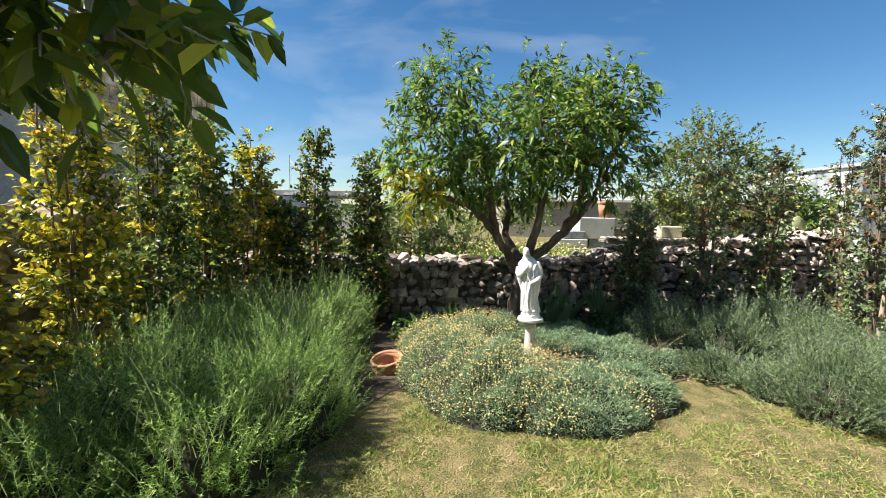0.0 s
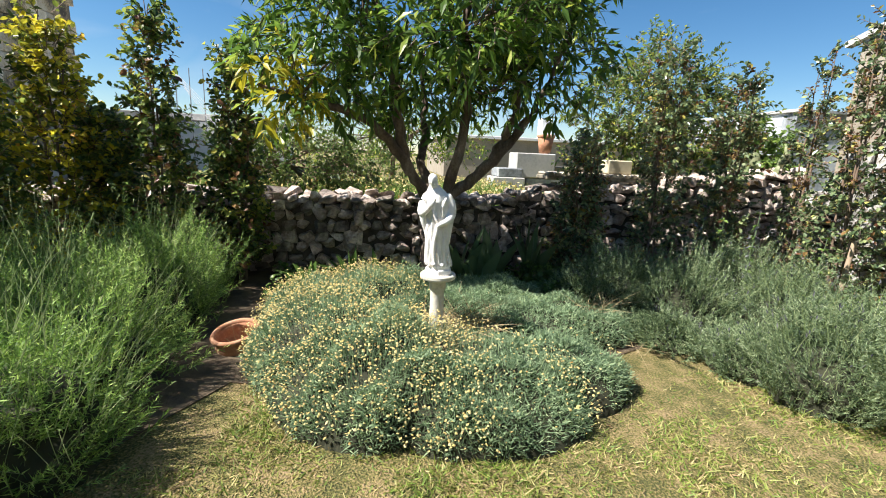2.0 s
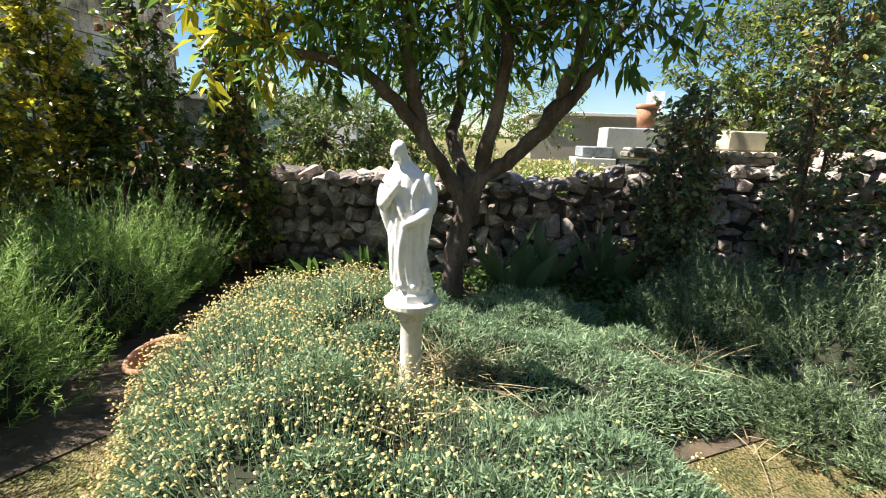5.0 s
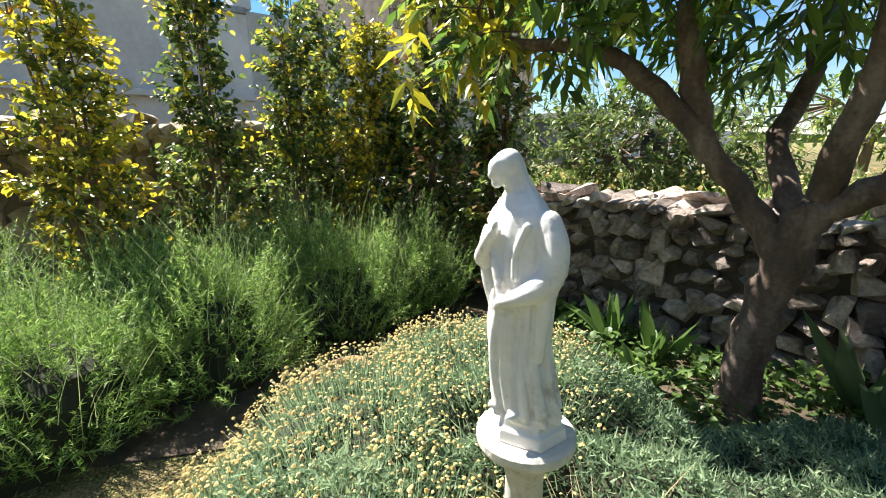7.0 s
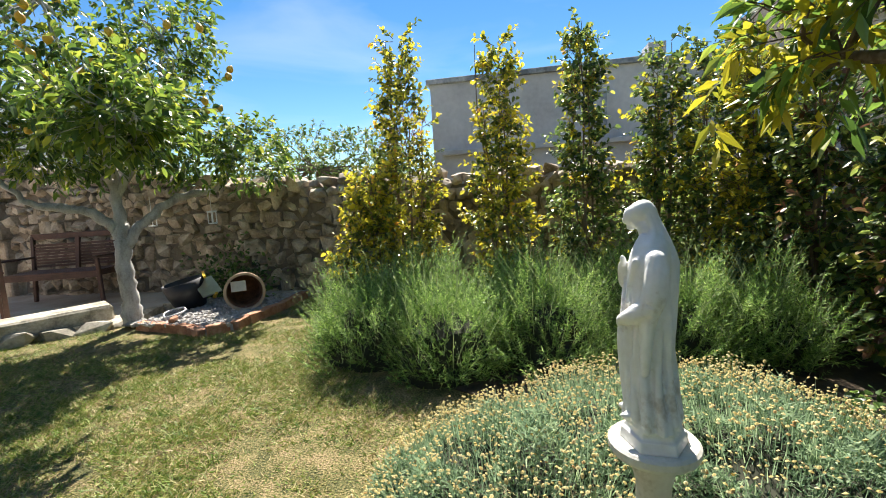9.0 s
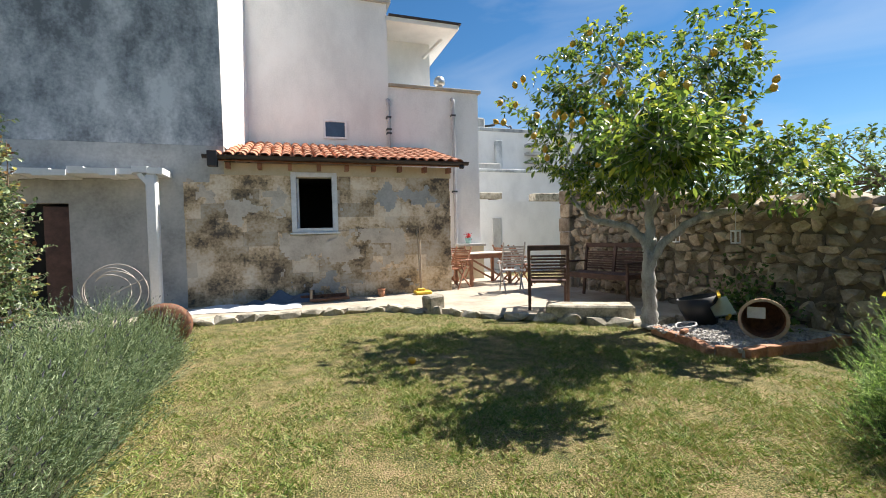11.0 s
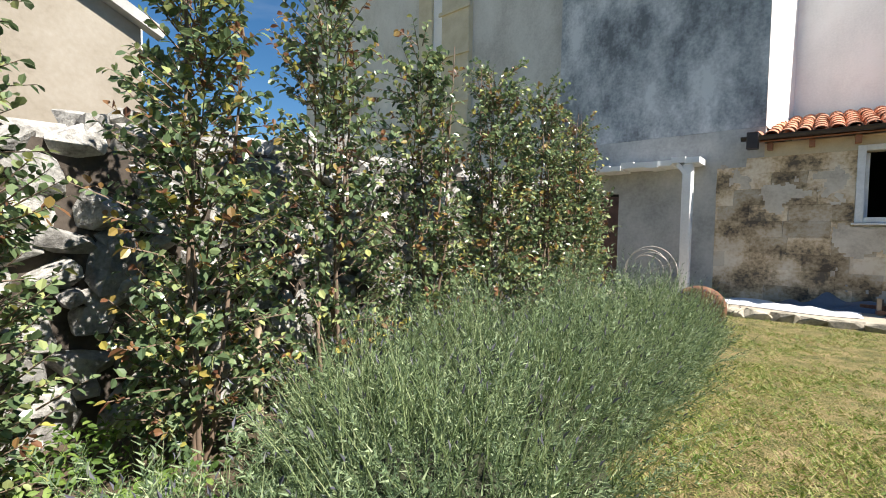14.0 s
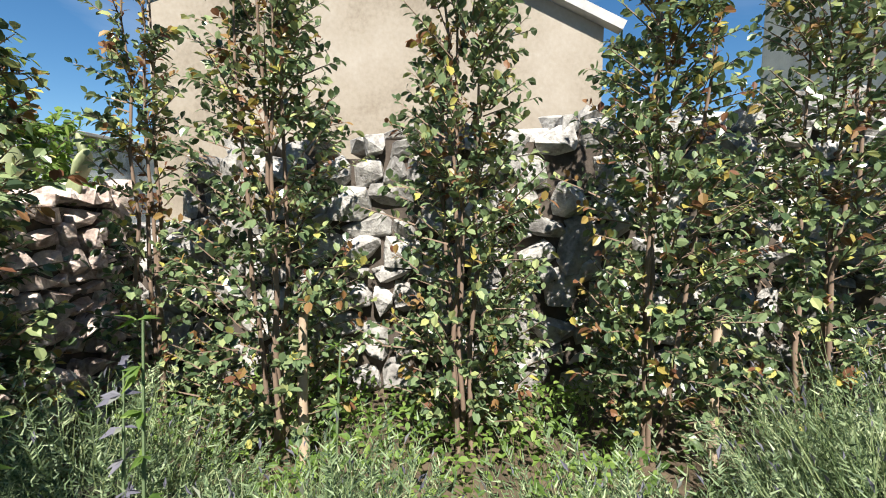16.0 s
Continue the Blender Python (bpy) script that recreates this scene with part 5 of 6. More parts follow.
ground_cover("ivy", "trailing ivy and nettles in the shade of the wall", 1.9, 3.4, 4.55, 5.85, 0.42, 2600, 0.06, M_IVY, 61)
ground_cover("ivy", "leafy weeds at the foot of the dark wall", -0.6, 1.9, 5.0, 5.85, 0.24, 2200, 0.05, M_IVY, 62)
ground_cover("weeds", "fresh green weeds under the hedge", 3.9, 5.3, 3.1, 5.7, 0.42, 3600, 0.045, M_WEED, 63, 0.5)
ground_cover("weeds", "low shaded weeds behind the lavender", 4.0, 5.3, -2.0, 3.1, 0.3, 2500, 0.045, M_IVY, 64, 0.6)
ground_cover("weeds", "low weeds under the golden hedge", -3.3, -2.0, 1.8, 5.8, 0.34, 2800, 0.05, M_IVY, 65, 0.6)

# tall lone stems in front of the pale wall
gen = np.random.default_rng(66)
for k, (x, y, h) in enumerate(((3.45, 5.0, 0.95), (3.5, 4.82, 0.85), (3.75, 4.72, 0.8), (3.6, 4.55, 0.95), (3.5, 5.15, 0.75), (3.9, 4.2, 0.8))):
    e = thing("flower_stalk", "single tall stalk with whorls of small leaves", "stalk", "tall stalks", (x, y, 0))
    v, f = tubes([[((0, 0, 0), 0.006), ((0.02, 0.01, h * 0.5), 0.005), ((0.03, -0.01, h), 0.003)]], 5)
    array_mesh("stem", v, f, M_LAV_E, e)
    z = np.repeat(np.linspace(0.25, 1, 8) * h, 6)
    p = np.stack([0.03 * z / h, np.zeros(48), z], 1)
    v, f = leaf_arrays(gen, p, gen.normal(0, 1, (48, 3)) * np.array([1, 1, 0.3]), np.full(48, 0.05), 0.4)
    array_mesh("leaves", v, f, M_WEED if k % 2 else M_SPIKE, e)

# lawn blades
gen = np.random.default_rng(71)
lawn = thing("lawn_grass", "short dry-tipped lawn grass with worn patches", "grass", kind="stuff")
n = 460000
x, y = gen.uniform(-3.3, 3.6, n), gen.uniform(-3.75, 3.6, n)
near = np.exp(-((x - 0.6) ** 2 + (y - 1.2) ** 2) / 7.0)
ok = gen.random(n) < 0.25 + 0.75 * near
ok &= ~((x < -0.3) & (y > 2.9)) & ~((x < -1.1) & (y > 1.9)) & ~((x > 3.3) & (y > -1.2))
ok &= (y > -3.6 - 0.05 * x) & (y > -3.65 - (x - 0.7) * 0.98) & ~((x < -1.8) & (y < 0.62) & (y > -0.7)) & ~((x < -1.9) & (y < 0.6))
thick = np.array([noise.noise(Vector((a * 1.6, b * 1.6, 0.7))) + 0.6 * noise.noise(Vector((a * 5.1, b * 5.1, 1.7))) for a, b in zip(x[ok], y[ok])])
x, y = x[ok], y[ok]
keep = gen.random(len(x)) < np.clip(0.70 + 1.5 * thick, 0.10, 1)
x, y, thick = x[keep], y[keep], thick[keep]
b = np.stack([x, y, np.zeros(len(x))], 1)
ln = gen.uniform(0.012, 0.038, len(x)) * (1 + 0.6 * np.clip(thick, -0.6, 1))
v, f = strand_arrays(gen, b, gen.normal(0, 0.65, (len(x), 3)) * np.array([1, 1, 0.2]) + np.array([0, 0, 0.8]), ln, np.full(len(x), 0.0034), 0.5, 1)
array_mesh("blades", v, f, M_GRASS, lawn)

# ---- statue ----
SX, SY = 0.795, 3.872
ped = thing("pedestal", "worn cream cast-stone pedestal column with a round top", "pedestal", at=(SX, SY, 0))
part("column", lathe([(0.085, 0.0), (0.085, 0.05), (0.062, 0.08), (0.050, 0.12), (0.046, 0.3), (0.044, 0.46), (0.052, 0.49), (0.056, 0.505), (0.052, 0.52), (0.066, 0.545)], 20), M_PEDESTAL, ped, smooth=True)
part("round_top", lathe([(0.085, 0.545), (0.108, 0.552), (0.113, 0.562), (0.113, 0.578), (0.106, 0.585)], 32), M_PEDESTAL, ped)
bm = bmesh.new()


def blob(center, radii, turn=(0, 0, 0), level=3):
    bmesh.ops.create_icosphere(bm, subdivisions=level, radius=1, matrix=Matrix.LocRotScale(center, Euler(turn), radii))


def limb(points):
    v, f = tubes([smooth_line(points, 5)], 12)
    vv = [bm.verts.new(tuple(p)) for p in v]
    for q in f:
        bm.faces.new([vv[i] for i in q])
    bm.faces.new(vv[:12][::-1])
    bm.faces.new(vv[-12:])
    for p, r in (points[0], points[-1]):
        blob(p, (r, r, r), level=2)


# six-sided plinth in two steps
for r0, r1, z0, z1 in ((0.098, 0.092, 0.0, 0.03), (0.084, 0.076, 0.028, 0.062)):
    bmesh.ops.create_cone(bm, cap_ends=True, segments=6, radius1=r0, radius2=r1, depth=z1 - z0, matrix=Matrix.Translation((0, 0, (z0 + z1) / 2)) @ Matrix.Scale(0.86, 4, (0, 1, 0)))
# robe with deep folds
rings = []
SIDES = 96
PROF = ((0.05, 0.0, 0.0, 0.080, 0.064), (0.08, -0.003, 0.0, 0.076, 0.060), (0.12, -0.008, -0.003, 0.068, 0.056), (0.16, -0.013, -0.006, 0.065, 0.055), (0.20, -0.018, -0.009, 0.064, 0.055), (0.25, -0.019, -0.010, 0.067, 0.056), (0.30, -0.018, -0.009, 0.069, 0.056), (0.35, -0.018, -0.007, 0.067, 0.052), (0.40, -0.020, -0.006, 0.069, 0.050), (0.45, -0.022, -0.006, 0.073, 0.050), (0.49, -0.023, -0.003, 0.068, 0.046), (0.515, -0.026, 0.0, 0.052, 0.038), (0.535, -0.033, 0.002, 0.030, 0.028))
for z, cx, cy, rx, ry in PROF:
    ring = []
    fold = 0.0085 * min(1, max(0, 0.50 - z) * 3.6)
    for i in range(SIDES):
        a = 2 * math.pi * i / SIDES
        k = fold * (abs(math.sin(4.5 * a + 4 * z)) * 1.7 - 0.9 + 0.6 * math.sin(13 * a - 12 * z + 1) + 0.5 * math.sin(3 * a + 16 * z))
        ring.append(bm.verts.new(((rx + k) * math.cos(a) + cx, (ry + k) * math.sin(a) + cy, z)))
    rings.append(ring)
for p, q in zip(rings, rings[1:]):
    for i in range(SIDES):
        bm.faces.new((p[i], p[(i + 1) % SIDES], q[(i + 1) % SIDES], q[i]))
bm.faces.new(rings[0][::-1])
bm.faces.new(rings[-1])
# bowed head under a veil that falls down the back, slender neck
blob((-0.060, -0.036, 0.578), (0.022, 0.026, 0.032), (0.45, 0, 0))
blob((-0.061, -0.058, 0.570), (0.006, 0.009, 0.010), (0.5, 0, 0), 2)
blob((-0.060, -0.044, 0.553), (0.012, 0.012, 0.010), level=2)
blob((-0.056, -0.020, 0.594), (0.028, 0.034, 0.028), (0.5, 0, 0))
blob((-0.046, -0.012, 0.545), (0.018, 0.018, 0.032), (0.4, -0.2, 0))
limb([((-0.053, -0.006, 0.592), 0.024), ((-0.046, 0.008, 0.560), 0.020), ((-0.036, 0.018, 0.520), 0.028), ((-0.026, 0.030, 0.46), 0.036), ((-0.020, 0.034, 0.38), 0.028), ((-0.018, 0.036, 0.28), 0.020)])
for s in (-1, 1):
    limb([((-0.055 + 0.020 * s, -0.008, 0.585), 0.008), ((-0.046 + 0.024 * s, 0.004, 0.545), 0.009), ((-0.032 + 0.050 * s, -0.006, 0.505), 0.014), ((-0.026 + 0.066 * s, -0.020, 0.455), 0.010)])
# arm bent up to the breast, with its hanging sleeve
limb([((-0.088, 0.0, 0.484), 0.026), ((-0.112, -0.006, 0.435), 0.027), ((-0.116, -0.020, 0.385), 0.026), ((-0.094, -0.050, 0.395), 0.021), ((-0.066, -0.064, 0.430), 0.014), ((-0.046, -0.066, 0.456), 0.011)])
limb([((-0.114, -0.018, 0.38), 0.022), ((-0.104, -0.022, 0.33), 0.018), ((-0.088, -0.022, 0.27), 0.012), ((-0.076, -0.022, 0.20), 0.008)])
blob((-0.040, -0.066, 0.468), (0.009, 0.008, 0.017), (0.2, 0.5, 0), 2)
# arm lowered across the waist, holding the gathered cloth
limb([((0.044, 0.0, 0.480), 0.026), ((0.064, -0.002, 0.435), 0.029), ((0.066, -0.014, 0.375), 0.030), ((0.046, -0.048, 0.345), 0.024), ((0.018, -0.068, 0.328), 0.016), ((-0.006, -0.076, 0.318), 0.012)])
blob((-0.014, -0.078, 0.310), (0.012, 0.010, 0.015), level=2)
limb([((0.062, -0.016, 0.355), 0.024), ((0.060, -0.024, 0.29), 0.016), ((0.054, -0.026, 0.20), 0.010)])
limb([((-0.012, -0.072, 0.315), 0.011), ((-0.026, -0.072, 0.25), 0.013), ((-0.034, -0.068, 0.17), 0.012), ((-0.026, -0.062, 0.09), 0.010)])
limb([((-0.008, -0.070, 0.310), 0.009), ((-0.004, -0.070, 0.23), 0.010), ((-0.008, -0.066, 0.15), 0.009), ((0.004, -0.062, 0.075), 0.008)])
# mantle edges slung across the front and ridges of cloth down the skirt
limb([((-0.080, -0.036, 0.475), 0.010), ((-0.050, -0.058, 0.40), 0.009), ((-0.026, -0.066, 0.345), 0.009), ((-0.012, -0.072, 0.318), 0.008)])
limb([((0.030, -0.044, 0.475), 0.009), ((0.010, -0.054, 0.42), 0.008), ((0.012, -0.058, 0.37), 0.008)])
for a0, r0 in ((-2.9, 0.008), (-2.45, 0.009), (-1.25, 0.008), (-0.85, 0.009), (-0.4, 0.009), (0.2, 0.009), (0.8, 0.009), (1.5, 0.010), (2.2, 0.009), (2.8, 0.009)):
    limb([((-0.018 + 0.066 * math.cos(a0 + 0.2), -0.009 + 0.054 * math.sin(a0 + 0.2), 0.30), 0.004), ((-0.017 + 0.068 * math.cos(a0), -0.008 + 0.056 * math.sin(a0), 0.19), r0), ((-0.004 + 0.078 * math.cos(a0 - 0.08), 0.060 * math.sin(a0 - 0.08), 0.07), r0 * 1.2)])
for x in (-0.035, 0.022):
    blob((x, -0.062, 0.068), (0.012, 0.022, 0.010), level=2)
statue = part("statue", bm, M_STATUE, None, smooth=True)
statue.location = (SX, SY, 0.585)
statue.rotation_euler = (0, 0, radians(-6))
rm = statue.modifiers.new("sculpt", "REMESH")
rm.mode, rm.voxel_size, rm.use_smooth_shade = "VOXEL", 0.0032, True
sm = statue.modifiers.new("soften", "SMOOTH")
sm.factor, sm.iterations = 0.5, 2
tagged(statue, "white painted garden statue of a robed figure on a plinth", "statue")


def flower_pot(name, label, at, r, h, material, turn=(0, 0, 0), category="flower pot", rim=0.014):
    e = thing(name, label, category, at=at)
    e.rotation_euler = turn
    part("body", lathe([(0.02, 0), (r * 0.68, 0), (r * 0.82, h * 0.4), (r * 0.96, h * 0.86), (r * 0.96 - rim, h * 0.86), (r * 0.66, h * 0.12), (0.02, h * 0.10)], 28), material, e, smooth=True)
    part("rim", lathe([(r * 0.97, h * 0.84), (r * 1.06, h * 0.88), (r * 1.06, h), (r * 1.0, h * 1.02), (r * 0.94, h), (r * 0.90, h * 0.84), (r * 0.97, h * 0.84)], 28, cap=False), material, e, smooth=True)
    return e


urn = thing("terracotta_jar", "weathered terracotta pot sunk leaning between the bushes", "jar", at=(-0.47, 4.10, -0.14))
urn.scale = (0.84, 0.84, 0.84)
urn.rotation_euler = (0.16, -0.16, 0.1)
part("body", lathe([(0.02, 0), (0.11, 0.0), (0.155, 0.09), (0.175, 0.19), (0.168, 0.27), (0.162, 0.31), (0.148, 0.31), (0.152, 0.26), (0.155, 0.19), (0.02, 0.10)], 32), M_TERRA, urn, smooth=True)
part("rim", lathe([(0.158, 0.295), (0.182, 0.305), (0.188, 0.322), (0.176, 0.338), (0.158, 0.333), (0.149, 0.30), (0.158, 0.295)], 32, cap=False), M_TERRA, urn, smooth=True)
gen = np.random.default_rng(81)
b = np.stack([gen.normal(0, 0.04, 26), gen.normal(0, 0.04, 26), np.full(26, 0.12)], 1)
v, f = strand_arrays(gen, b, gen.normal(0, 0.4, (26, 3)) + np.array([0, 0, 1]), gen.uniform(0.12, 0.24, 26), np.full(26, 0.004), 0.3, 3)
array_mesh("dry_stems", v, f, M_STRAW, urn)
flower_pot("terrace_pot", "terracotta flower pot on the block pile", (3.34, 9.12, 1.42), 0.15, 0.33, M_TERRA)
flower_pot("small_pot", "small terracotta pot at the foot of the wall", (0.55, -4.95, 0.08), 0.075, 0.15, M_TERRA)

# tile capping and box on the dark wall
cap = thing("wall_capping", "row of corrugated edging tiles on a stone ledge", "capping")
part("ledge", box_bm(2.25, 4.3, 6.0, 6.35, 1.10, 1.15, bevel=0.01), M_KERB, cap)
for i in range(24):
    t = part("edging_tile", lathe([(0.038, -0.17), (0.038, 0.17)], 10), M_PATIO, cap)
    t.matrix_basis = Matrix.LocRotScale((2.30 + i * 0.083, 6.16, 1.165), Euler((radians(90), 0, 0)), (1, 0.55, 1))
trough = thing("stone_trough", "pale stone trough standing on the wall", "trough", at=(3.17, 6.2, 1.186))
part("body", box_bm(-0.15, 0.15, -0.1, 0.1, 0, 0.16, bevel=0.012), M_CREAM, trough)


def cactus(at, seed, count=9, size=1.0):
    gen = np.random.default_rng(seed)
    e = thing("prickly_pear", "prickly pear cactus with broad flat pads on the wall", "cactus", at=at)
    pads = [((0, 0, 0), 0.0, 0.26 * size)]
    for i in range(count):
        (bx, by, bz), lean, s = pads[int(gen.integers(len(pads)))]
        a = lean + gen.normal(0, 0.7)
        pads.append(((bx + math.sin(a) * s * 0.72, by + gen.normal(0, 0.05), bz + abs(math.cos(a)) * s * 0.72), a, gen.uniform(0.17, 0.26) * size))
    for (x, y, z), a, s in pads:
        bm = bmesh.new()
        bmesh.ops.create_icosphere(bm, subdivisions=2, radius=1, matrix=Matrix.Translation((x, y, z)) @ Euler((gen.normal(0, 0.3), a, gen.normal(0, 0.5))).to_matrix().to_4x4() @ Matrix.Translation((0, 0, s * 0.5)) @ Matrix.Diagonal((s * 0.36, 0.022, s * 0.55, 1)))
        part("pad", bm, M_CACTUS, e, smooth=True)


cactus((5.0, 6.25, 1.08), 5, 4, 0.85)
cactus((5.2, 6.03, 1.08), 9, 3, 0.8)
cactus((5.6, 6.5, 0.92), 12)

# ---- patio furniture ----
def armchair(name, label, at, turn, wood, seats=1, category="chair", height=0.95, depth=0.5, tilt=0.10):
    """A slatted garden seat that faces +y before its turn."""
    e = thing(name, label, category, at=at)
    e.rotation_euler = (0, 0, turn)
    w = 0.28 if seats == 1 else 0.62
    for s in (-1, 1):
        part("back_post", beam_bm((s * w, -depth / 2 - tilt, height), (s * w, -depth / 2 + 0.02, 0), 0.045, 0.05, bevel=0.006), wood, e)
        part("leg", beam_bm((s * w, depth / 2, 0.62), (s * w, depth / 2, 0), 0.045, 0.045, bevel=0.006), wood, e)
        part("armrest", beam_bm((s * w, -depth / 2 - 0.06, 0.63), (s * w, depth / 2 + 0.05, 0.64), 0.06, 0.028, bevel=0.006), wood, e)
        part("seat_rail", beam_bm((s * (w - 0.03), -depth / 2, 0.40), (s * (w - 0.03), depth / 2, 0.41), 0.03, 0.06), wood, e)
    bays = [(-w, w)] if seats == 1 else [(-w, 0), (0, w)]
    for a, b in bays:
        for i in range(8):
            z = 0.50 + i * (height - 0.58) / 8
            y = -depth / 2 - tilt * z / height + 0.012
            part("back_slat", beam_bm((a + 0.03, y, z), (b - 0.03, y, z), 0.014, 0.032), wood, e)
    if seats == 2:
        part("middle_post", beam_bm((0, -depth / 2 - tilt, height), (0, -depth / 2, 0.40), 0.05, 0.04), wood, e)
    part("top_rail", beam_bm((-w - 0.02, -depth / 2 - tilt, height), (w + 0.02, -depth / 2 - tilt, height), 0.035, 0.08, bevel=0.008), wood, e)
    for i in range(7):
        y = -depth / 2 + 0.04 + i * (depth - 0.06) / 6
        part("seat_slat", beam_bm((-w + 0.02, y, 0.445), (w - 0.02, y, 0.445), 0.055, 0.02, bevel=0.003), wood, e)
    part("front_rail", beam_bm((-w, depth / 2 - 0.01, 0.40), (w, depth / 2 - 0.01, 0.40), 0.025, 0.07), wood, e)
    return e


def folding_chair(label, at, turn, wood, group="", height=0.92):
    e = thing("folding_chair", label, "chair", group, at)
    e.rotation_euler = (0, 0, turn)
    for s in (-1, 1):
        part("back_leg", beam_bm((s * 0.21, -0.26, height), (s * 0.21, 0.24, 0.0), 0.025, 0.035, bevel=0.004), wood, e)
        part("front_leg", beam_bm((s * 0.18, 0.20, 0.44), (s * 0.18, -0.24, 0.0), 0.025, 0.035, bevel=0.004), wood, e)
        part("armrest", beam_bm((s * 0.24, -0.20, 0.62), (s * 0.24, 0.20, 0.62), 0.04, 0.02, bevel=0.004), wood, e)
        part("arm_post", beam_bm((s * 0.235, 0.16, 0.62), (s * 0.22, 0.06, 0.40), 0.025, 0.025), wood, e)
    for i in range(8):
        t = 0.52 + i * 0.055
        z = height * t
        y = -0.26 * t + 0.24 * (1 - t)
        part("back_slat", beam_bm((-0.21, y, z), (0.21, y, z), 0.014, 0.034), wood, e)
    for i in range(7):
        y = -0.14 + i * 0.06
        part("seat_slat", beam_bm((-0.2, y, 0.435), (0.2, y, 0.435), 0.045, 0.018), wood, e)
    return e


armchair("garden_armchair", "dark-stained slatted wooden garden armchair", (-1.58, -2.35, 0.08), radians(150), M_WOOD_D)
armchair("garden_bench", "brown slatted two-seat wooden bench against the wall", (-2.95, -2.75, 0.08), radians(-75), M_WOOD_D, 2, "bench", 0.92)
folding_chair("pale weathered grey folding garden chair", (-2.0, -4.35, 0.08), radians(165), M_WOOD_G, "", 1.0)
for (x, y, a) in ((-1.25, -5.5, -60), (-1.9, -6.9, 5), (-2.85, -6.3, 95), (-2.9, -5.6, 80)):
    folding_chair("reddish folding slatted chair drawn up to the table", (x, y, 0.08), radians(a), M_WOOD_R, "chairs round the patio table", 0.9)
table = thing("patio_table", "reddish wooden patio table with a pale worn top", "table", at=(-2.05, -5.95, 0.08))
table.rotation_euler = (0, 0, 0.15)
for i in range(9):
    part("top_slat", box_bm(-0.6, 0.6, -0.42 + i * 0.094, -0.42 + i * 0.094 + 0.088, 0.72, 0.745, bevel=0.004), M_TABLE, table)
for sx in (-1, 1):
    for sy in (-1, 1):
        part("leg", box_bm(sx * 0.52 - 0.035, sx * 0.52 + 0.035, sy * 0.36 - 0.035, sy * 0.36 + 0.035, 0, 0.72, bevel=0.006), M_WOOD_R, table)
for s in (-1, 1):
    part("apron", box_bm(-0.5, 0.5, s * 0.37 - 0.012, s * 0.37 + 0.012, 0.62, 0.716), M_WOOD_R, table)
    part("cross_brace", beam_bm((-0.48, s * 0.36, 0.08), (0.48, s * 0.36, 0.6), 0.03, 0.04), M_WOOD_R, table)
side = thing("wall_shelf", "weathered stone shelf against the white wall", "shelf", at=(-2.3, -7.3, 0.08))
part("top", box_bm(-0.4, 0.4, -0.2, 0.15, 0.86, 0.93, bevel=0.01), M_GREY_LOW, side)
part("base", box_bm(-0.35, 0.35, -0.2, 0.1, 0, 0.86), M_CREAM, side)
p = flower_pot("red_flower_pot", "turquoise pot of small red flowers on the shelf", (-2.25, -7.3, 1.01), 0.09, 0.15, M_TEAL)
gen = np.random.default_rng(82)
v, f = leaf_arrays(gen, gen.normal(0, 0.04, (70, 3)) + np.array([0, 0, 0.2]), gen.normal(0, 1, (70, 3)), np.full(70, 0.05), 0.8)
array_mesh("petals", v, f, M_RED, p)
tap = thing("wall_tap", "small brass garden tap on the white wall", "tap", at=(-3.2, -9.2, 1.25))
v, f = tubes([[((0, 0, 0), 0.018), ((0, 0.12, 0.0), 0.018), ((0, 0.14, -0.05), 0.015)]], 8)
array_mesh("spout", v, f, M_STEEL, tap)
part("handle", box_bm(-0.05, 0.05, 0.05, 0.07, 0.018, 0.04), M_STEEL, tap)

slab_b = thing("stone_slab", "rough grey stone slab lying at the patio edge", "stone slab", at=(-1.75, -1.58, 0.05))
slab_b.rotation_euler = (0.0, 0.0, radians(147))
bm = box_bm(-0.58, 0.58, -0.2, 0.2, 0.0, 0.19, bevel=0.025)
bmesh.ops.subdivide_edges(bm, edges=list(bm.edges), cuts=2, use_grid_fill=True)
for v in bm.verts:
    v.co += Vector((noise.noise(v.co * 7), noise.noise(v.co * 7 + Vector((3, 0, 0))), noise.noise(v.co * 7 + Vector((0, 5, 0))) * (1 if v.co.z > 0.05 else 0))) * 0.018
part("slab", bm, M_KERB, slab_b)
blk = thing("stone_block", "squared pale stone block on the lawn edge", "stone block", at=(0.02, -3.2, 0.0))
blk.rotation_euler = (0, 0.06, 0.25)
part("block", box_bm(-0.15, 0.15, -0.13, 0.13, -0.01, 0.29, bevel=0.03), M_KERB, blk)

# broom and dustpan
tool = thing("broom", "long wooden broom leaning on the wall with a yellow head", "broom", at=(-0.28, -4.9, 0.08))
for dx in (0.0, 0.05):
    v, f = tubes([[((dx * 0.4 + 0.02, 0.0, 0.06), 0.013), ((dx - 0.03, -0.26, 1.42 - dx * 2), 0.013)]], 8)
    array_mesh("handle", v, f, M_STAKE, tool, smooth=True)
part("dustpan", box_bm(-0.16, 0.18, -0.10, 0.14, 0, 0.07, bevel=0.02), M_YELLOW, tool, "yellow plastic dustpan")
part("brush", box_bm(-0.05, 0.12, -0.06, 0.02, 0.07, 0.12, bevel=0.015), M_YELLOW, tool)
saw = thing("wooden_trestle", "low reddish wooden trestle beside the wall", "trestle", at=(1.55, -4.75, 0.08))
saw.rotation_euler = (0, 0, 0.08)
part("rail", box_bm(-0.36, 0.36, -0.04, 0.04, 0.02, 0.07, bevel=0.006), M_WOOD_R, saw)
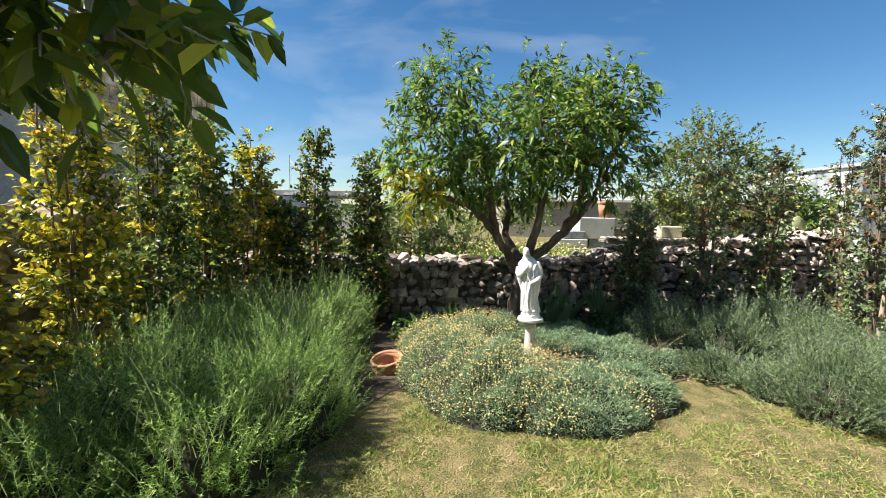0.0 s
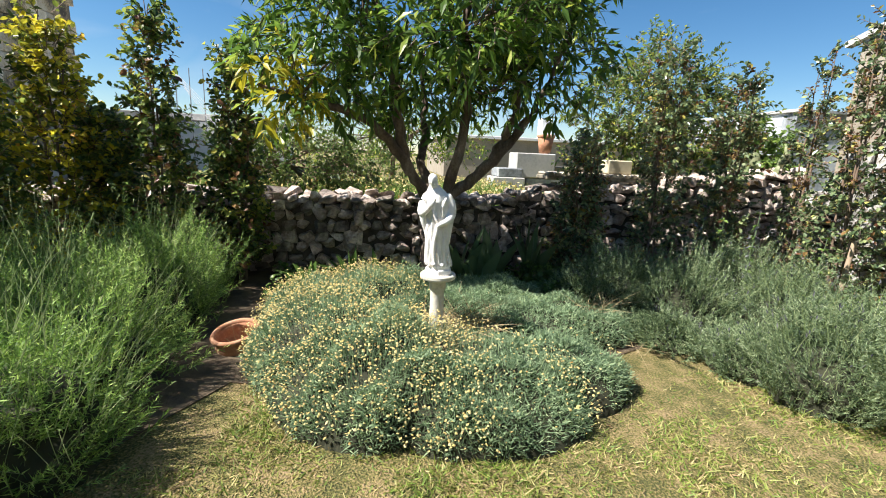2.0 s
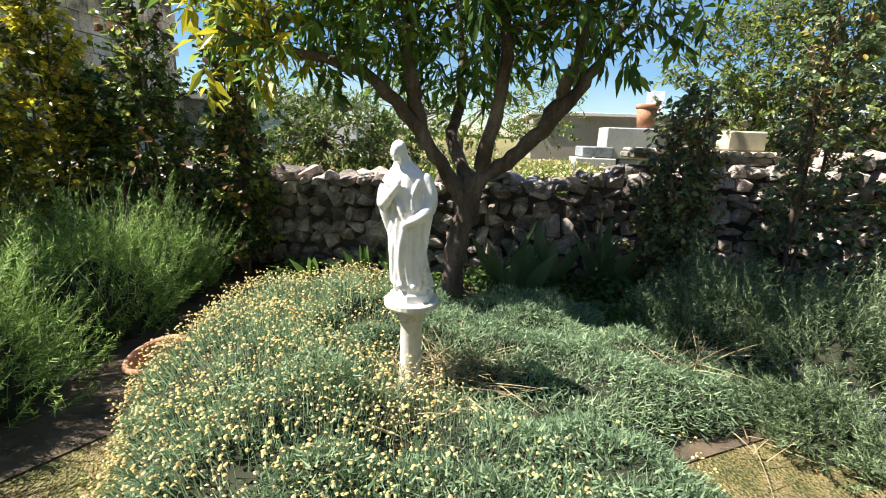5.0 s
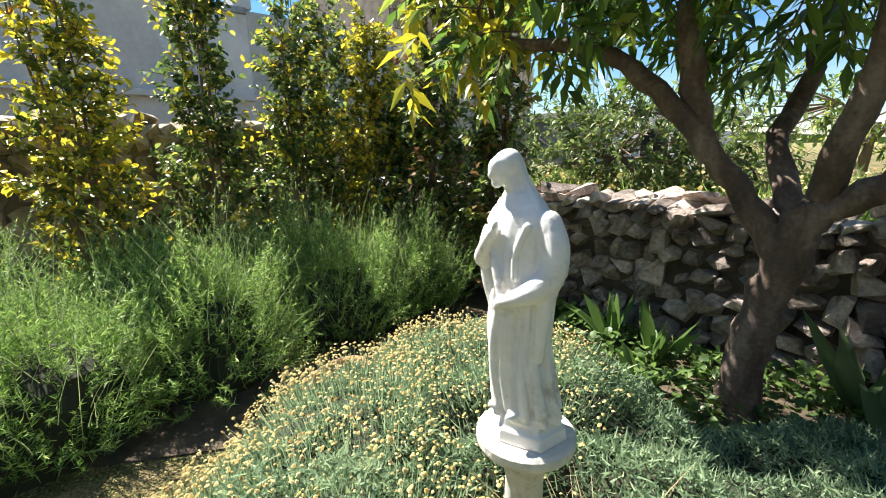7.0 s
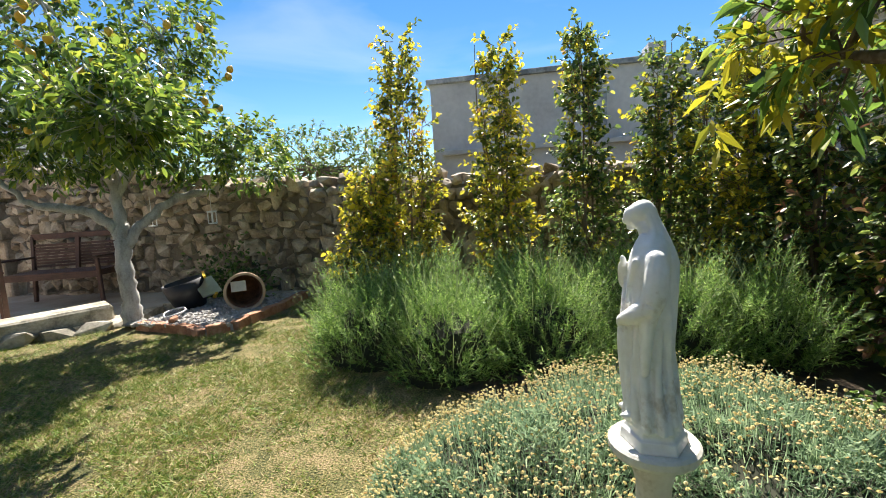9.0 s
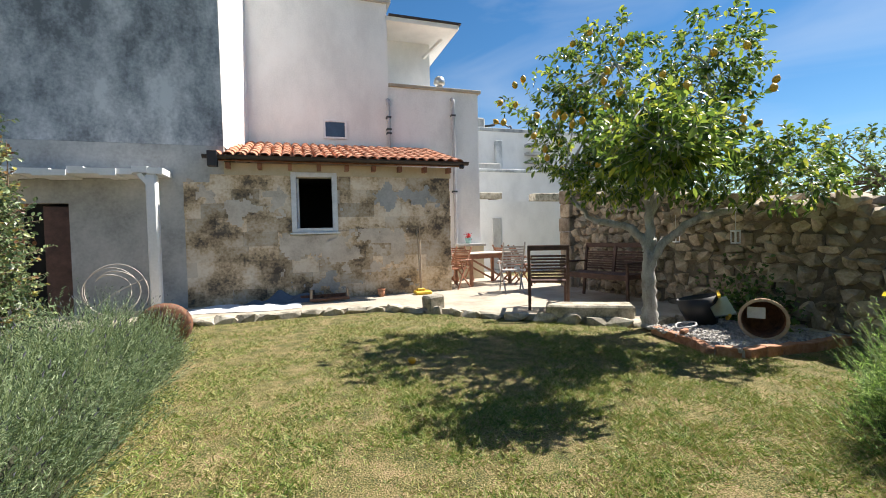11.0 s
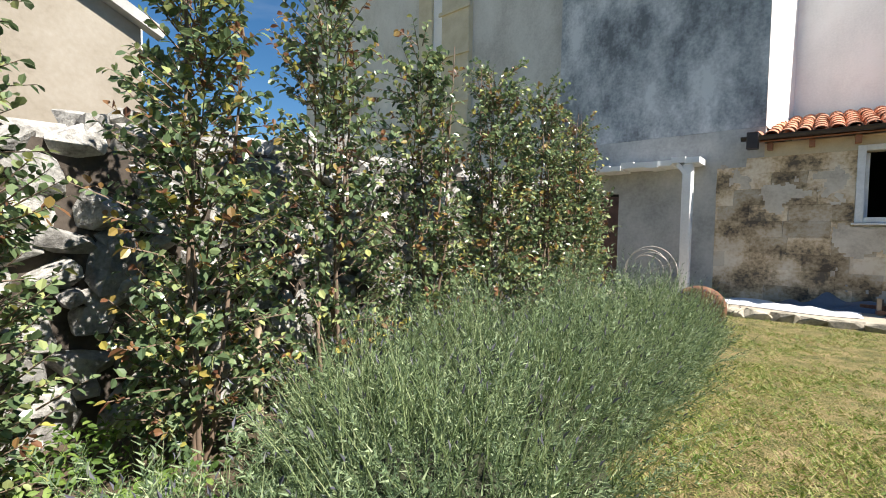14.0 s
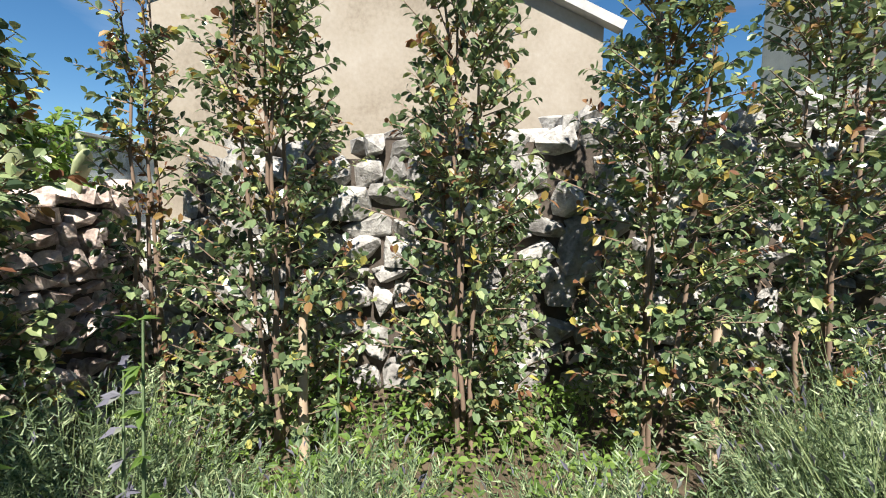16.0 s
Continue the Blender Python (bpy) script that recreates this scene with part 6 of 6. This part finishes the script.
for s in (-1, 1):
    part("end_post", box_bm(s * 0.33 - 0.025, s * 0.33 + 0.025, -0.03, 0.03, 0.07, 0.24, bevel=0.01), M_STAKE, saw)
part("backboard", box_bm(-0.33, 0.5, -0.20, -0.17, 0.0, 0.12), M_RUST, saw)
sheet = thing("plastic_sheet", "crumpled white plastic sheet along the wall", "plastic sheet", at=(3.0, -4.5, 0.085))
N = 40
vs = []
for j in range(16):
    for i in range(N):
        u, w = i / (N - 1), j / 15
        z = 0.10 * (noise.noise(Vector((u * 9, w * 3, 0))) * 0.6 + 0.5) * math.sin(math.pi * u) ** 0.5 * math.sin(math.pi * w) ** 0.5 + 0.004
        vs.append((u * 1.9 - 0.95 + 0.06 * noise.noise(Vector((u * 4, w * 4, 5))), w * 0.6 - 0.3 + 0.10 * math.sin(u * 6), z))
fs = [(j * N + i, j * N + i + 1, j * N + N + i + 1, j * N + N + i) for j in range(15) for i in range(N - 1)]
array_mesh("sheet", vs, fs, M_SHEET, sheet)
tarp = thing("tarpaulin", "dark blue tarpaulin heaped against the wall", "tarpaulin", at=(2.3, -4.98, 0.08))
vs = []
for j in range(10):
    for i in range(N):
        u, w = i / (N - 1), j / 9
        vs.append((u * 1.5 - 0.75, w * 0.32 - 0.16, 0.006 + 0.26 * (0.6 + 0.6 * noise.noise(Vector((u * 6, w * 2, 9)))) * math.sin(math.pi * u) * math.sin(math.pi * w)))
fs = [(j * N + i, j * N + i + 1, j * N + N + i + 1, j * N + N + i) for j in range(9) for i in range(N - 1)]
array_mesh("sheet", vs, fs, M_BLUEGREY, tarp)
hoop = thing("wire_hoops", "round tangle of pale wire hoops by the porch", "wire hoops", at=(4.75, -4.4, 0.08))
lines = []
for k in range(4):
    c, r = (0.06 * (k % 2), 0.02 * k), 0.42 - 0.05 * k
    pts = []
    for i in range(37):
        a = 2 * math.pi * i / 36
        pts.append(((c[0] + r * math.cos(a), c[1] + 0.03 * math.sin(3 * a + k), 0.43 + r * math.sin(a)), 0.008))
    lines.append(pts if k < 2 else pts[4:28])
lines.append([((-0.35, 0, 0.6), 0.007), ((0.0, 0.03, 0.42), 0.007), ((0.32, 0, 0.2), 0.007)])
v, f = tubes(lines, 6)
array_mesh("wire", v, f, M_WIRE, hoop, smooth=True)
drum = thing("rusty_disc", "rusty curved sheet-iron disc beside the lavender", "iron disc", at=(3.62, -2.35, 0.0))
drum.rotation_euler = (radians(76), 0, radians(12))
part("disc", lathe([(0.02, 0.0), (0.30, 0.02), (0.36, 0.06), (0.37, 0.06), (0.31, 0.005), (0.02, -0.015)], 28), M_RUST, drum, smooth=True)
drum.location.z = 0.24
drum.scale = (0.8, 0.8, 0.8)

# gravel bed things
barrel = thing("fallen_barrel", "terracotta barrel pot lying on its side with a white card", "pot", at=(-2.78, 0.12, 0.29))
barrel.rotation_euler = (radians(90), 0, radians(-54))
part("shell", lathe([(0.02, 0.0), (0.16, 0.0), (0.20, 0.18), (0.215, 0.40), (0.195, 0.40), (0.175, 0.18), (0.14, 0.03), (0.02, 0.03)], 30), M_RUST, barrel, smooth=True)
hoop_r = part("rim", lathe([(0.19, 0.385), (0.222, 0.39), (0.222, 0.42), (0.195, 0.42), (0.19, 0.385)], 30, cap=False), M_STAKE, barrel, "pale rim")
for o in barrel.children:
    o.matrix_basis = Matrix.Diagonal((1, 1, -1, 1))
part("card", box_bm(-0.02, 0.14, 0.0, 0.12, -0.33, -0.325, bevel=0.002), M_FRAME, barrel, "white card")
bucket = thing("tipped_barrow", "black plastic barrow tipped over with yellow straps", "barrow", at=(-2.62, -0.50, 0.075))
bucket.rotation_euler = (0.2, 0, 0.7)
part("tub", lathe([(0.02, 0.0), (0.16, 0.0), (0.22, 0.2), (0.24, 0.34), (0.225, 0.34), (0.2, 0.2), (0.14, 0.04), (0.02, 0.03)], 20), M_BLACK, bucket, smooth=True)
part("tray", beam_bm((0.05, 0.2, 0.30), (0.26, 0.26, 0.12), 0.22, 0.02), M_STEEL, bucket)
part("strap", beam_bm((-0.1, 0.23, 0.36), (0.24, 0.24, 0.34), 0.03, 0.03), M_YELLOW, bucket)
part("strap", beam_bm((0.1, 0.26, 0.05), (0.26, 0.30, 0.12), 0.03, 0.03), M_YELLOW, bucket)
hose = thing("hose", "loose coil of pale hose with orange fittings", "hose", at=(-2.15, -0.32, 0.085))
pts = [((0.14 * math.cos(a) * (1 + 0.2 * math.sin(2 * a)), 0.10 * math.sin(a), 0.03 + 0.04 * math.sin(a / 2)), 0.011) for a in np.linspace(0, 8.5, 36)]
v, f = tubes([pts], 7)
array_mesh("tube", v, f, M_PIPE, hose, smooth=True)
part("fitting", beam_bm((0.12, 0.12, 0.03), (0.26, 0.18, 0.03), 0.05, 0.05, bevel=0.012), M_TERRA, hose)
for x, y in ((-2.92, -0.95), (-2.75, 0.02)):
    lan = thing("hanging_lantern", "small white lantern hanging from a lemon branch", "lantern", "lanterns in the lemon tree", (x + 0.25, y + 0.0, 1.08))
    part("frame", box_bm(-0.035, 0.035, -0.035, 0.035, 0.0, 0.014, bevel=0.003), M_FRAME, lan)
    part("cap", box_bm(-0.038, 0.038, -0.038, 0.038, 0.13, 0.15, bevel=0.004), M_FRAME, lan)
    for sx in (-1, 1):
        for sy in (-1, 1):
            part("corner_bar", box_bm(sx * 0.03 - 0.004, sx * 0.03 + 0.004, sy * 0.03 - 0.004, sy * 0.03 + 0.004, 0.014, 0.13), M_FRAME, lan)
    v, f = tubes([[((0, 0, 0.15), 0.003), ((0, 0, 0.36), 0.003)]], 5)
    array_mesh("cord", v, f, M_FRAME, lan)
weed = thing("wall_creeper", "dark leafy creeper at the foot of the brown wall", "creeper")
gen = np.random.default_rng(84)
p = np.stack([gen.uniform(-3.42, -3.0, 900), gen.normal(-0.35, 0.25, 900), np.abs(gen.normal(0.1, 0.28, 900)) + 0.07], 1)
v, f = leaf_arrays(gen, p, gen.normal(0, 1, (900, 3)), np.full(900, 0.06), 0.7, round_leaf=True)
array_mesh("leaves", v, f, M_IVY, weed)

# ---- pieces of walls, roofs and kerbs ----
def rubble(name, label, axis, face, u0, u1, top, sign, material, core, size, keep, seed, thick=0.4):
    """A rubble wall: axis 'x' runs along x with its face at y = face; sign points from the face to the garden."""
    gen = np.random.default_rng(seed)
    pool = [rock_mesh(gen, "stone", material) for _ in range(22)]
    wall = thing(name, label, "wall", kind="structure")
    bm = bmesh.new()
    k = max(4, int((u1 - u0) / 0.4))
    for i in range(k):
        a, b = u0 + (u1 - u0) * i / k, u0 + (u1 - u0) * (i + 1) / k
        h = top((a + b) / 2) - 0.09
        lo, hi = sorted((face - sign * 0.05, face - sign * thick))
        if axis == "x":
            box(bm, a, b, lo, hi, -0.02, h)
        else:
            box(bm, lo, hi, a, b, -0.02, h)
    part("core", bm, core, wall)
    spots, z = [], 0.0
    while z < 2.4:
        hgt = gen.uniform(0.65, 1.3) * size * 0.82
        u = u0
        while u < u1:
            w = gen.uniform(0.55, 1.45) * size
            uc = u + w / 2
            if z + hgt * 0.6 < top(uc) and uc < u1:
                high = hgt * gen.uniform(0.85, 1.3)
                if gen.random() < 0.10:
                    w, high = w * 1.25, high * 1.6
                spots.append((uc, z + hgt / 2 + gen.normal(0, 0.012), w * 1.04, high * 0.98, gen.uniform(0.2, 0.3), gen.normal(0, 0.016)))
            u += w
        z += hgt
    for i in range(int((u1 - u0) / (size * 1.3))):
        uc = u0 + (i + gen.uniform(0.2, 0.8)) * size * 1.3
        spots.append((uc, top(uc) - 0.01, size * gen.uniform(1.0, 1.7), size * gen.uniform(0.5, 0.8), 0.42, -0.12))
    spots.sort(key=lambda s: abs(s[0] - keep))
    vs, fs, base = [], [], 0
    for i, (u, z, w, h, d, out) in enumerate(spots):
        tilt = Euler((gen.normal(0, 0.16), gen.normal(0, 0.22), gen.normal(0, 0.16)))
        c = face + sign * (out - d * 0.36)
        if axis == "x":
            m = Matrix.LocRotScale((u, c, z), tilt, (w, d, h))
        else:
            m = Matrix.LocRotScale((c, u, z), tilt, (d, w, h))
        me = pool[int(gen.integers(22))]
        if i < 300:
            ob = new("stone", me)
            ob.parent = wall
            ob.matrix_basis = m
        else:
            co = np.empty(len(me.vertices) * 3, np.float32)
            me.vertices.foreach_get("co", co)
            mm = np.array(m)
            vs.append(co.reshape(-1, 3) @ mm[:3, :3].T + mm[:3, 3])
            fs += [[base + q for q in p.vertices] for p in me.polygons]
            base += len(me.vertices)
    if vs:
        ob = array_mesh("stones", np.concatenate(vs), [f for f in fs if len(f) == 3], material, wall)
        tagged(ob, kind="stuff")
    return wall


def north_top(u):
    return float(np.interp(u, [-3.6, 1.9, 2.25, 3.0, 4.7, 5.6], [0.82, 0.87, 1.02, 1.08, 1.22, 1.35])) + 0.03 * math.sin(u * 7)


def east_top(u):
    return float(np.interp(u, [-5.2, 2.3, 4.2, 5.55, 5.75, 6.6], [1.86, 1.80, 1.66, 1.50, 1.08, 1.02])) + 0.04 * math.sin(u * 5)


def west_top(u):
    return float(np.interp(u, [-4.4, -3.0, -0.4, 1.7, 6.2], [2.1, 1.95, 1.58, 1.5, 1.45])) + 0.03 * math.sin(u * 6)


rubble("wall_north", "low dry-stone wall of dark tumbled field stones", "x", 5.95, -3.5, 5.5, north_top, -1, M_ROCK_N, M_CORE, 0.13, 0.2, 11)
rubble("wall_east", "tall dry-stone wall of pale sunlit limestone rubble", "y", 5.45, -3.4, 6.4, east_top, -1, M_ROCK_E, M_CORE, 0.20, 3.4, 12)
rubble("wall_west", "mortared wall of brown limestone rubble", "y", -3.5, -4.4, 6.3, west_top, 1, M_ROCK_W, M_CORE_W, 0.19, 0.4, 13)

# dressed blocks at the south end of the west wall
end_post = thing("wall_end_pier", "pier of squared dark stone blocks ending the wall", "pier", kind="structure")
for i in range(7):
    part("block", box_bm(-3.85, -3.38 + 0.02 * math.sin(i * 2.1), -4.75, -4.38 + 0.02 * math.cos(i * 3), 0.06 + 0.3 * i, 0.352 + 0.3 * i, bevel=0.02), M_ROCK_W, end_post)

# tufa blocks of the low house
gen = np.random.default_rng(21)
block_pool = []
for i in range(6):
    bm = bmesh.new()
    bmesh.ops.create_cube(bm, size=1)
    bmesh.ops.bevel(bm, geom=list(bm.edges), offset=0.03, segments=1, affect="EDGES", profile=0.5)
    for v in bm.verts:
        v.co += Vector(gen.normal(0, 0.012, 3))
    me = bpy.data.meshes.new("block")
    bm.to_mesh(me)
    bm.free()
    me.materials.append(M_TUFA)
    block_pool.append(me)
row_h = 0.262
for r_i in range(9):
    z = 0.085 + r_i * row_h
    x = -1.0 - (0.25 if r_i % 2 else 0.0)
    while x < 3.9:
        w = gen.uniform(0.44, 0.60)
        a, b = max(x, -1.0), min(x + w, 3.95)
        cut = [(a, b)]
        if z + row_h > WZ0 - 0.05 and z < WZ1 + 0.06:
            lo, hi = WX0 - 0.05, WX1 + 0.05
            cut = [(p, q) for p, q in ((a, min(b, lo)), (max(a, hi), b)) if q - p > 0.05]
        for p, q in cut:
            if q - p > 0.05 and not (3.2 < p and r_i > 7):
                ob = new("block", block_pool[int(gen.integers(6))])
                ob.parent = low
                ob.matrix_basis = Matrix.LocRotScale(((p + q) / 2, FY - 0.04 + gen.normal(0, 0.004), z + row_h / 2), None, (q - p + 0.004, 0.11, row_h + 0.004))
        x += w

# remains of the plaster coat: thin plates with ragged edges
def plaster(name, parent, x0, x1, z0, z1, y, seed, bias, material, fade=0.35):
    nx, nz = int((x1 - x0) / 0.028), int((z1 - z0) / 0.028)
    sx, sz = (x1 - x0) / nx, (z1 - z0) / nz
    verts, faces, known = [], [], {}

    def at(i, k, back):
        key = (i, k, back)
        if key not in known:
            known[key] = len(verts)
            jx, jz = noise.noise(Vector((i * 1.7, k * 1.3, seed))) * 0.012, noise.noise(Vector((i * 1.1, k * 1.9, seed + 7))) * 0.012
            verts.append((x0 + i * sx + jx, y - (0.014 if back else 0.004 * noise.noise(Vector((i * 0.3, k * 0.3, 2)))), z0 + k * sz + jz))
        return known[key]

    def has(i, k):
        if not (0 <= i < nx and 0 <= k < nz):
            return False
        x, z = x0 + i * sx, z0 + k * sz
        if WX0 - 0.1 < x < WX1 + 0.08 and WZ0 - 0.1 < z < WZ1 + 0.1:
            return False
        edge = min(1, min(i, nx - i) * sx / fade, min(k, nz - k) * sz / fade)
        n1 = noise.noise(Vector((x * 1.7, z * 1.9, seed))) + 0.6 * noise.noise(Vector((x * 5, z * 6, seed))) + 0.3 * noise.noise(Vector((x * 13, z * 13, seed)))
        return n1 + bias + edge * 0.6 - 0.5 > 0

    for i in range(nx):
        for k in range(nz):
            if has(i, k):
                a, b, c, d = at(i, k, 0), at(i + 1, k, 0), at(i + 1, k + 1, 0), at(i, k + 1, 0)
                faces.append((d, c, b, a))
                for (di, dk), (p, q) in (((0, -1), ((i, k), (i + 1, k))), ((1, 0), ((i + 1, k), (i + 1, k + 1))), ((0, 1), ((i + 1, k + 1), (i, k + 1))), ((-1, 0), ((i, k + 1), (i, k)))):
                    if not has(i + di, k + dk):
                        faces.append((at(*p, 0), at(*q, 0), at(*q, 1), at(*p, 1)))
    array_mesh(name, verts, faces, material, parent)


plaster("plaster_patch", low, -0.1, 2.4, 0.55, 1.42, FY + 0.024, 3.3, 0.25, M_PATCH)
plaster("plaster_patch", low, -0.95, 3.2, 0.09, 0.62, FY + 0.022, 8.1, -0.12, M_GREY_LOW)
plaster("plaster_patch", low, -0.95, 1.3, 1.75, 2.44, FY + 0.022, 5.2, -0.10, M_GREY_LOW)
plaster("plaster_patch", low, 2.1, 3.9, 1.5, 2.44, FY + 0.022, 6.6, -0.05, M_PATCH)

# barrel tiles
bm = bmesh.new()
rings = []
for s in (0, 1):
    for rad in (0.098 - 0.014 * s, 0.084 - 0.014 * s):
        rings.append([bm.verts.new((rad * math.cos(a), -0.46 * s, rad * 0.85 * math.sin(a))) for a in np.linspace(0, math.pi, 9)])
for i in range(8):
    bm.faces.new((rings[0][i], rings[0][i + 1], rings[2][i + 1], rings[2][i]))
    bm.faces.new((rings[1][i + 1], rings[1][i], rings[3][i], rings[3][i + 1]))
    bm.faces.new((rings[0][i + 1], rings[0][i], rings[1][i], rings[1][i + 1]))
bmesh.ops.recalc_face_normals(bm, faces=bm.faces)
tile_mesh = bpy.data.meshes.new("roof_tile")
bm.to_mesh(tile_mesh)
bm.free()
tile_mesh.materials.append(M_TILE)
pitch_a = math.atan2(RIDGE_Z - EAVE_Z, EAVE_Y - RIDGE_Y)
for c in range(24):
    for r_i in range(7):
        ob = new("roof_tile", tile_mesh)
        ob.parent = roof
        d = r_i * 0.375
        ob.matrix_basis = Matrix.LocRotScale((-1.12 + c * 0.196 + gen.normal(0, 0.006), EAVE_Y + 0.03 - d * math.cos(pitch_a), EAVE_Z - 0.03 + d * math.sin(pitch_a) + 0.012), Euler((-pitch_a + 0.02, 0, gen.normal(0, 0.02))), (1, 1, 1))

# kerb stones along the patio and bricks round the gravel
pool = [rock_mesh(gen, "kerb_stone", M_KERB) for _ in range(12)]
edge = [(4.4, -3.68), (3.9, -3.68), (2.4, -3.78), (0.72, -3.73), (-0.08, -2.98), (-0.73, -2.22), (-1.33, -1.67), (-1.98, -1.02), (-3.3, -0.86)]
for (ax, ay), (bx, by) in zip(edge, edge[1:]):
    n = max(1, round(math.hypot(bx - ax, by - ay) / 0.33))
    for i in range(n):
        t = (i + 0.5) / n
        ob = new("kerb_stone", pool[int(gen.integers(12))])
        ob.parent = patio
        ob.matrix_basis = Matrix.LocRotScale((ax + (bx - ax) * t, ay + (by - ay) * t, 0.025 + gen.normal(0, 0.008)), Euler((gen.normal(0, 0.06), gen.normal(0, 0.06), math.atan2(by - ay, bx - ax) + gen.normal(0, 0.06))), (0.36, gen.uniform(0.14, 0.2), gen.uniform(0.13, 0.19)))
brick = bpy.data.meshes.new("brick")
bm = box_bm(-0.5, 0.5, -0.5, 0.5, -0.5, 0.5, bevel=0.06)
bm.to_mesh(brick)
bm.free()
brick.materials.append(M_TERRA)
edge = [(-1.97, -0.62), (-1.86, 0.0), (-1.72, 0.36), (-1.95, 0.55), (-2.75, 0.62), (-3.3, 0.62)]
for (ax, ay), (bx, by) in zip(edge, edge[1:]):
    n = max(1, round(math.hypot(bx - ax, by - ay) / 0.21))
    for i in range(n):
        t = (i + 0.5) / n
        ob = new("brick", brick)
        ob.parent = gravel_bed
        ob.matrix_basis = Matrix.LocRotScale((ax + (bx - ax) * t, ay + (by - ay) * t, 0.035 + gen.normal(0, 0.005)), Euler((0, gen.normal(0, 0.05), math.atan2(by - ay, bx - ax) + gen.normal(0, 0.05))), (0.21, 0.09, 0.12))
vs, fs, base = [], [], 0
pebble = rock_mesh(gen, "pebble", M_GRAVEL)
pc = np.array([tuple(v.co) for v in pebble.vertices])
pf = np.array([tuple(p.vertices) for p in pebble.polygons if len(p.vertices) == 3])
for i in range(1500):
    x, y = gen.uniform(-3.3, -1.85), gen.uniform(-0.65, 0.55)
    vs.append(pc * gen.uniform(0.02, 0.05, 3) + np.array([x, y, 0.078]))
    fs.append(pf + base)
    base += len(pc)
tagged(array_mesh("pebbles", np.concatenate(vs), np.concatenate(fs), M_GRAVEL, gravel_bed), kind="stuff")

# coursed blocks on the tall stone house
for r_i in range(14):
    for k in range(10):
        y = 9.02 + k * 0.48 - (0.24 if r_i % 2 else 0)
        a, b = max(y, 9.01), min(y + 0.465, 13.8)
        if b - a < 0.06:
            continue
        ob = new("block", block_pool[(r_i * 3 + k) % 6])
        ob.parent = tower
        ob.matrix_basis = Matrix.LocRotScale((-7.06, (a + b) / 2, 0.2 + r_i * 0.365), None, (0.12, b - a, 0.35))
